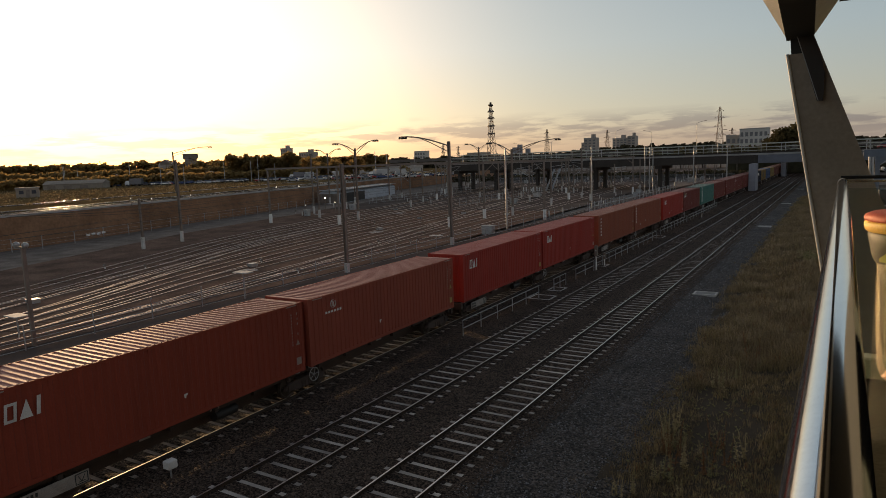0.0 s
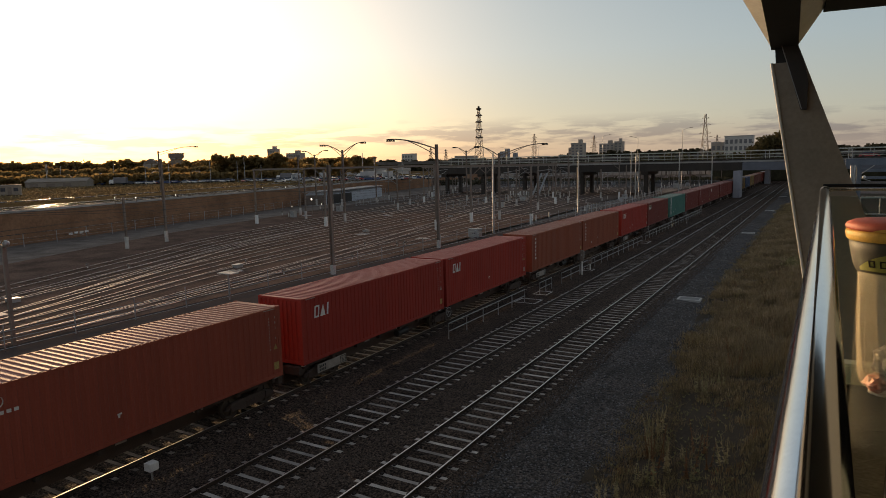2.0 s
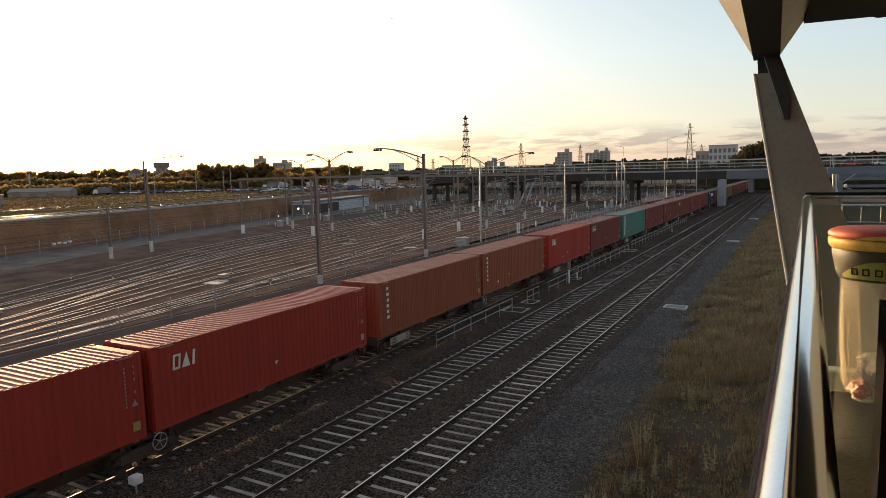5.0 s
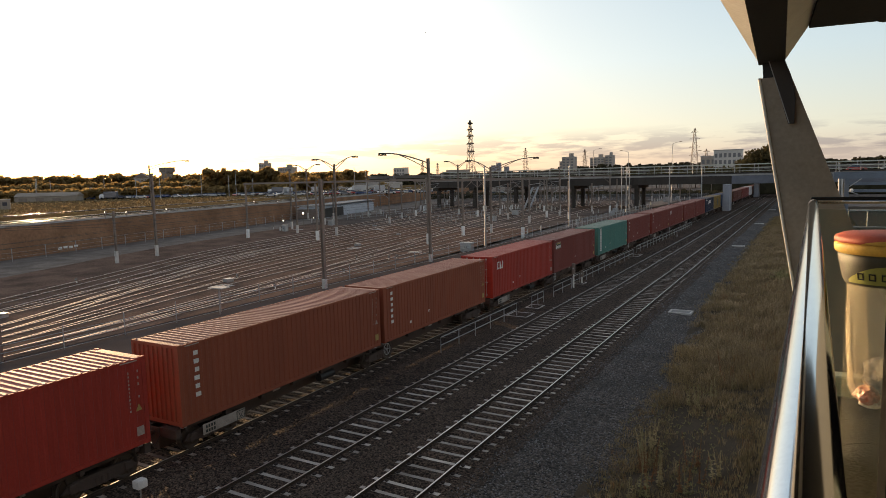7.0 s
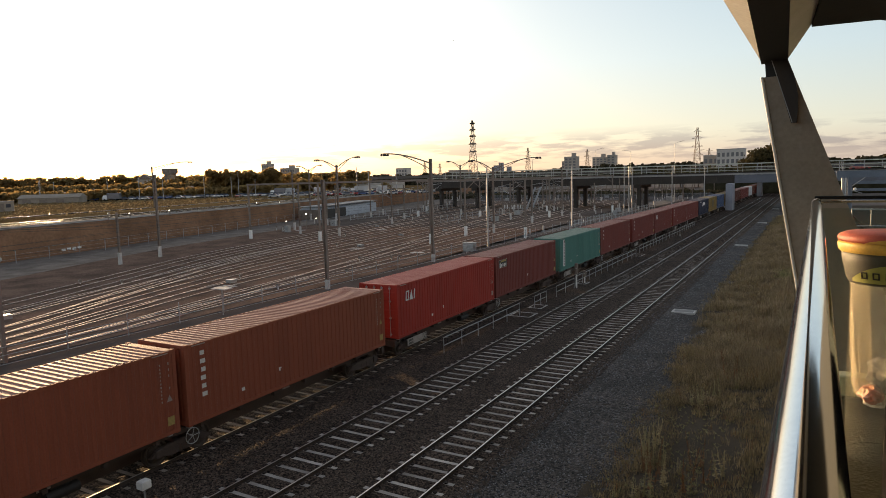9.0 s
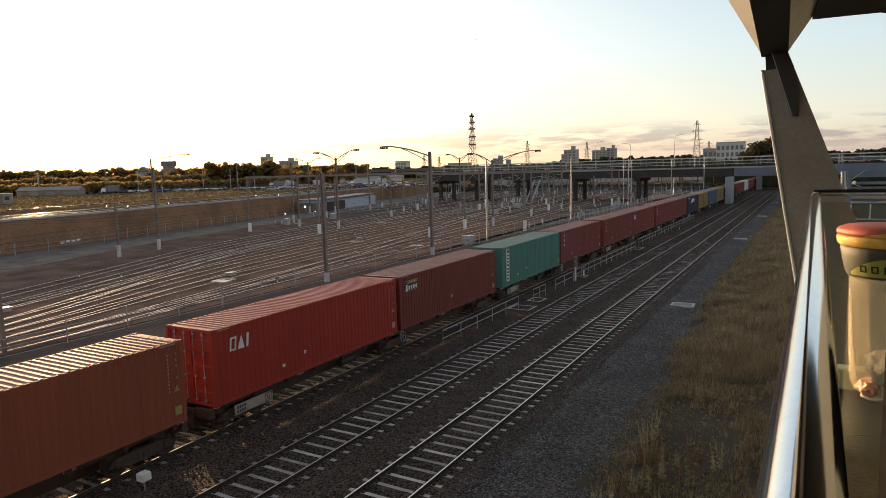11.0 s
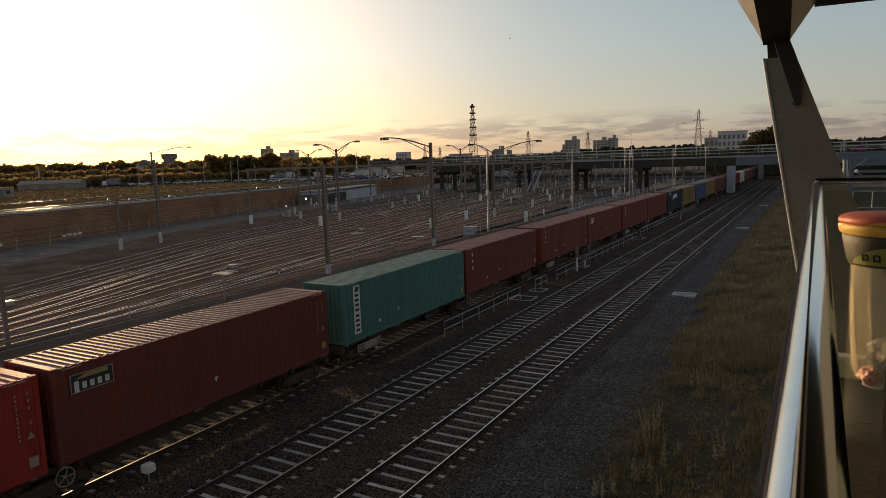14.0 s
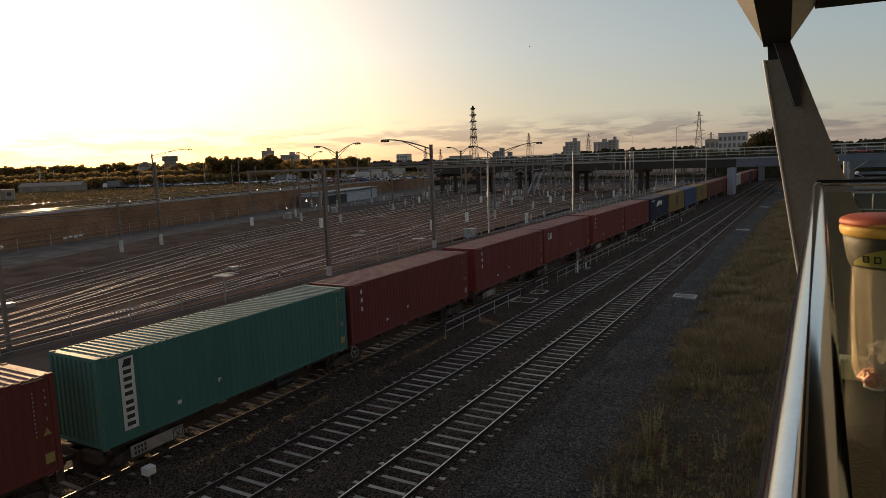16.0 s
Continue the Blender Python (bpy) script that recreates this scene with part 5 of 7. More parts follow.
def lamp_mast(x, y, h, arms, base=1.75, yaw=0):
    """A steel mast with long bowed arms that carry clusters of lamps. arms: (reach, rise)."""
    t = mast(x, y, h, base, 0.25, 0, "tall steel lighting mast with long bowed arms and a white foot")
    for reach, rise in arms:
        a = MB()
        q = []
        for k in range(9):
            u = k / 8
            q.append(Vector((reach * u * math.cos(yaw), reach * u * math.sin(yaw), h - 0.5 + (rise + 0.5) * math.sin(u * math.pi / 2 * 1.05))))
        for p0, p1 in zip(q, q[1:]):
            a.tube(p0, p1, 0.075, n=6)
        lower = [Vector((p.x, p.y, p.z - 0.7 * (1 - k / 5))) for k, p in enumerate(q[:6])]
        for p0, p1 in zip(lower, lower[1:]):
            a.tube(p0, p1, 0.05, n=5)
        arm = part("arm", a, M["mast"], t)
        e = q[-1]
        s = 1 if reach > 0 else -1
        for dx in (0.0, -0.55):
            for dy in (-0.25, 0.25):
                part("lamp", MB().lathe([(0.03, 0.16), (0.12, 0.08), (0.16, -0.10), (0.001, -0.12)], 10), M["dark"], arm, m=pose(e.x + dx * s, e.y + dy, e.z - 0.15))
        part("lamp_bar", MB().box(-0.65 if s > 0 else -0.1, 0.1 if s > 0 else 0.65, -0.28, 0.28, -0.04, 0.04), M["dark"], arm, m=pose(e.x, e.y, e.z))
    return t


for x, y, h, br in ((-74.2, 49.4, 6.7, 0), (-91, 99, 12.3, 0), (-92.4, 110.9, 6.8, 0), (-100.9, 138.8, 9.3, 1),
                    (-103.6, 148.3, 9.2, 1), (-79.3, 116.8, 8.3, -1), (-104.5, 171.2, 9.2, 1), (-68.2, 150, 8.6, 1), (-49.3, 122.6, 8.0, 0),
                    (-51, 145.7, 11.2, 1), (-58.5, 133, 8.4, -1), (-73, 168, 9, 1), (-60, 172, 9, -1), (-84, 160, 9, 0), (-46, 137, 8.5, 0), (-66, 205, 9, 1), (-52, 212, 9, 0),
                    (-78, 215, 9, 1), (-40, 222, 9, 0), (-92, 190, 9, 1), (-114, 205, 9, 0), (-128, 235, 9, 0), (-46, 178, 8.5, 0), (-86, 132, 8.5, 1)):
    mast(x, y, h, bracket=br)
lamp_mast(-76.1, 56.5, 11.3, [])
lamp_mast(-149.6, 110.5, 14.9, [(9.5, 1.1)], 0, radians(52))
lamp_mast(-71.5, 88.9, 12.6, [(-4.6, 1.0), (4.8, 1.2)])
lamp_mast(-37.7, 63.6, 12.0, [(-6.5, 0.8)], 1.15)
lamp_mast(-37.3, 44.4, 9.9, [], 1.1)
lamp_mast(-47.4, 100.6, 11.5, [(-4.5, 1.2), (8.5, 1.3)])
lamp_mast(-112, 128, 13.0, [(-3.8, 1.0), (4.2, 1.0)])
lamp_mast(-80, 150, 13.2, [(-3.8, 1.0), (4.2, 1.0)])


def slim_pole(x, y, h, z=GROUND, label="slender pale grey steel pole beside the service road"):
    t = thing("slim_pole", label, "pole", pose(x, y, z), group="slim poles")
    part("shaft", MB().tube((0, 0, 0), (0, 0, h), 0.15, 0.10, n=10), M["galv"], t)
    part("base_plate", MB().box(-0.3, 0.3, -0.3, 0.3, 0, 0.12, 0.02), M["concrete"], t)
    return t


for x, y, h in ((-38.7, 80.2, 11.2), (-39.6, 118.7, 11.6), (-42.7, 169.9, 12.0), (-40.9, 167.4, 11.6), (-42.9, 179.2, 11.4), (-32.5, 179, 11.5), (-24.5, 179, 11.5)):
    slim_pole(x, y, h)


def portal(x0, x1, y, z, posts):
    t = thing("line_portal", "grey lattice portal beam across the yard tracks", "portal", group="overhead portals")
    b = MB().box(x0, x1, y - 0.16, y - 0.08, z, z + 0.30).box(x0, x1, y + 0.08, y + 0.16, z, z + 0.30)
    k = 0
    x = x0
    while x < x1 - 1:
        b.beam((x, y, z + 0.03), (x + 1.0, y, z + 0.27), 0.05, 0.05)
        x += 1.0
    part("beam", b, M["mast"], t)
    for x in posts:
        part("foot", MB().box(x - 0.21, x + 0.21, y - 0.21, y + 0.21, GROUND, GROUND + 1.8, 0.03), M["white"], t, "white painted foot")
        part("leg", MB().box(x - 0.12, x + 0.12, y - 0.12, y + 0.12, GROUND + 1.8, z), M["mast"], t)
        for s in (-1, 1):
            if x0 - 0.5 < x + s * 2 < x1 + 0.5:
                part("knee_brace", MB().beam((x, y, z - 1.6), (x + s * 1.9, y, z), 0.09, 0.09), M["mast"], t)
    return t


portal(-84.9, -48.0, 81.0, 9.1, (-84.6, -69.1, -48.3))
portal(-50.2, -38.9, 94.8, 8.9, (-49.8, -39.2))
portal(-88.0, -52.0, 141.0, 8.6, (-87.6, -70.0, -52.4))
portal(-100.0, -44.0, 165.0, 8.8, (-99.6, -80, -62, -44.4))


def flood_pole(x, y, h):
    t = thing("flood_pole", "brown steel pole with two small floodlights by the fence", "pole", pose(x, y, GROUND))
    part("shaft", MB().box(-0.095, 0.095, -0.095, 0.095, 0, h, 0.01), M["mast"], t)
    part("crossbar", MB().box(-0.95, 0.35, -0.05, 0.05, h - 0.12, h), M["mast"], t)
    for dx in (-0.75, 0.2):
        part("floodlight", MB().lathe([(0.05, 0.12), (0.16, 0.05), (0.2, -0.12), (0.001, -0.14)], 10), M["galv"], t, m=pose(dx, 0, h + 0.12, 55, 0, 20))


flood_pole(-38.6, 18.4, 5.9)
M["lit"] = mat("lit_signal_lens", (1.0, 0.93, 0.8), 0.3, var=0.02, bump=0, emit=4.0)


def lit_signal(x, y, z, foot=GROUND, r=0.16):
    t = thing("yard_signal", "post signal with a lit white lens in the yard", "signal", pose(x, y, foot), group="lit yard signals")
    h = z - foot
    part("post", MB().tube((0, 0, 0), (0, 0, h - 0.2), 0.06, n=6), M["mast"], t)
    part("head", MB().box(-0.16, 0.16, -0.1, 0.14, h - 0.2, h + 0.2, 0.02), M["mast"], t)
    part("lens", MB().lathe([(0.001, 0.03), (r * 0.6, 0.02), (r * 0.75, 0)], 12), M["lit"], t, m=pose(0, -0.1, h, 90))


for x, y, z, f, r in ((-89.6, 101.0, 3.0, GROUND, 0.26), (-88.1, 102.3, 2.0, GROUND, 0.14), (-92.5, 98.3, 1.7, GROUND, 0.14), (-115.4, 113.0, 4.9, 4.0, 0.17), (-112.0, 117.2, 4.8, 4.0, 0.14), (-114.0, 124.0, 4.9, 4.0, 0.2), (-98.2, 64.0, 5.3, 4.05, 0.12), (-98.0, 67.6, 5.1, 4.05, 0.13), (-101.5, 78.0, 5.0, 4.05, 0.13)):
    lit_signal(x, y, z, f, r)


def far_masts():
    """Rows of more distant masts under and beyond the bridge."""
    r = random.Random(77)
    first = mast(-34.0, 205.0, 8.6, bracket=1)
    second = mast(-58.0, 240.0, 8.0)
    for k in range(60):
        x, y = r.uniform(-150, -30), r.uniform(198, 330)
        copy_thing(first if k % 2 else second, pose(x, y, GROUND, 0, 0, r.choice((0, 180))))


far_masts()


# ---- overhead wires ----
def wires():
    t = thing("overhead_wires", "thin dark contact wires above the yard tracks", "wires", kind="stuff")
    mb = MB()
    for row in YARD[1:6]:
        ys = [20, 50, 81, 110, 141, 165, 210, 300]
        for zz, sag in ((5.6, 0.0), (7.0, 0.5)):
            for y0, y1 in zip(ys, ys[1:]):
                for k in range(4):
                    u, v = k / 4, (k + 1) / 4
                    p = [(yard_x(row, y0 + (y1 - y0) * w), y0 + (y1 - y0) * w, zz - sag * 4 * w * (1 - w)) for w in (u, v)]
                    mb.tube(p[0], p[1], 0.012, n=3, caps=False)
    part("wire", mb, M["dark"], t)


wires()


# ---- the grassy bank beside the deck ----
def bank_z(x, y):
    u = min(1.0, max(0.0, (x + 6.2) / 6.0))
    return GROUND + 0.12 + 0.85 * u * u + 0.10 * noise.noise(Vector((x * 0.5, y * 0.35, 0)))


def bank_edge(y):
    """Where the grass meets the ballast."""
    return -5.85 - 0.75 * min(1.0, max(0.0, (y - 36) / 16)) + 0.25 * noise.noise(Vector((7, y * 0.35, 1))) + 0.25 * noise.noise(Vector((2, y * 1.3, 5)))


def grass_bank():
    mb = MB()
    xs = [-6.9 + 0.45 * i for i in range(22)]
    ys = [-10 + 1.2 * j for j in range(140)]
    vs = [(x + max(0, 1 - i / 6) * (bank_edge(y) + 6.5), y, bank_z(x, y) if i else GROUND - 0.05) for j, y in enumerate(ys) for i, x in enumerate(xs)]
    w = len(xs)
    mb.add(vs, [(j * w + i, j * w + i + 1, (j + 1) * w + i + 1, (j + 1) * w + i) for j in range(len(ys) - 1) for i in range(w - 1)], True)
    structure("grass_bank", mb, M["earth"], "dry earth bank under the tall grass beside the tracks", "bank")
    structure("bank_top", MB().box(3.2, 60, -40, 175, GROUND - 0.3, 0.75), M["earth"], "dry earth ground behind the bank", "ground")


grass_bank()


def bare(x, y):
    """How worn the earth is, from 0 in full grass to 1 in the bare patch."""
    d = ((x + 3.15 + 0.10 * (y - 23.0)) / 1.3) ** 2 + ((y - 23.0) / 4.2) ** 2 + 0.9 * noise.noise(Vector((x * 1.3, y * 0.9, 1)))
    return min(0.93, max(0.0, 1.5 - d))


def blades(count, x0, x1, y0, y1, hmin, hmax, seed, dens):
    """Thin bent blades in uneven clumps."""
    r = np.random.RandomState(seed)
    V, F = [], []
    n = 0
    while n < count:
        x, y = r.uniform(x0, x1), y0 + (y1 - y0) * r.rand() ** 1.7
        edge = bank_edge(y) + r.normal(0.2, 0.32)
        if x < edge or r.rand() < bare(x, y) or y0 > 10 and r.rand() > (y - y0) / 16 or noise.noise(Vector((x * 0.6, y * 0.5, 9))) < dens * r.uniform(0.2, 1.4) - 0.35:
            n += 0.4
            continue
        z = bank_z(x, y)
        tall = (1 + 0.8 * noise.noise(Vector((x * 0.35, y * 0.3, 2)))) * (0.42 + 0.5 * min(1.0, max(0.0, (y - 27) / 8))) * (0.45 + 0.55 * min(1.0, max(0.0, (x - edge) / 1.3)))
        for k in range(r.randint(5, 11)):
            a, h = r.uniform(0, 6.283), r.uniform(hmin, hmax) * tall
            px, py = x + r.normal(0, 0.09), y + r.normal(0, 0.09)
            lean = r.uniform(0.1, 0.95) * h
            dx, dy = math.cos(a) * lean, math.sin(a) * lean
            w = r.uniform(0.003, 0.007) * (1 + y / 60)
            ox, oy = -math.sin(a) * w, math.cos(a) * w
            o = len(V)
            V += [(px - ox, py - oy, z - 0.03), (px + ox, py + oy, z - 0.03), (px + dx * 0.4 + ox * 0.7, py + dy * 0.4 + oy * 0.7, z + h * 0.6), (px + dx * 0.4 - ox * 0.7, py + dy * 0.4 - oy * 0.7, z + h * 0.6), (px + dx, py + dy, z + h * (1.0 - 0.25 * lean / h))]
            F += [(o, o + 1, o + 2, o + 3), (o + 3, o + 2, o + 4)]
        n += 1
    mb = MB()
    mb.add(V, F)
    return mb


M["golden"] = backlit(island_tone(mat("golden_grass", (0.42, 0.305, 0.19), 0.9, var=0.7, scale=0.5, fine=5, bump=0, tint=(0.11, 0.08, 0.05), spec=0.15), 0.6), 0.26, (0.42, 0.30, 0.18))
thing("tall_grass", "dry brown uncut grass on the bank beside the tracks", "grass", kind="stuff", mb=blades(40000, -7.6, 1.5, 4, 150, 0.18, 0.62, 3, 0.02), material=M["grass"])


thing("straw_grass", "pale straw-coloured grass heads above the dry bank", "grass", kind="stuff", mb=blades(9000, -6.2, 1.5, 12, 150, 0.4, 0.75, 13, 0.45), material=M["straw"])
thing("golden_grass", "soft golden brown tall grass along the bank", "grass", kind="stuff", mb=blades(11000, -6.4, 1.5, 20, 120, 0.45, 0.85, 23, 0.1), material=M["golden"])
thing("russet_grass", "reddish dead stalks among the dry grass", "grass", kind="stuff", mb=blades(900, -5.8, 0.5, 10, 60, 0.45, 0.8, 17, 0.75), material=M["russet"])


def weed(seed, h):
    """A tall dry stalk with a leafy rosette and a seeded spike."""
    r = random.Random(seed)
    t = thing("weed_plant", "tall dry weed stalk with ragged leaves on the bank", "weed", group="weeds on the bank")
    stalks, leaves = MB(), MB()
    for s in range(r.randint(3, 5)):
        a, lean = r.uniform(0, 6.28), r.uniform(0.04, 0.24)
        bx, by = r.uniform(-0.22, 0.22), r.uniform(-0.22, 0.22)
        hh = h * r.uniform(0.45, 1.0)
        tip = Vector((bx + math.cos(a) * lean * hh, by + math.sin(a) * lean * hh, hh))
        base = Vector((bx, by, -0.05))
        stalks.tube(base, tip, 0.013, 0.006, n=5)
        for k in range(int(80 * hh)):
            u = 0.06 + 0.94 * r.random() ** 1.5
            p = base.lerp(tip, u)
            b = r.uniform(0, 6.28)
            l = r.uniform(0.03, 0.13) * (1.25 - 0.85 * u)
            d = Vector((math.cos(b) * l, math.sin(b) * l, r.uniform(-0.02, 0.06)))
            n = Vector((-math.sin(b), math.cos(b), 0)) * l * 0.28
            leaves.add([p, p + d * 0.5 + n, p + d, p + d * 0.5 - n], [(0, 1, 2, 3)])
    part("stalk", stalks, (M["weed"], M["russet"], M["weed"], M["greenweed"])[seed], t)
    part("leaves", leaves, (M["weed"], M["russet"], M["greenweed"], M["weed"])[seed], t)
    return t


M["greenweed"] = backlit(island_tone(mat("green_weed_leaves", (0.33, 0.30, 0.155), 0.8, var=0.4, scale=2, fine=20, bump=0, tint=(0.14, 0.11, 0.04)), 0.4), 0.4, (0.34, 0.31, 0.13))
WEEDS = [weed(k, (1.25, 1.65, 1.1, 1.2)[k]) for k in range(4)]
rr = random.Random(11)
spots = [(-4.85, 22.3), (-4.1, 19.4), (-4.75, 21.6), (-3.55, 27.0), (-4.55, 21.0), (-4.35, 20.4), (-4.2, 21.2), (-3.7, 27.9), (-3.65, 19.6), (-3.9, 20.1), (-4.0, 18.6), (-3.95, 27.4), (-3.4, 20.6), (-2.65, 20.1), (-2.8, 19.1), (-4.4, 18.4), (-2.25, 20.5), (-3.1, 19.4), (-3.3, 28.6), (-4.6, 17.6), (-4.5, 22.6), (-3.0, 31.0), (-2.6, 29.8), (-3.4, 17.6), (-5.1, 17.2), (-3.0, 21.2)]
for i, (x, y) in enumerate(spots):
    m = pose(x, y, bank_z(x, y), 0, 0, rr.uniform(0, 360))
    if i < 4:
        WEEDS[i].matrix_basis = m
    else:
        q = rr.uniform(0.55, 1.1)
        copy_thing(WEEDS[i % 4], m).scale = (q, q, q)

# low leafy rosettes over the worn earth
tufts = MB()
tr = random.Random(19)
for k in range(300):
    y = tr.uniform(16.5, 27.0)
    x = -3.3 - 0.16 * (y - 22.0) + tr.gauss(0, 0.9)
    z = bank_z(x, y)
    for j in range(tr.randint(4, 9)):
        a, q = tr.uniform(0, 6.283), tr.uniform(0.03, 0.10)
        d = Vector((math.cos(a) * q, math.sin(a) * q, tr.uniform(0.01, 0.09)))
        n = Vector((-math.sin(a), math.cos(a), 0)) * q * 0.22
        p = Vector((x, y, z + 0.01))
        tufts.add([p, p + d * 0.5 + n, p + d, p + d * 0.5 - n], [(0, 1, 2, 3)])
thing("leafy_tufts", "low grey-green leaf rosettes on the worn earth of the bank", "weeds", kind="stuff", mb=tufts, material=M["greenweed"])

# a green bush on the bank under the column
bush = thing("bush", "green leafy bush on the bank below the column", "bush", pose(-1.4, 58.0, bank_z(-1.4, 58.0)))
br = random.Random(41)
stems, sprays = MB(), MB()
for k in range(14):
    a, e = br.uniform(0, 6.283), br.uniform(0.5, 1.4)
    tip = Vector((math.cos(a) * math.cos(e), math.sin(a) * math.cos(e), math.sin(e))) * br.uniform(0.9, 1.9)
    stems.tube((0, 0, -0.05), tip, 0.022, 0.006, n=5)
    for j in range(70):
        p = tip * br.uniform(0.3, 1.0) + Vector((br.gauss(0, 0.16), br.gauss(0, 0.16), br.gauss(0, 0.14)))
        n = Vector((br.gauss(0, 1), br.gauss(0, 1), br.gauss(0, 1))).normalized()
        u = n.orthogonal().normalized() * br.uniform(0.04, 0.09)
        v = n.cross(u) * 0.5
        sprays.add([p - u, p - v, p + u, p + v], [(0, 1, 2, 3)])
part("stems", stems, M["bark"], bush)
part("foliage", sprays, M["greenweed"], bush)

# a pale boulder at the foot of the deck
bm = bmesh.new()
bmesh.ops.create_icosphere(bm, subdivisions=4, radius=1)
for v in bm.verts:
    v.co *= 1 + 0.22 * noise.noise(v.co * 1.3) + 0.06 * noise.noise(v.co * 5)
boulder_mesh = bpy.data.meshes.new("boulder")
bm.to_mesh(boulder_mesh)
bm.free()
boulder_mesh.materials.append(M["concrete"])
boulder = thing("boulder", "pale grey weathered boulder lying in the dry grass", "rock", pose(-2.68, 16.6, bank_z(-2.68, 16.6) + 0.10))
part("stone", boulder_mesh, None, boulder, m=Matrix.Diagonal((0.42, 0.36, 0.26, 1)))

# low scrub on the raised ground
scrub = MB()
qr = random.Random(31)
for k in range(9000):
    u = qr.random()
    x, y = -128 - 190 * u, 40 + 240 * qr.random()
    if x > -112 - (y - 40) * 0.35 or (-280 < x < -160 and abs(y - (172 + 62 * (x + 275) / 110)) < 16):
        continue
    s = qr.uniform(0.12, 0.38)
    for j in range(3):
        n = Vector((qr.gauss(0, 1), qr.gauss(0, 1), qr.gauss(0, 0.6))).normalized()
        a = n.orthogonal().normalized() * s
        b = n.cross(a) * 0.7
        o = Vector((x, y, 4.0 + s * qr.uniform(0.1, 0.7)))
        scrub.add([o - a, o - b, o + a, o + b], [(0, 1, 2, 3)])
thing("scrub", "low dry bushes on the raised ground", "bushes", kind="stuff", mb=scrub, material=M["grass"])

# a fallen branch on the ballast shoulder
branch = thing("fallen_branch", "thin dead branch lying on the ballast shoulder", "branch")
bpts = [Vector((-8.2, 25.45, -0.19)), Vector((-7.85, 25.95, -0.23)), Vector((-7.45, 26.3, -0.27)), Vector((-7.05, 26.42, -0.28)), Vector((-6.8, 26.4, -0.28))]
bmb = MB()
for k, (p0, p1) in enumerate(zip(bpts, bpts[1:])):
    bmb.tube(p0, p1, 0.035 - 0.006 * k, 0.029 - 0.006 * k, n=6)
part("stem", bmb, M["bark"], branch)
part("twig", MB().tube(bpts[1], bpts[1] + Vector((0.25, 0.4, 0.06)), 0.018, 0.008, n=5), M["bark"], branch)
part("twig", MB().tube(bpts[3], bpts[3] + Vector((0.1, 0.35, 0.03)), 0.014, 0.006, n=5), M["bark"], branch)

# loose pale stones and litter on the ballast shoulder
stones = MB()
sr = random.Random(8)
for k in range(24000):
    x, y = sr.uniform(-9.3, -4.9), 8 + 95 * sr.random() ** 1.7
    s = sr.uniform(0.018, 0.05)
    z = shoulder_z(x, y) - 0.006 if x > -8.9 else -0.152
    a = sr.uniform(0, 6.28)
    c, d = math.cos(a) * s, math.sin(a) * s
    stones.add([(x + c, y + d, z), (x - d, y + c, z), (x - c, y - d, z), (x + d, y - c, z), (x + c * 0.2, y, z + s * sr.uniform(0.5, 1.1))], [(0, 1, 4), (1, 2, 4), (2, 3, 4), (3, 0, 4)])
inner = MB()
for k in range(16000):
    x, y = sr.choice((sr.uniform(-13.4, -12.2), sr.uniform(-18.3, -16.3), sr.uniform(-9.3, -8.6))), 8 + 60 * sr.random() ** 1.5
    s = sr.uniform(0.025, 0.06)
    z = -0.152
    a = sr.uniform(0, 6.28)
    c, d = math.cos(a) * s, math.sin(a) * s
    inner.add([(x + c, y + d, z), (x - d, y + c, z), (x - c, y - d, z), (x + d, y - c, z), (x + c * 0.2, y, z + s * sr.uniform(0.6, 1.2))], [(0, 1, 4), (1, 2, 4), (2, 3, 4), (3, 0, 4)])
M["stone"] = island_tone(mat("ballast_stone", (0.15, 0.148, 0.155), 0.9, var=0.3, scale=2, fine=20, bump=0, spec=0.2), 0.9)
thing("ballast_stones", "loose dark crushed stones over the ballast", "stones", kind="stuff", mb=stones, material=M["stone"])
M["brownstone"] = island_tone(mat("brown_ballast_stone", (0.105, 0.080, 0.066), 0.9, var=0.3, scale=2, fine=20, bump=0, spec=0.2), 0.55)
thing("ballast_stones", "loose brown crushed stones between the tracks", "stones", kind="stuff", mb=inner, material=M["brownstone"])


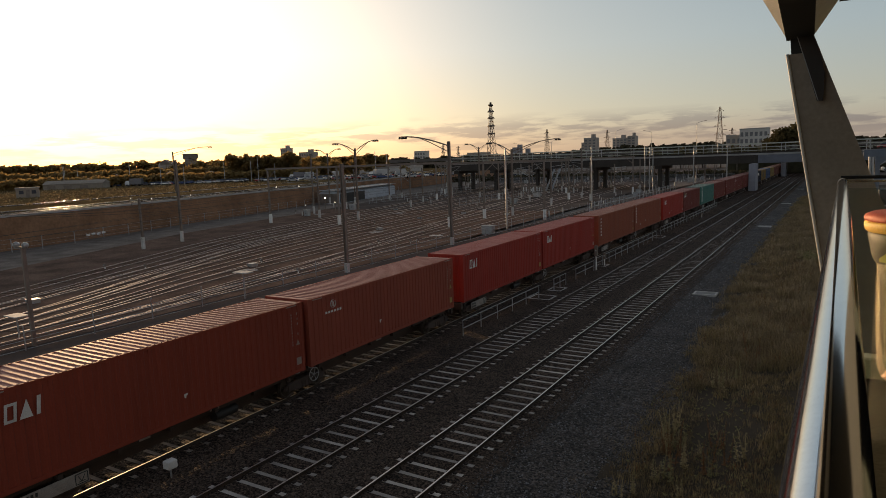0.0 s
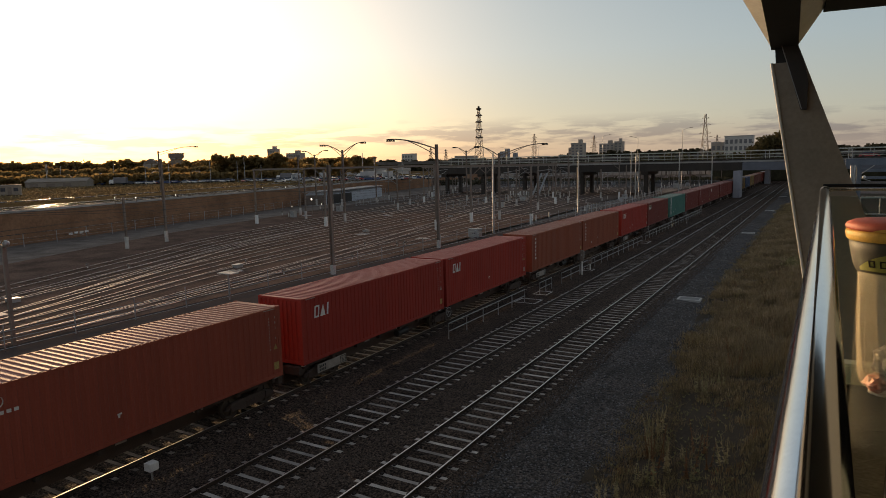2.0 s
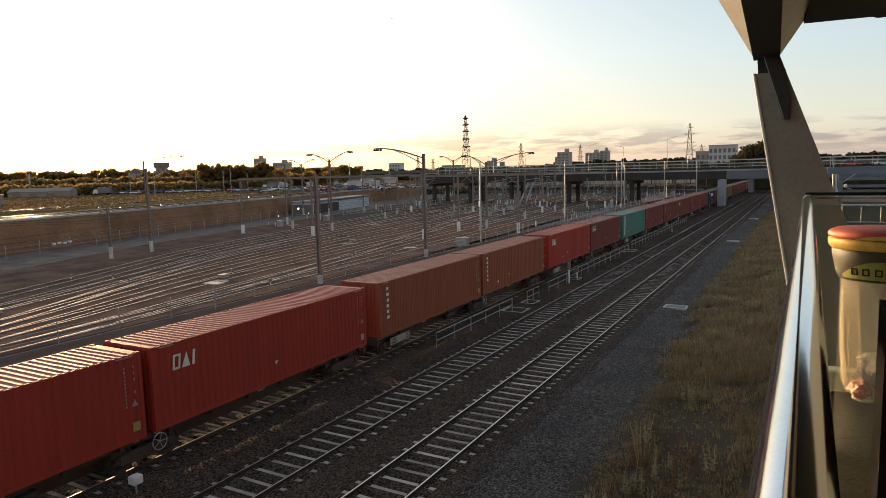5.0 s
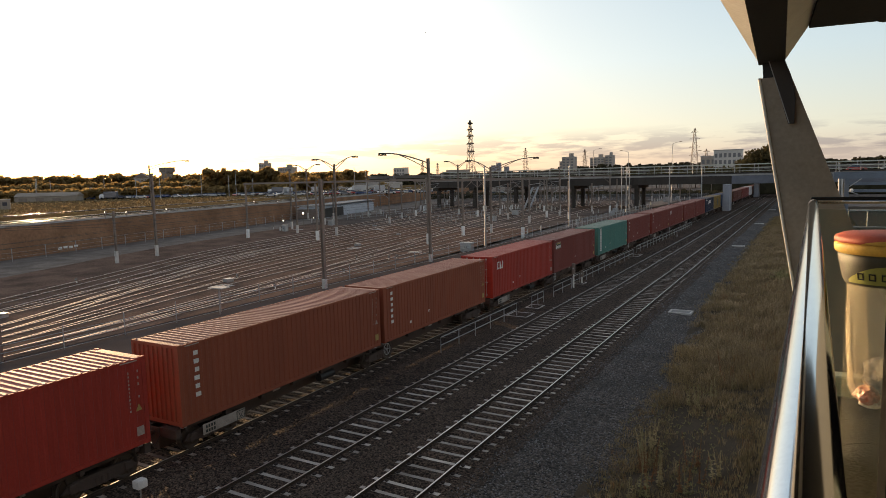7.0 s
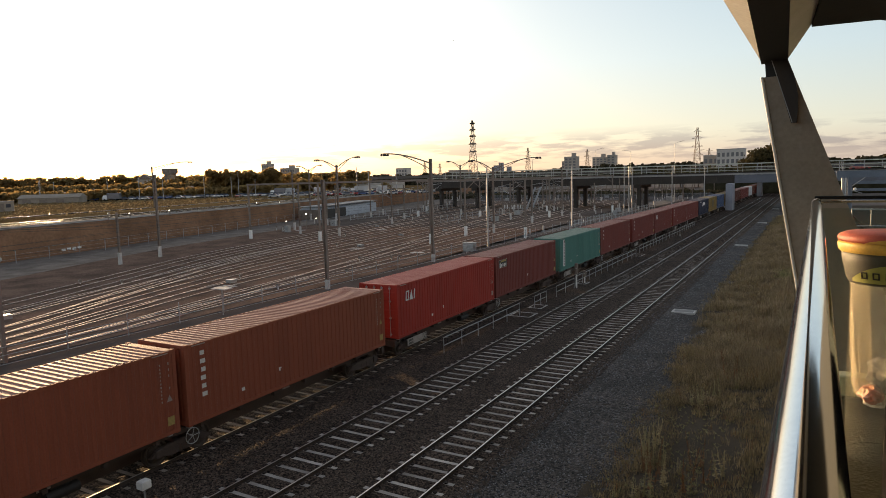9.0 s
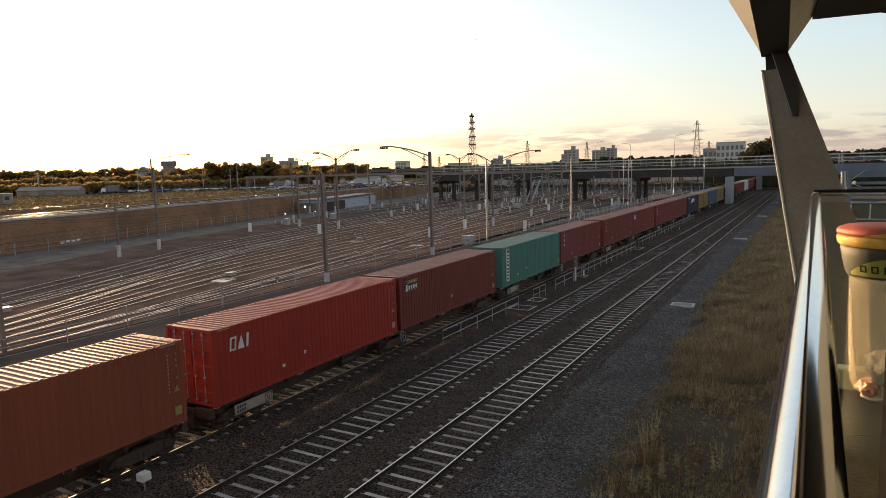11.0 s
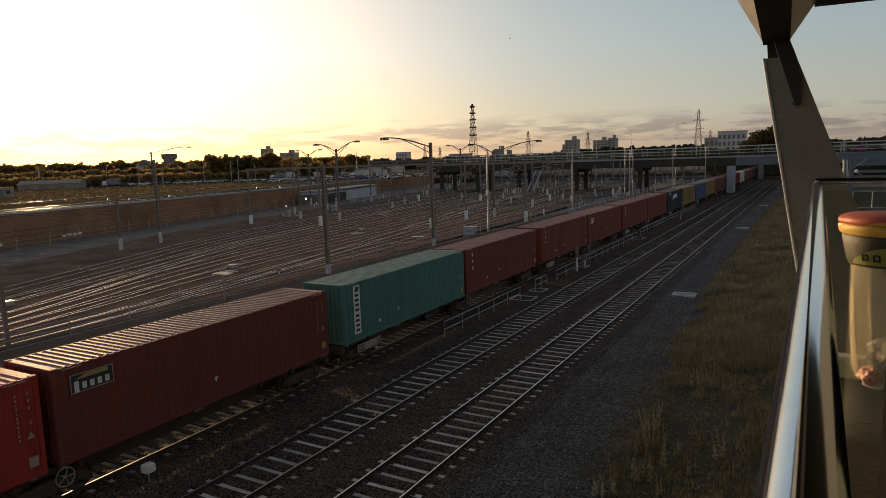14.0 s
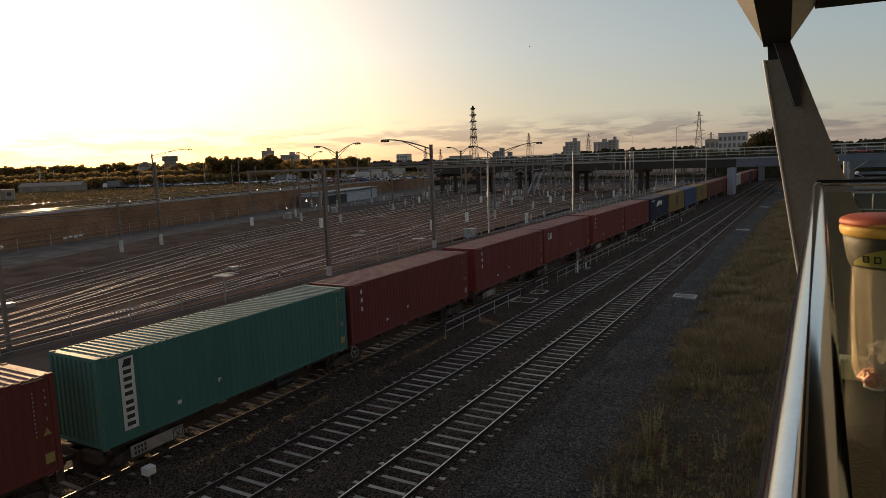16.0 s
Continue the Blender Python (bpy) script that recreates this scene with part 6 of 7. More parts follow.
# ---- trees ----
def tree(seed, h, spread, dense=260, leaf=None):
    r = random.Random(seed)
    t = thing("tree", "dark leafy tree with an uneven crown", "tree", group="trees beyond the yard")
    tr = MB()
    tr.tube((0, 0, -0.3), (0.1, 0, h * 0.45), h * 0.03, h * 0.018, n=7)
    tips = []
    for k in range(9):
        a, e = 2.4 * k + r.uniform(-0.4, 0.4), r.uniform(0.3, 1.1)
        b = Vector((0.1, 0, h * r.uniform(0.25, 0.45)))
        tip = b + Vector((math.cos(a) * spread * 0.6 * math.cos(e), math.sin(a) * spread * 0.6 * math.cos(e), h * 0.42 * math.sin(e)))
        tr.tube(b, tip, h * 0.012, h * 0.004, n=5)
        tips.append(tip)
    part("trunk", tr, M["bark"], t)
    cr = MB()
    for k in range(dense):
        c = r.choice(tips) + Vector((r.gauss(0, spread * 0.2), r.gauss(0, spread * 0.2), r.gauss(h * 0.04, h * 0.10)))
        if c.z < h * 0.16:
            continue
        s = r.uniform(0.25, 0.65) * h / 10
        for j in range(3):
            n = Vector((r.gauss(0, 1), r.gauss(0, 1), r.gauss(0, 1))).normalized()
            u = n.orthogonal().normalized() * s
            v = n.cross(u).normalized() * s * r.uniform(0.5, 1)
            o = c + n * s * 0.4
            cr.add([o - u, o - v * 0.9, o + u * 0.8, o + v], [(0, 1, 2, 3)])
    part("crown", cr, leaf or M["leaf"], t)
    return t


def far_woods():
    """Continuous dark woods along the horizon, made of countless leaf clumps."""
    r = random.Random(21)
    # one wood in a sunlit and a shaded leaf tone, chosen by bearing
    sunny, dim = MB(), MB()

    def clump(mb, x, y, z, s):
        for j in range(2):
            n = Vector((r.gauss(0, 1), r.gauss(0, 1), r.gauss(0, 1))).normalized()
            u = n.orthogonal().normalized() * s
            v = n.cross(u) * r.uniform(0.5, 1)
            o = Vector((x, y, z))
            mb.add([o - u, o - v, o + u * 0.9, o + v * 0.9], [(0, 1, 2, 3)])
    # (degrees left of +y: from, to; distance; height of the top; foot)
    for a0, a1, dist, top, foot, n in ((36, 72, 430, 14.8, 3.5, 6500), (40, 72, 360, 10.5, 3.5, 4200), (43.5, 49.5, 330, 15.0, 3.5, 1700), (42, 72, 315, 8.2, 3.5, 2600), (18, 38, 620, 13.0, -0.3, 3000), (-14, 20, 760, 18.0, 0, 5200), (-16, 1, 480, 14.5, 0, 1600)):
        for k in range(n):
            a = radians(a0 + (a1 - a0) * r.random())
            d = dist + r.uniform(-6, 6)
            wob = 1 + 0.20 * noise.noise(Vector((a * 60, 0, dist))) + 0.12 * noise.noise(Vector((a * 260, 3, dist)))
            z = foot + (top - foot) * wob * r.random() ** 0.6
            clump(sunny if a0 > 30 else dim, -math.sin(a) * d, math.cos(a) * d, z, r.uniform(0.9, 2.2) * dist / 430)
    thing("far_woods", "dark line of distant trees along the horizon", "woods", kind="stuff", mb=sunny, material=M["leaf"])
    thing("far_woods", "line of trees behind the bridge in a shaded leaf tone", "woods", kind="stuff", mb=dim, material=M["thicket"])


far_woods()
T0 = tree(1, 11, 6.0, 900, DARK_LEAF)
T0.matrix_basis = pose(-14.5, 297, 9.0)
T1 = tree(2, 9, 4.5)
T1.matrix_basis = pose(-240, 236, 3.9)
for x, y, z, k, s in ((-20.5, 299, 8.4, T0, 0.9), (-17.5, 303, 8.4, T0, 1.0), (-9.0, 302, 9.0, T0, 1.1), (-3.5, 305, 8.0, T0, 1.0), (-26, 306, 8.0, T0, 0.6), (-36, 424, GROUND, T0, 1.25), (-45, 430, GROUND, T0, 1.2), (-54, 428, GROUND, T0, 1.2), (-63, 434, GROUND, T0, 1.1), (-73, 430, GROUND, T0, 1.15), (-88, 440, GROUND, T0, 1.2), (-104, 436, GROUND, T0, 1.1), (-262, 226, 3.9, T1, 1.1), (-228, 246, 3.9, T1, 1.2), (-216, 252, 3.9, T1, 1.05), (-205, 256, 3.9, T1, 1.15),
                      (-250, 231, 3.9, T1, 1.15), (-300, 190, 3.9, T1, 0.9), (-320, 175, 3.9, T1, 1.1), (-312, 243, 3.9, T1, 1.25), (-322, 238, 3.9, T1, 1.2), (-305, 250, 3.9, T1, 1.15), (-390, 235, 3.9, T1, 1.4), (-420, 215, 3.9, T1, 1.3), (-280, 215, 3.9, T1, 0.9), (-245, 318, 0, T1, 1.2), (-228, 330, 0, T1, 1.0), (-210, 372, 0, T1, 1.0)):
    m = pose(x, y, z, 0, 0, 37 * x)
    c = copy_thing(k, m)
    c.scale = (s, s, s)
M["darkearth"] = mat("planted_earth", (0.05, 0.045, 0.028), 0.95, var=0.6, scale=0.4, fine=3, bump=0.5, spec=0.0)
structure("far_bank", MB().box(-40, 60, 292, 330, GROUND, 8.4, 0.5), M["darkearth"], "planted bank behind the bridge", "bank")


# ---- elevated highway, towers and blocks on the skyline ----
M["oldconcrete"] = mat("sooty_concrete", (0.15, 0.135, 0.125), 0.9, var=0.5, scale=0.15, fine=2)


def viaduct(p0, p1, z, name="viaduct"):
    t = thing(name, "long pale elevated highway on piers in the distance", "viaduct", kind="structure")
    p0, p1 = Vector(p0), Vector(p1)
    d = p1 - p0
    part("deck", MB().beam((p0.x, p0.y, z), (p1.x, p1.y, z), 12, 1.3), M["oldconcrete"], t)
    part("parapet", MB().beam((p0.x, p0.y - 6, z + 1.1), (p1.x, p1.y - 6, z + 1.1), 0.3, 0.9), M["oldconcrete"], t)
    n = int(d.length / 30)
    for k in range(n):
        q = p0 + d * (k + 0.5) / n
        part("pier", MB().box(q.x - 1.0, q.x + 1.0, q.y - 3, q.y + 3, GROUND, z - 0.65, 0.1), M["concrete"], t)


viaduct((-330, 420, 0), (60, 470, 0), 10.8)


def block(x, y, w, d, h, color, floors, label, bays=5, roof_box=True):
    t = thing("apartment_block", label, "building", pose(x, y, GROUND), group="blocks on the skyline")
    part("wall", MB().box(-w / 2, w / 2, -d / 2, d / 2, 0, h, 0.05), color, t)
    part("roof", MB().box(-w / 2 - 0.2, w / 2 + 0.2, -d / 2 - 0.2, d / 2 + 0.2, h, h + 0.5), M["concrete"], t)
    if roof_box:
        part("plant_room", MB().box(w * 0.05, w * 0.3, -d / 4, d / 4, h + 0.5, h + 4.0), color, t)
    fh = (h - 2) / floors
    for f in range(floors):
        for b in range(bays):
            x0 = -w / 2 + w * (b + 0.2) / bays
            part("window", MB().box(x0, x0 + 0.6 * w / bays, -d / 2 - 0.05, -d / 2 + 0.1, 1.2 + fh * f + 0.6, 1.2 + fh * f + fh * 0.75), M["farpane"], t)
    return t


M["pane"] = mat("dark_window", (0.05, 0.06, 0.08), 0.15, var=0.2, scale=0.5, fine=4, bump=0)
# paler copy of the window tone: distance haze is put into the colour
M["farpane"] = mat("hazy_window", (0.17, 0.165, 0.17), 0.4, var=0.3, scale=0.5, fine=4, bump=0)
M["blockpale"] = mat("pale_render", (0.58, 0.54, 0.50), 0.8, var=0.2, scale=0.1, fine=1)
M["halltan"] = mat("weathered_tan_sheet", (0.30, 0.25, 0.205), 0.8, var=0.3, scale=0.3, fine=3)
M["blockgrey"] = mat("grey_render", (0.40, 0.345, 0.30), 0.8, var=0.2, scale=0.1, fine=1)
block(-221.5, 664, 13, 10, 28.5, M["blockgrey"], 9, "grey high-rise apartment block far beyond the bridge", 3)
block(-229, 668, 6, 10, 24, M["blockgrey"], 7, "grey high-rise apartment block far beyond the bridge", 2, False)
block(-221, 770, 17, 12, 29.5, M["blockgrey"], 10, "grey high-rise apartment block far beyond the bridge", 4)
block(-208, 772, 9, 12, 31.5, M["blockgrey"], 10, "grey high-rise apartment block far beyond the bridge", 2)
block(-46.2, 452, 16, 12, 23.0, M["blockpale"], 5, "pale apartment block behind the trees", 6, False)
block(-58.0, 456, 9, 12, 19.5, M["blockgrey"], 4, "grey apartment block behind the trees", 3, False)
block(-333, 258, 4.4, 5, 16.6, M["halltan"], 3, "tan tower house on the wooded skyline", 2, False)
SKY_HEAD = thing("tower_head", "wide flat-topped head of a tower on the skyline", "tower", pose(-333, 258, GROUND + 17.1))
part("head", MB().box(-3.2, 3.2, -3, 3, 0, 2.6, 0.05), M["mast"], SKY_HEAD)
part("roof", MB().box(-3.5, 3.5, -3.3, 3.3, 2.6, 2.9, 0.03), M["halltan"], SKY_HEAD)


def house(x, y, z, yaw, w, d, h, rise, wall):
    t = thing("house", "small house with a pitched roof among the trees", "house", pose(x, y, z, 0, 0, yaw), group="houses among the trees")
    part("wall", MB().box(-w / 2, w / 2, -d / 2, d / 2, 0, h), wall, t)
    part("roof", MB().loft([[(-w / 2 - 0.4, sy * (d / 2 + 0.4), h), (0, sy * (d / 2 + 0.4), h + rise), (w / 2 + 0.4, sy * (d / 2 + 0.4), h)] for sy in (-1, 1)]), M["mast"], t)
    for x0 in (-w * 0.3, w * 0.12):
        part("window", MB().box(x0, x0 + 1.0, -d / 2 - 0.04, -d / 2 + 0.05, h * 0.4, h * 0.8), M["pane"], t)


house(-345, 250, 4.0, 40, 8, 7, 9.8, 3.0, M["blockgrey"])
hrand = random.Random(44)
for k in range(12):
    a, d = radians(hrand.uniform(42, 68)), hrand.uniform(340, 352)
    house(-math.sin(a) * d, math.cos(a) * d, 3.97, math.degrees(a) + hrand.uniform(-30, 30), hrand.uniform(4, 6), 6, hrand.uniform(2.6, 4.4), 1.5, hrand.choice((M["blockgrey"], M["halltan"])))
block(-352, 300, 24, 8, 14.5, M["blockpale"], 2, "low pale building on the skyline", 8, False)
block(-635, 645, 13, 10, 35, M["blockgrey"], 8, "grey tower block far off on the skyline", 3)
block(-612, 662, 25, 10, 29, M["blockgrey"], 6, "grey building under construction far off", 6)
block(-455, 700, 16, 10, 24, M["blockpale"], 5, "pale block far off on the skyline", 4, False)
block(-405, 760, 30, 10, 20, M["blockgrey"], 3, "low grey block far off on the skyline", 8, False)
for k, (x, h) in enumerate(((-632, 36), (-625, 42), (-640, 30), (-616, 33))):
    block(x * 1.0, 1360 + 12 * k, 9, 9, h, M["pierc"], 10, "hazy pale city tower far off on the skyline", 2, False)


def lattice_tower(x, y, h, w, arms, cap=False, label="steel lattice transmission tower on the skyline", foot=GROUND):
    t = thing("lattice_tower", label, "tower", pose(x, y, foot), group="lattice towers")
    mb = MB()
    thick = (0.00045 if cap else 0.00028) * math.hypot(x, y) + 0.06

    def half(z):
        u = z / h
        return w / 2 * (1 - u) ** 1.25 + 0.035 * h * (0.35 + 0.65 * (1 - u))
    levels = [h * k / 9 for k in range(10)]
    for sx, sy in ((-1, -1), (1, -1), (1, 1), (-1, 1)):
        for z0, z1 in zip(levels, levels[1:]):
            mb.beam((sx * half(z0), sy * half(z0), z0), (sx * half(z1), sy * half(z1), z1), thick, thick)
    for k, (z0, z1) in enumerate(zip(levels, levels[1:])):
        a, b = half(z0), half(z1)
        for s in (-1, 1):
            mb.beam((-a, s * a, z0), (b, s * b, z1), thick * 0.6, thick * 0.6)
            mb.beam((a, s * a, z0), (-b, s * b, z1), thick * 0.6, thick * 0.6)
            mb.beam((s * a, -a, z0), (s * b, b, z1), thick * 0.6, thick * 0.6)
            mb.beam((-b, s * b, z1), (b, s * b, z1), thick * 0.7, thick * 0.7)
    part("lattice", mb, M["mast"], t)
    for z, reach in arms:
        for s in (-1, 1):
            a = MB()
            a.beam((s * half(z), 0, z), (s * reach, 0, z), thick, thick)
            a.beam((s * half(z), 0, z + h * 0.035), (s * reach, 0, z), thick * 0.7, thick * 0.7)
            part("cross_arm", a, M["mast"], t)
    if cap:
        for z, reach in arms:
            part("ring_platform", MB().lathe([(0.8, z - 0.3), (reach * 0.8, z), (reach * 0.8, z + 0.9), (0.8, z + 0.9)], 12), M["mast"], t)
        part("head_platform", MB().lathe([(0.5, h - 1.6), (2.1, h - 1.2), (2.1, h - 0.2), (0.9, h), (0.7, h + 1.6), (0.001, h + 1.7)], 12), M["dark"], t)
    return t


lattice_tower(-235.5, 463.5, 53.0, 3.6, ((30, 3.6), (36, 3.4), (42, 3.2), (47, 3.0)), True, "tall lattice communication tower with a head platform")
lattice_tower(-87.5, 593.6, 47.0, 5.2, ((24, 4.6), (31, 4.6), (38, 4.2), (43.5, 3.0)))
lattice_tower(-339.7, 833.4, 48.0, 6.0, ((30, 5.0), (37, 4.6), (43, 3.6)))
lattice_tower(-265.4, 860, 43.5, 6.0, ((28, 5.0), (34, 4.6), (40, 3.6)))
lattice_tower(-105.0, 800, 36, 6.0, ((22, 5.0), (28, 4.6), (33, 3.6)))
lattice_tower(-520, 860, 36, 5.0, ((24, 4.0), (29, 4.0), (33, 3.0)))
lattice_tower(-505, 880, 33, 5.0, ((22, 4.0), (27, 4.0), (31, 3.0)))


def street_lamp(x, y, z0, h, reach):
    t = thing("street_lamp", "slim road lamp with a curved arm above the bridge", "lamp", pose(x, y, z0), group="street lamps")
    part("pole", MB().tube((0, 0, 0), (0, 0, h), 0.11, 0.07, n=8), M["galv"], t)
    part("arm", MB().tube((0, 0, h), (reach * 0.5, 0, h + 0.45), 0.05, n=6).tube((reach * 0.5, 0, h + 0.45), (reach, 0, h + 0.65), 0.05, n=6), M["galv"], t)
    part("head", MB().box(-0.45, 0.45, -0.15, 0.15, -0.06, 0.06, 0.02), M["mast"], t, m=pose(reach, 0, h + 0.65))


for x, y, z0, h, r in ((-40.3, 226.4, 0, 19.2, 2.6), (-73.6, 249.4, 0, 19.0, 2.8), (-54, 223.6, 0, 17.0, -2.4), (-104, 260, 0, 16.5, 2.6), (-128, 280, 0, 16.5, -2.6), (-29, 194, 8.7, 6.0, 1.8), (-150, 300, 0, 17, 2.5)):
    street_lamp(x, y, z0 if z0 else GROUND, h, r)


# ---- shed, car park and small things across the yard ----
def shed():
    t = thing("yard_shed", "long low pale blue-grey shed beside the embankment", "shed", pose(-118.0, 145, GROUND, 0, 0, 17))
    rings = []
    for y in (-17, 28):
        rings.append([(-3, y, 0), (3, y, 0), (3, y, 2.7), (1.5, y, 3.35), (-1.5, y, 3.35), (-3, y, 2.7)])
    part("wall", MB().loft(rings), M["shedwall"], t)
    part("roof", MB().beam((0, -17.5, 3.42), (0, 28.5, 3.42), 6.6, 0.12), M["concrete"], t)
    # the open bay's shade is a dark plate; a brown one covers the end
    part("doorway", MB().box(3.0, 3.06, -16.5, 1, 0.1, 2.55), M["dark"], t, "dark plate for the shade in the open bay")
    part("end_bay", MB().box(-2.85, 2.85, -17.06, -17.0, 0.1, 2.6), M["mast"], t, "dull brown plate where the shed end is open")


M["shedwall"] = mat("pale_blue_sheet", (0.46, 0.50, 0.55), 0.6, var=0.25, scale=0.5, fine=4)
shed()

CARS = [mat("car_paint_" + n, c, 0.3, metal=0.2, var=0.08, scale=1, fine=10, bump=0) for n, c in (("white", (0.75, 0.75, 0.75)), ("silver", (0.45, 0.46, 0.48)), ("grey", (0.18, 0.18, 0.2)), ("red", (0.35, 0.04, 0.04)), ("blue", (0.05, 0.09, 0.22)))]
CAR_BODY = MB().loft([[(sx * 0.84, -2.1, 0.35), (sx * 0.84, -2.15, 0.7), (sx * 0.86, -1.2, 0.92), (sx * 0.86, 1.4, 0.95), (sx * 0.82, 2.1, 0.8), (sx * 0.84, 2.15, 0.35)] for sx in (-1, 1)]).mesh("body")
CAR_CABIN = MB().loft([[(sx * 0.8, -1.1, 0.9), (sx * 0.66, -0.45, 1.42), (sx * 0.66, 1.0, 1.45), (sx * 0.78, 1.75, 0.93)] for sx in (-1, 1)]).mesh("cabin", M["pane"])
CAR_WHEEL = MB().tube((-0.1, 0, 0), (0.1, 0, 0), 0.32, n=12).mesh("wheel", M["black"])


def car(x, y, z, yaw, k):
    t = thing("car", "parked car in the lot across the yard", "car", pose(x, y, z, 0, 0, yaw), group="parked cars")
    painted("body", CAR_BODY, CARS[k % 5], t)
    painted("cabin", CAR_CABIN, M["pane"], t)
    for sx in (-0.8, 0.8):
        for sy in (-1.3, 1.35):
            part("wheel", CAR_WHEEL, None, t, m=pose(sx, sy, 0.32))
    return t


cr = random.Random(4)
for k in range(170):
    u = cr.random()
    x = -275 + 110 * u + cr.uniform(-4, 4)
    y = 172 + 62 * u + cr.uniform(-14, 14)
    car(x, y, 3.97, 35 + cr.choice((0, 90)), cr.choice((0, 0, 1, 1, 2, 3, 4)))
for k in range(30):
    car(-255 + 4.5 * k + cr.uniform(-2, 2), 325 + cr.uniform(-18, 22), GROUND, cr.choice((0, 90)), cr.choice((0, 0, 1, 2, 3)))


def van(x, y, z, yaw, k):
    t = thing("box_truck", "pale box truck parked behind the embankment", "truck", pose(x, y, z, 0, 0, yaw), group="parked trucks")
    part("cargo_box", MB().box(-1.15, 1.15, -3.6, 1.4, 0.75, 3.2, 0.05), CARS[k], t)
    part("cab", MB().loft([[(sx * 1.05, 1.5, 0.5), (sx * 1.05, 3.3, 0.5), (sx * 1.05, 3.3, 1.4), (sx * 0.95, 2.9, 2.3), (sx * 0.95, 1.5, 2.35)] for sx in (-1, 1)]), CARS[0], t)
    part("windscreen", MB().loft([[(sx * 0.85, 3.31, 1.45), (sx * 0.85, 2.97, 2.2), (sx * 0.85, 2.99, 2.2), (sx * 0.85, 3.33, 1.45)] for sx in (-1, 1)]), M["pane"], t)
    for sx in (-0.95, 0.95):
        for sy in (-2.4, 2.4):
            part("wheel", CAR_WHEEL, None, t, m=pose(sx, sy, 0.42) @ Matrix.Diagonal((1.5, 1.3, 1.3, 1)))
    return t


for k in range(9):
    u = cr.random()
    van(-290 + 135 * u, 168 + 70 * u + cr.uniform(-20, 20), 3.97, cr.choice((35, 125, 60)), cr.choice((1, 1, 2)))
for k in range(40):
    u = cr.random()
    car(-185 + 60 * u + cr.uniform(-3, 3), 190 + 34 * u + cr.uniform(-12, 12), 3.97, 35 + cr.choice((0, 90)), cr.choice((0, 0, 1, 1, 2, 3, 4)))
for k in range(14):
    u = cr.random()
    slim_pole(-300 + 160 * u, 150 + 80 * u + cr.uniform(-25, 25), 7 + cr.uniform(0, 4), 3.97, "slender steel pole on the raised ground")


def site_hut(x, y, z, yaw):
    t = thing("site_hut", "small pale site hut with a flat roof on the raised ground", "hut", pose(x, y, z, 0, 0, yaw))
    part("wall", MB().box(-2.6, 2.6, -1.3, 1.3, 0.1, 2.6, 0.03), M["halltan"], t)
    part("roof", MB().box(-2.75, 2.75, -1.45, 1.45, 2.6, 2.78, 0.02), M["concrete"], t)
    for x0 in (-1.9, 0.9):
        part("window", MB().box(x0, x0 + 1.0, -1.34, -1.28, 1.1, 2.0), M["pane"], t)
    part("door", MB().box(-0.4, 0.5, -1.33, -1.28, 0.1, 2.15), M["mast"], t)


site_hut(-180.6, 89.0, 3.97, 62)


def hall(x, y, w, d, h, yaw, z, label, wall):
    t = thing("warehouse", label, "warehouse", pose(x, y, z, 0, 0, yaw), group="low warehouses")
    part("wall", MB().box(-w / 2, w / 2, -d / 2, d / 2, 0, h, 0.05), wall, t)
    part("roof", MB().loft([[(sx * (w / 2 + 0.3), -d / 2 - 0.3, h), (sx * (w / 2 + 0.3), 0, h + 1.4), (sx * (w / 2 + 0.3), d / 2 + 0.3, h)] for sx in (-1, 1)]), M["halltan"], t)
    for k in range(int(w / 6)):
        part("door", MB().box(-w / 2 + 1.5 + 6 * k, -w / 2 + 4.5 + 6 * k, -d / 2 - 0.06, -d / 2, 0.1, h * 0.7), M["mast"], t)


hall(-262, 148, 22, 8, 2.1, 40, 4.0, "low pale warehouse behind the embankment", M["halltan"])
hall(-178, 240, 26, 8, 3.4, 30, 0.0, "low pale warehouse beyond the yard", M["blockpale"])
hall(-248, 345, 40, 12, 6.5, 30, 0.0, "pale warehouse far beyond the yard", M["blockpale"])
hall(-190, 390, 44, 12, 5.0, 20, 0.0, "low warehouse far beyond the yard", M["blockgrey"])


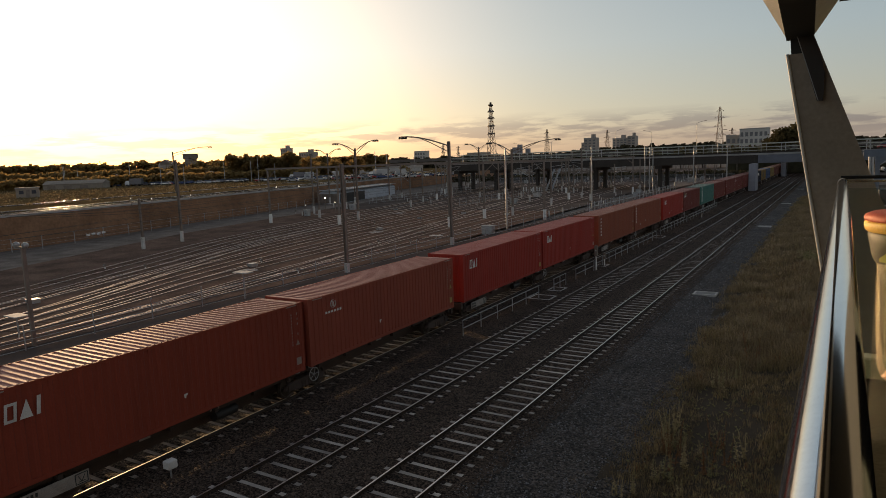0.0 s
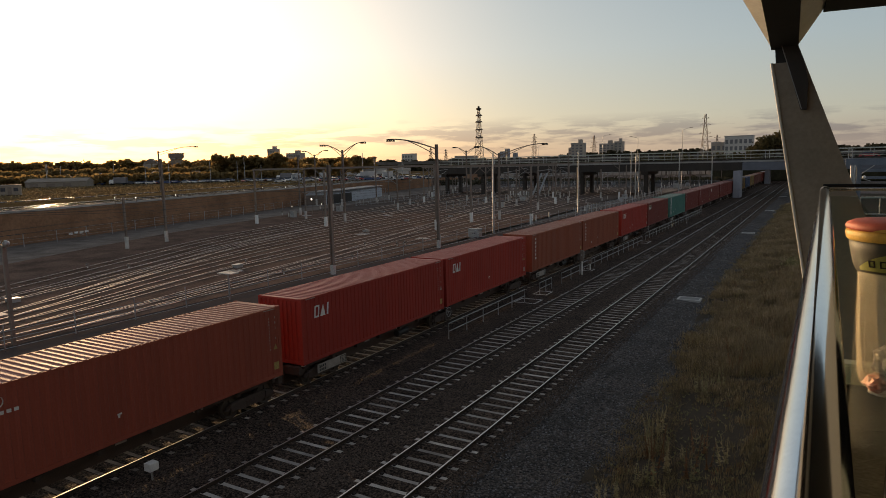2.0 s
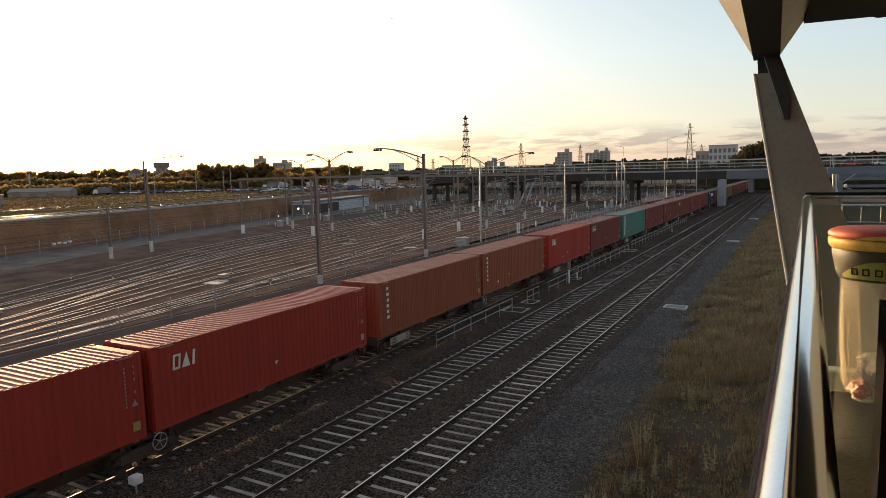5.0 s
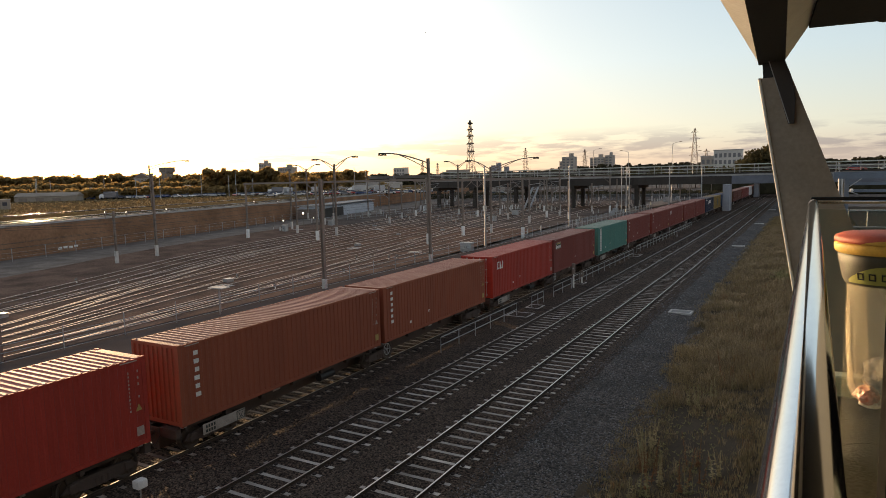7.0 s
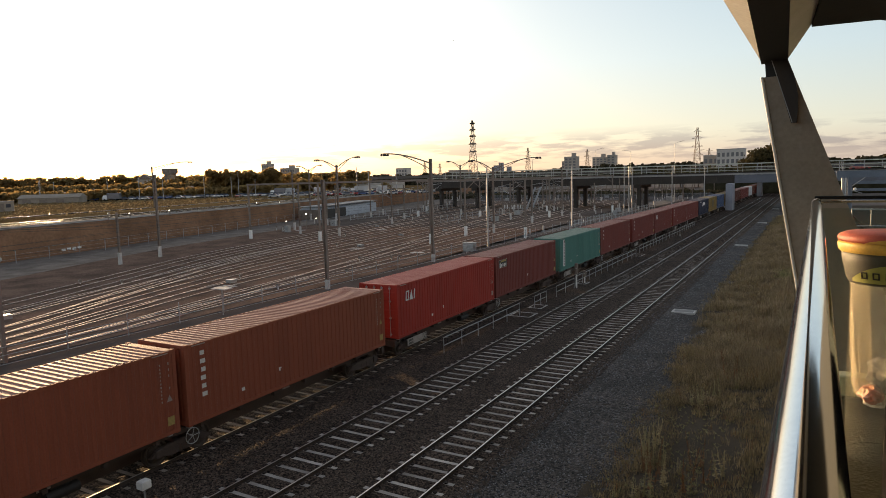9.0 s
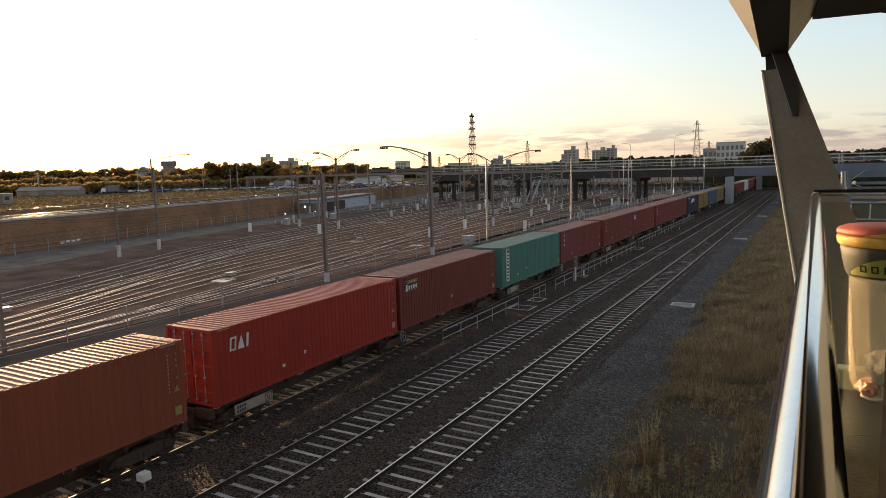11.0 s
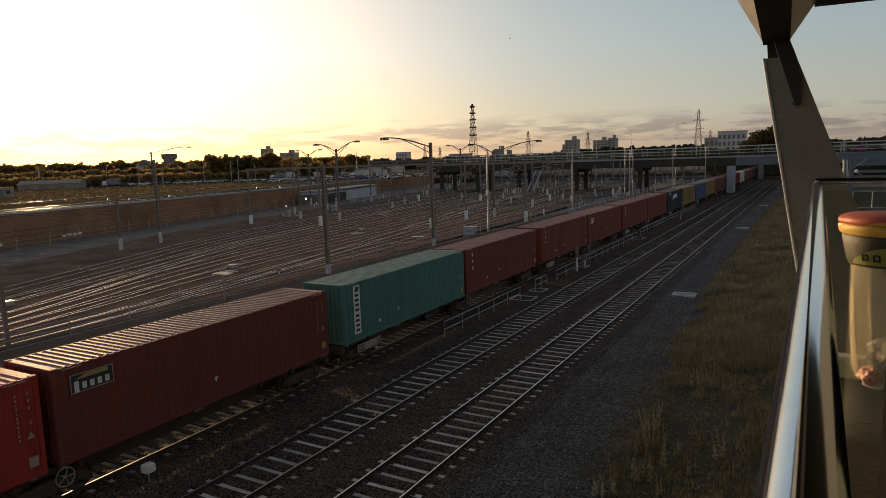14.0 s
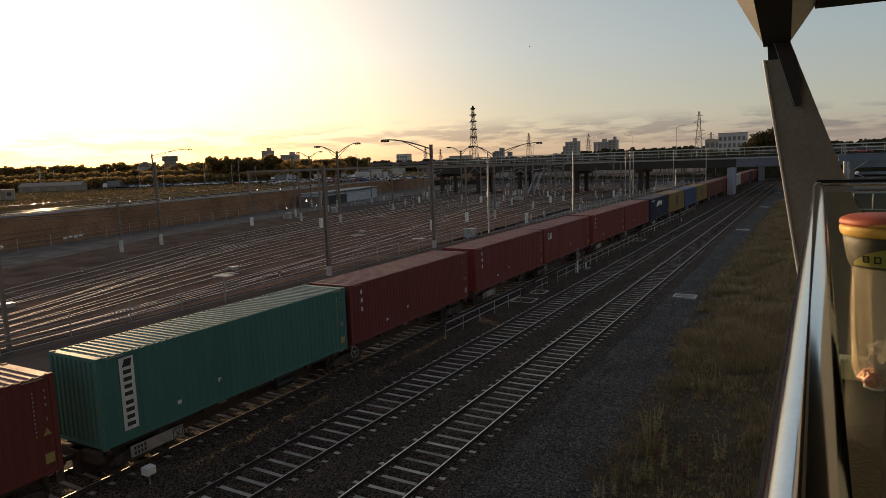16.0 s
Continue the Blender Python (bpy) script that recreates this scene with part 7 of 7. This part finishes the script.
def upper_line():
    """The elevated line on the embankment: a parapet rail, two tracks and its fence."""
    t = thing("upper_line", "raised railway line with pale rails on the embankment", "track", kind="structure")
    path = [(x - 6, y) for x, y in EDGE[:11]]
    for off in (0, 1.6, 6, 7.6, 26, 27.6):
        mb, head = MB(), MB()
        rail_part(mb, head, [(x - off, y, 4.25) for x, y in path])
        r = part("rail", mb, M["rail"], t)
        part("rail_head", head, M["railtop"], r)
    mb = MB()
    for (xa, ya), (xb, yb) in zip(EDGE[:10], EDGE[1:11]):
        mb.beam((xa - 0.7, ya, 4.25), (xb - 0.7, yb, 4.25), 0.35, 0.35)
    part("coping", mb, M["concrete"], t, "pale coping along the embankment")
    # fence at the foot
    f = thing("foot_fence", "thin wire fence along the foot of the embankment", "fence", kind="structure")
    posts = []
    for (xa, ya), (xb, yb) in zip(EDGE[:9], EDGE[1:10]):
        n = int(math.hypot(xb - xa, yb - ya) / 4)
        posts += [(xa + 3 + (xb - xa) * k / n, ya + (yb - ya) * k / n) for k in range(n)]
    for x, y in posts:
        part("post", MB().box(-0.04, 0.04, -0.04, 0.04, 0, 1.8), M["galv"], f, m=pose(x, y, GROUND))
    for z in (0.6, 1.2, 1.75):
        mb = MB()
        for (xa, ya), (xb, yb) in zip(posts, posts[1:]):
            mb.tube((xa, ya, GROUND + z), (xb, yb, GROUND + z), 0.015, n=3, caps=False)
        part("wire", mb, M["galv"], f)


upper_line()


# ---- small trackside things between the yard and the bridge ----
def trackside():
    r = random.Random(91)

    def free(x, y):
        return all(abs(x - yard_x(row, y)) > 2.0 for row in YARD)

    def spot():
        while True:
            x, y = r.uniform(-108, -39), r.uniform(88, 262)
            if free(x, y) and x > -95 - 0.25 * (y - 88):
                return x, y
    first = thing("marker_post", "short white marker post beside the yard tracks", "post", pose(*spot(), GROUND), group="marker posts")
    part("post", MB().box(-0.09, 0.09, -0.09, 0.09, 0, 1.1, 0.02), M["footwhite"], first)
    part("cap", MB().box(-0.11, 0.11, -0.11, 0.11, 1.1, 1.16, 0.02), M["mast"], first)
    for k in range(55):
        copy_thing(first, pose(*spot(), GROUND, 0, 0, r.uniform(0, 90)))
    for k in range(14):
        x, y = spot()
        equipment_cabinet(x, y, r.uniform(0.9, 1.7), r.uniform(0.8, 1.8))
    for k in range(20):
        dwarf_signal(*spot(), r.uniform(0.8, 1.5))
    for k in range(16):
        x, y = spot()
        mast(x, y, r.uniform(7.5, 9.5), bracket=r.choice((-1, 1)))
    # wire fences between the tracks
    for x0, ya, yb in ((-36.5, 108, 178), (-69.0, 120, 178), (-97.0, 125, 178)):
        f = thing("wire_fence", "grey post and rail fence between the yard tracks", "fence", group="yard fences")
        n = int((yb - ya) / 3)
        for k in range(n + 1):
            part("post", MB().box(-0.05, 0.05, -0.05, 0.05, 0, 1.9), M["galv"], f, m=pose(x0, ya + 3 * k, GROUND))
        for z in (0.5, 1.1, 1.75):
            part("rail", MB().tube((x0, ya, GROUND + z), (x0, ya + 3 * n, GROUND + z), 0.03, n=4), M["galv"], f)


trackside()


M["palisade"] = mat("dull_palisade_steel", (0.16, 0.17, 0.19), 0.7, metal=0.2, var=0.3, scale=1, fine=12)


def point_machine(x, y, yaw):
    """A low point motor box beside a switch, with a lid and a drive rod."""
    t = thing("point_machine", "low grey point machine box beside the yard rails", "machine", pose(x, y, -0.06, 0, 0, yaw), group="point machines")
    part("body", MB().box(-0.40, 0.40, -0.2, 0.2, 0, 0.24, 0.03), M["galv"], t)
    part("lid", MB().box(-0.42, 0.18, -0.22, 0.22, 0.24, 0.29, 0.02), M["concrete"], t)
    part("rod", MB().tube((0.45, 0, 0.12), (1.3, 0, 0.10), 0.025, n=6), M["rail"], t)


mr = random.Random(77)
for k in range(14):
    y = 85 + 85 * mr.random()
    row = mr.choice(YARD)
    point_machine(yard_x(row, y) + 1.75, y, 180 + mr.uniform(4, 14))


def palisade(xa, xb, y, h):
    f = thing("palisade_fence", "blue-grey steel palisade fence beyond the bridge", "fence", group="palisade fences")
    m = MB()
    for k in range(int((xb - xa) / 0.32)):
        m.box(xa + 0.32 * k, xa + 0.32 * k + 0.13, y, y + 0.03, GROUND, GROUND + h * (0.97 + 0.03 * (k % 2)))
    tagged(part("infill", m, M["palisade"], f), kind="stuff")
    for z in (0.4, h - 0.4):
        part("rail", MB().box(xa, xb, y + 0.03, y + 0.08, GROUND + z, GROUND + z + 0.08), M["galv"], f)
    for k in range(int((xb - xa) / 3) + 1):
        part("post", MB().box(xa + 3 * k, xa + 3 * k + 0.1, y + 0.08, y + 0.18, GROUND, GROUND + h), M["galv"], f)


palisade(-118, -30, 238, 2.6)
palisade(-50, -42.5, 193, 3.6)
# bushes added only to darken the background under the bridge
hedge = MB()
hr = random.Random(64)
for k in range(5200):
    x, y = hr.uniform(-190, -27), hr.gauss(272, 4)
    o = Vector((x, y, GROUND + 3.0 * hr.random() ** 0.8 * (0.8 + 0.35 * noise.noise(Vector((x * 0.12, 0, 3))))))
    n = Vector((hr.gauss(0, 1), hr.gauss(0, 1), hr.gauss(0, 1))).normalized()
    a = n.orthogonal().normalized() * hr.uniform(0.4, 0.9)
    b = n.cross(a) * hr.uniform(0.5, 1)
    hedge.add([o - a, o - b, o + a, o + b], [(0, 1, 2, 3)])
thing("hedge", "dark bushes added to darken the background under the bridge", "bushes", kind="stuff", mb=hedge, material=M["thicket"])


# ---- beyond the glass, on the platform side ----
plates = thing("wall_plates", "row of small pale plates fixed to the embankment foot", "plates", pose(-93.9, 53.9, GROUND, 0, 0, 14))
for k in range(4):
    part("plate", MB().box(-0.04, 0.04, -0.32, 0.32, 0.85 + 0.06 * (k % 2), 1.15 + 0.06 * (k % 2)), M["white"], plates, m=pose(0, 0.95 * k, 0))
    part("post", MB().box(-0.05, -0.03, -0.03, 0.03, 0, 0.9), M["mast"], plates, m=pose(0, 0.95 * k, 0))


def stair_legs():
    t = thing("stair_frame", "pale blue-grey raking steel legs of a stair beneath the bridge", "stair", kind="structure")
    for dx in (0, 1.7):
        part("leg", MB().beam((-73.5 + dx, 178.6, GROUND), (-70.6 + dx, 178.6, 6.2), 0.5, 0.4), M["shedwall"], t)
    for k in range(9):
        part("tread", MB().beam((-73.2 + 0.3 * k, 178.5, 0.3 + 0.65 * k), (-71.5 + 0.3 * k, 178.5, 0.3 + 0.65 * k), 0.3, 0.06), M["galv"], t)
    w = thing("painted_wall", "low dark wall with pale paint strokes near the bridge", "wall", pose(-76.5, 176, GROUND))
    part("wall", MB().box(-3.4, 3.4, -0.12, 0.12, 0, 1.9, 0.02), M["mast"], w)
    for k, (x0, a) in enumerate(((-2.7, 0), (-1.9, 0), (-0.7, 0), (-0.1, 25), (0.5, 0), (1.5, 0), (2.3, 12))):
        part("paint_stroke", MB().box(-0.13, 0.13, -0.012, 0.0, -0.65, 0.65), M["white"], w, m=pose(x0, -0.122, 0.95, 0, a, 0))


stair_legs()


def far_platform():
    structure("platform", MB().box(6.0, 16.0, 20, 150, GROUND, 1.2, 0.05), M["deck"], "grey station platform beyond the footbridge", "platform")
    t = thing("platform_frame", "grey steel frame and pipes of the station beyond the glass", "frame", kind="structure")
    M["slate"] = mat("slate_blue_steel", (0.13, 0.16, 0.20), 0.6, var=0.3, scale=1, fine=12)
    for x in (2.35, 5.6, 9.0):
        part("post", MB().box(x - 0.16, x + 0.16, 58, 58.3, 0.3, 9.12), M["slate"], t)
    part("beam", MB().box(1.45, 12, 57.95, 58.35, 8.62, 9.14), M["slate"], t)
    for z, s in ((8.25, 0.12), (7.7, 0.10), (6.9, 0.16)):
        part("crossbar", MB().box(2.5, 12, 58.1, 58.25, z - s, z + s), M["slate"], t)
    part("brace", MB().beam((2.5, 58.1, 8.0), (3.3, 58.1, 8.62), 0.06, 0.06), M["galv"], t)
    for x in (1.85, 2.02):
        part("pipe", MB().tube((x + 0.25, 57.7, 0.4), (x, 57.7, 8.62), 0.085, n=10), M["galv"], t)
    for x in (1.62, 1.85):
        part("stanchion", MB().box(x - 0.03, x + 0.03, 57.95, 58.05, 9.14, 9.85), M["galv"], t)
    part("globe", MB().lathe([(0.001, 0.13), (0.09, 0.09), (0.13, 0), (0.09, -0.09), (0.001, -0.13)], 12), M["white"], t, "white round lamp globe", pose(2.66, 57.6, 7.76))
    part("bracket", MB().beam((2.45, 57.7, 7.7), (3.1, 57.7, 7.45), 0.05, 0.05), M["galv"], t)
    for z in (6.35, 7.2):
        part("wire_rail", MB().tube((1.75, 40.0, z), (8.0, 40.0, z), 0.035, n=6), M["galv"], t)
    for k in range(8):
        part("wire_post", MB().tube((1.75 + 0.85 * k, 40.0, 1.0 if k % 4 == 0 else 6.35), (1.75 + 0.85 * k, 40.0, 7.2), 0.025, n=6), M["galv"], t)


far_platform()
car(9.5, 187.5, 8.76, 90, 3)
car(16.5, 187.5, 8.76, 90, 1)


# ---- a bird high over the yard ----
def bird():
    b = thing("bird", "small dark bird gliding high over the yard", "bird")
    part("body", MB().loft([[(r * math.cos(a), y, r * 0.8 * math.sin(a)) for a in [k * math.pi / 3 for k in range(6)]] for y, r in ((-0.22, 0.01), (-0.08, 0.06), (0.08, 0.06), (0.2, 0.025), (0.3, 0.012))]), M["dark"], b)
    for s in (-1, 1):
        part("wing", MB().loft([[(s * x, y0, z), (s * x, y1, z), (s * x, y1, z + 0.015), (s * x, y0, z + 0.015)] for x, y0, y1, z in ((0.03, -0.08, 0.1, 0.02), (0.26, -0.06, 0.1, 0.09), (0.48, -0.1, -0.02, 0.05))]), M["dark"], b)
    return b


BIRD = bird()


# ---- what moves ----
# seconds and metres that the train has rolled towards the camera
ROLL = [(0.0, 0.0), (1.0, 6.53), (2.0, 12.96), (3.5, 22.60), (5.0, 32.12), (7.0, 44.70), (9.0, 57.12), (11.5, 72.42), (14.0, 87.76), (16.0, 99.88)]


def rolled(t):
    """Distance rolled at t, on a smooth curve through ROLL."""
    ts, ds = [r[0] for r in ROLL], [r[1] for r in ROLL]
    k = max(i for i in range(len(ts) - 1) if ts[i] <= t + 1e-9)

    def slope(i):
        a, b = max(0, i - 1), min(len(ts) - 1, i + 1)
        return (ds[b] - ds[a]) / (ts[b] - ts[a])
    h = ts[k + 1] - ts[k]
    u = (t - ts[k]) / h
    return ((2 * u ** 3 - 3 * u ** 2 + 1) * ds[k] + (u ** 3 - 2 * u ** 2 + u) * h * slope(k)
            + (-2 * u ** 3 + 3 * u ** 2) * ds[k + 1] + (u ** 3 - u ** 2) * h * slope(k + 1))


def motions():
    steps = [0.5 * k for k in range(33)]
    for ob, y, z in MOVERS:
        rows = []
        for t in steps:
            at = y - rolled(t)
            yaw = track_yaw(at + 6.0)
            mid = at + 6.0
            rows.append((t, pose(track_x("train", mid) + 6.0 * math.sin(radians(yaw)), at, z, 0, 0, yaw)))
        walk(ob, rows)
    glide = [(0.0, -99.0, 119.6, 51.0), (3.5, -89.2, 127.4, 47.0), (7.0, -79.6, 134.6, 43.2), (9.0, -74.6, 137.9, 41.4), (12.5, -66.3, 142.6, 38.6), (14.5, -62.0, 144.9, 37.1), (16.0, -59.1, 146.3, 36.0)]
    walk(BIRD, [(t, pose(x, y, z, -8, 0, -58)) for t, x, y, z in glide])
    fine = [0.1 * k for k in range(161)]
    turns = [(t, math.degrees(rolled(t) / 0.457)) for t in fine]
    for ob, dy in SPINNERS:
        walk(ob, [(t, pose(0, dy, 0.457) @ Matrix.Rotation(radians(a), 4, "X")) for t, a in turns])


motions()
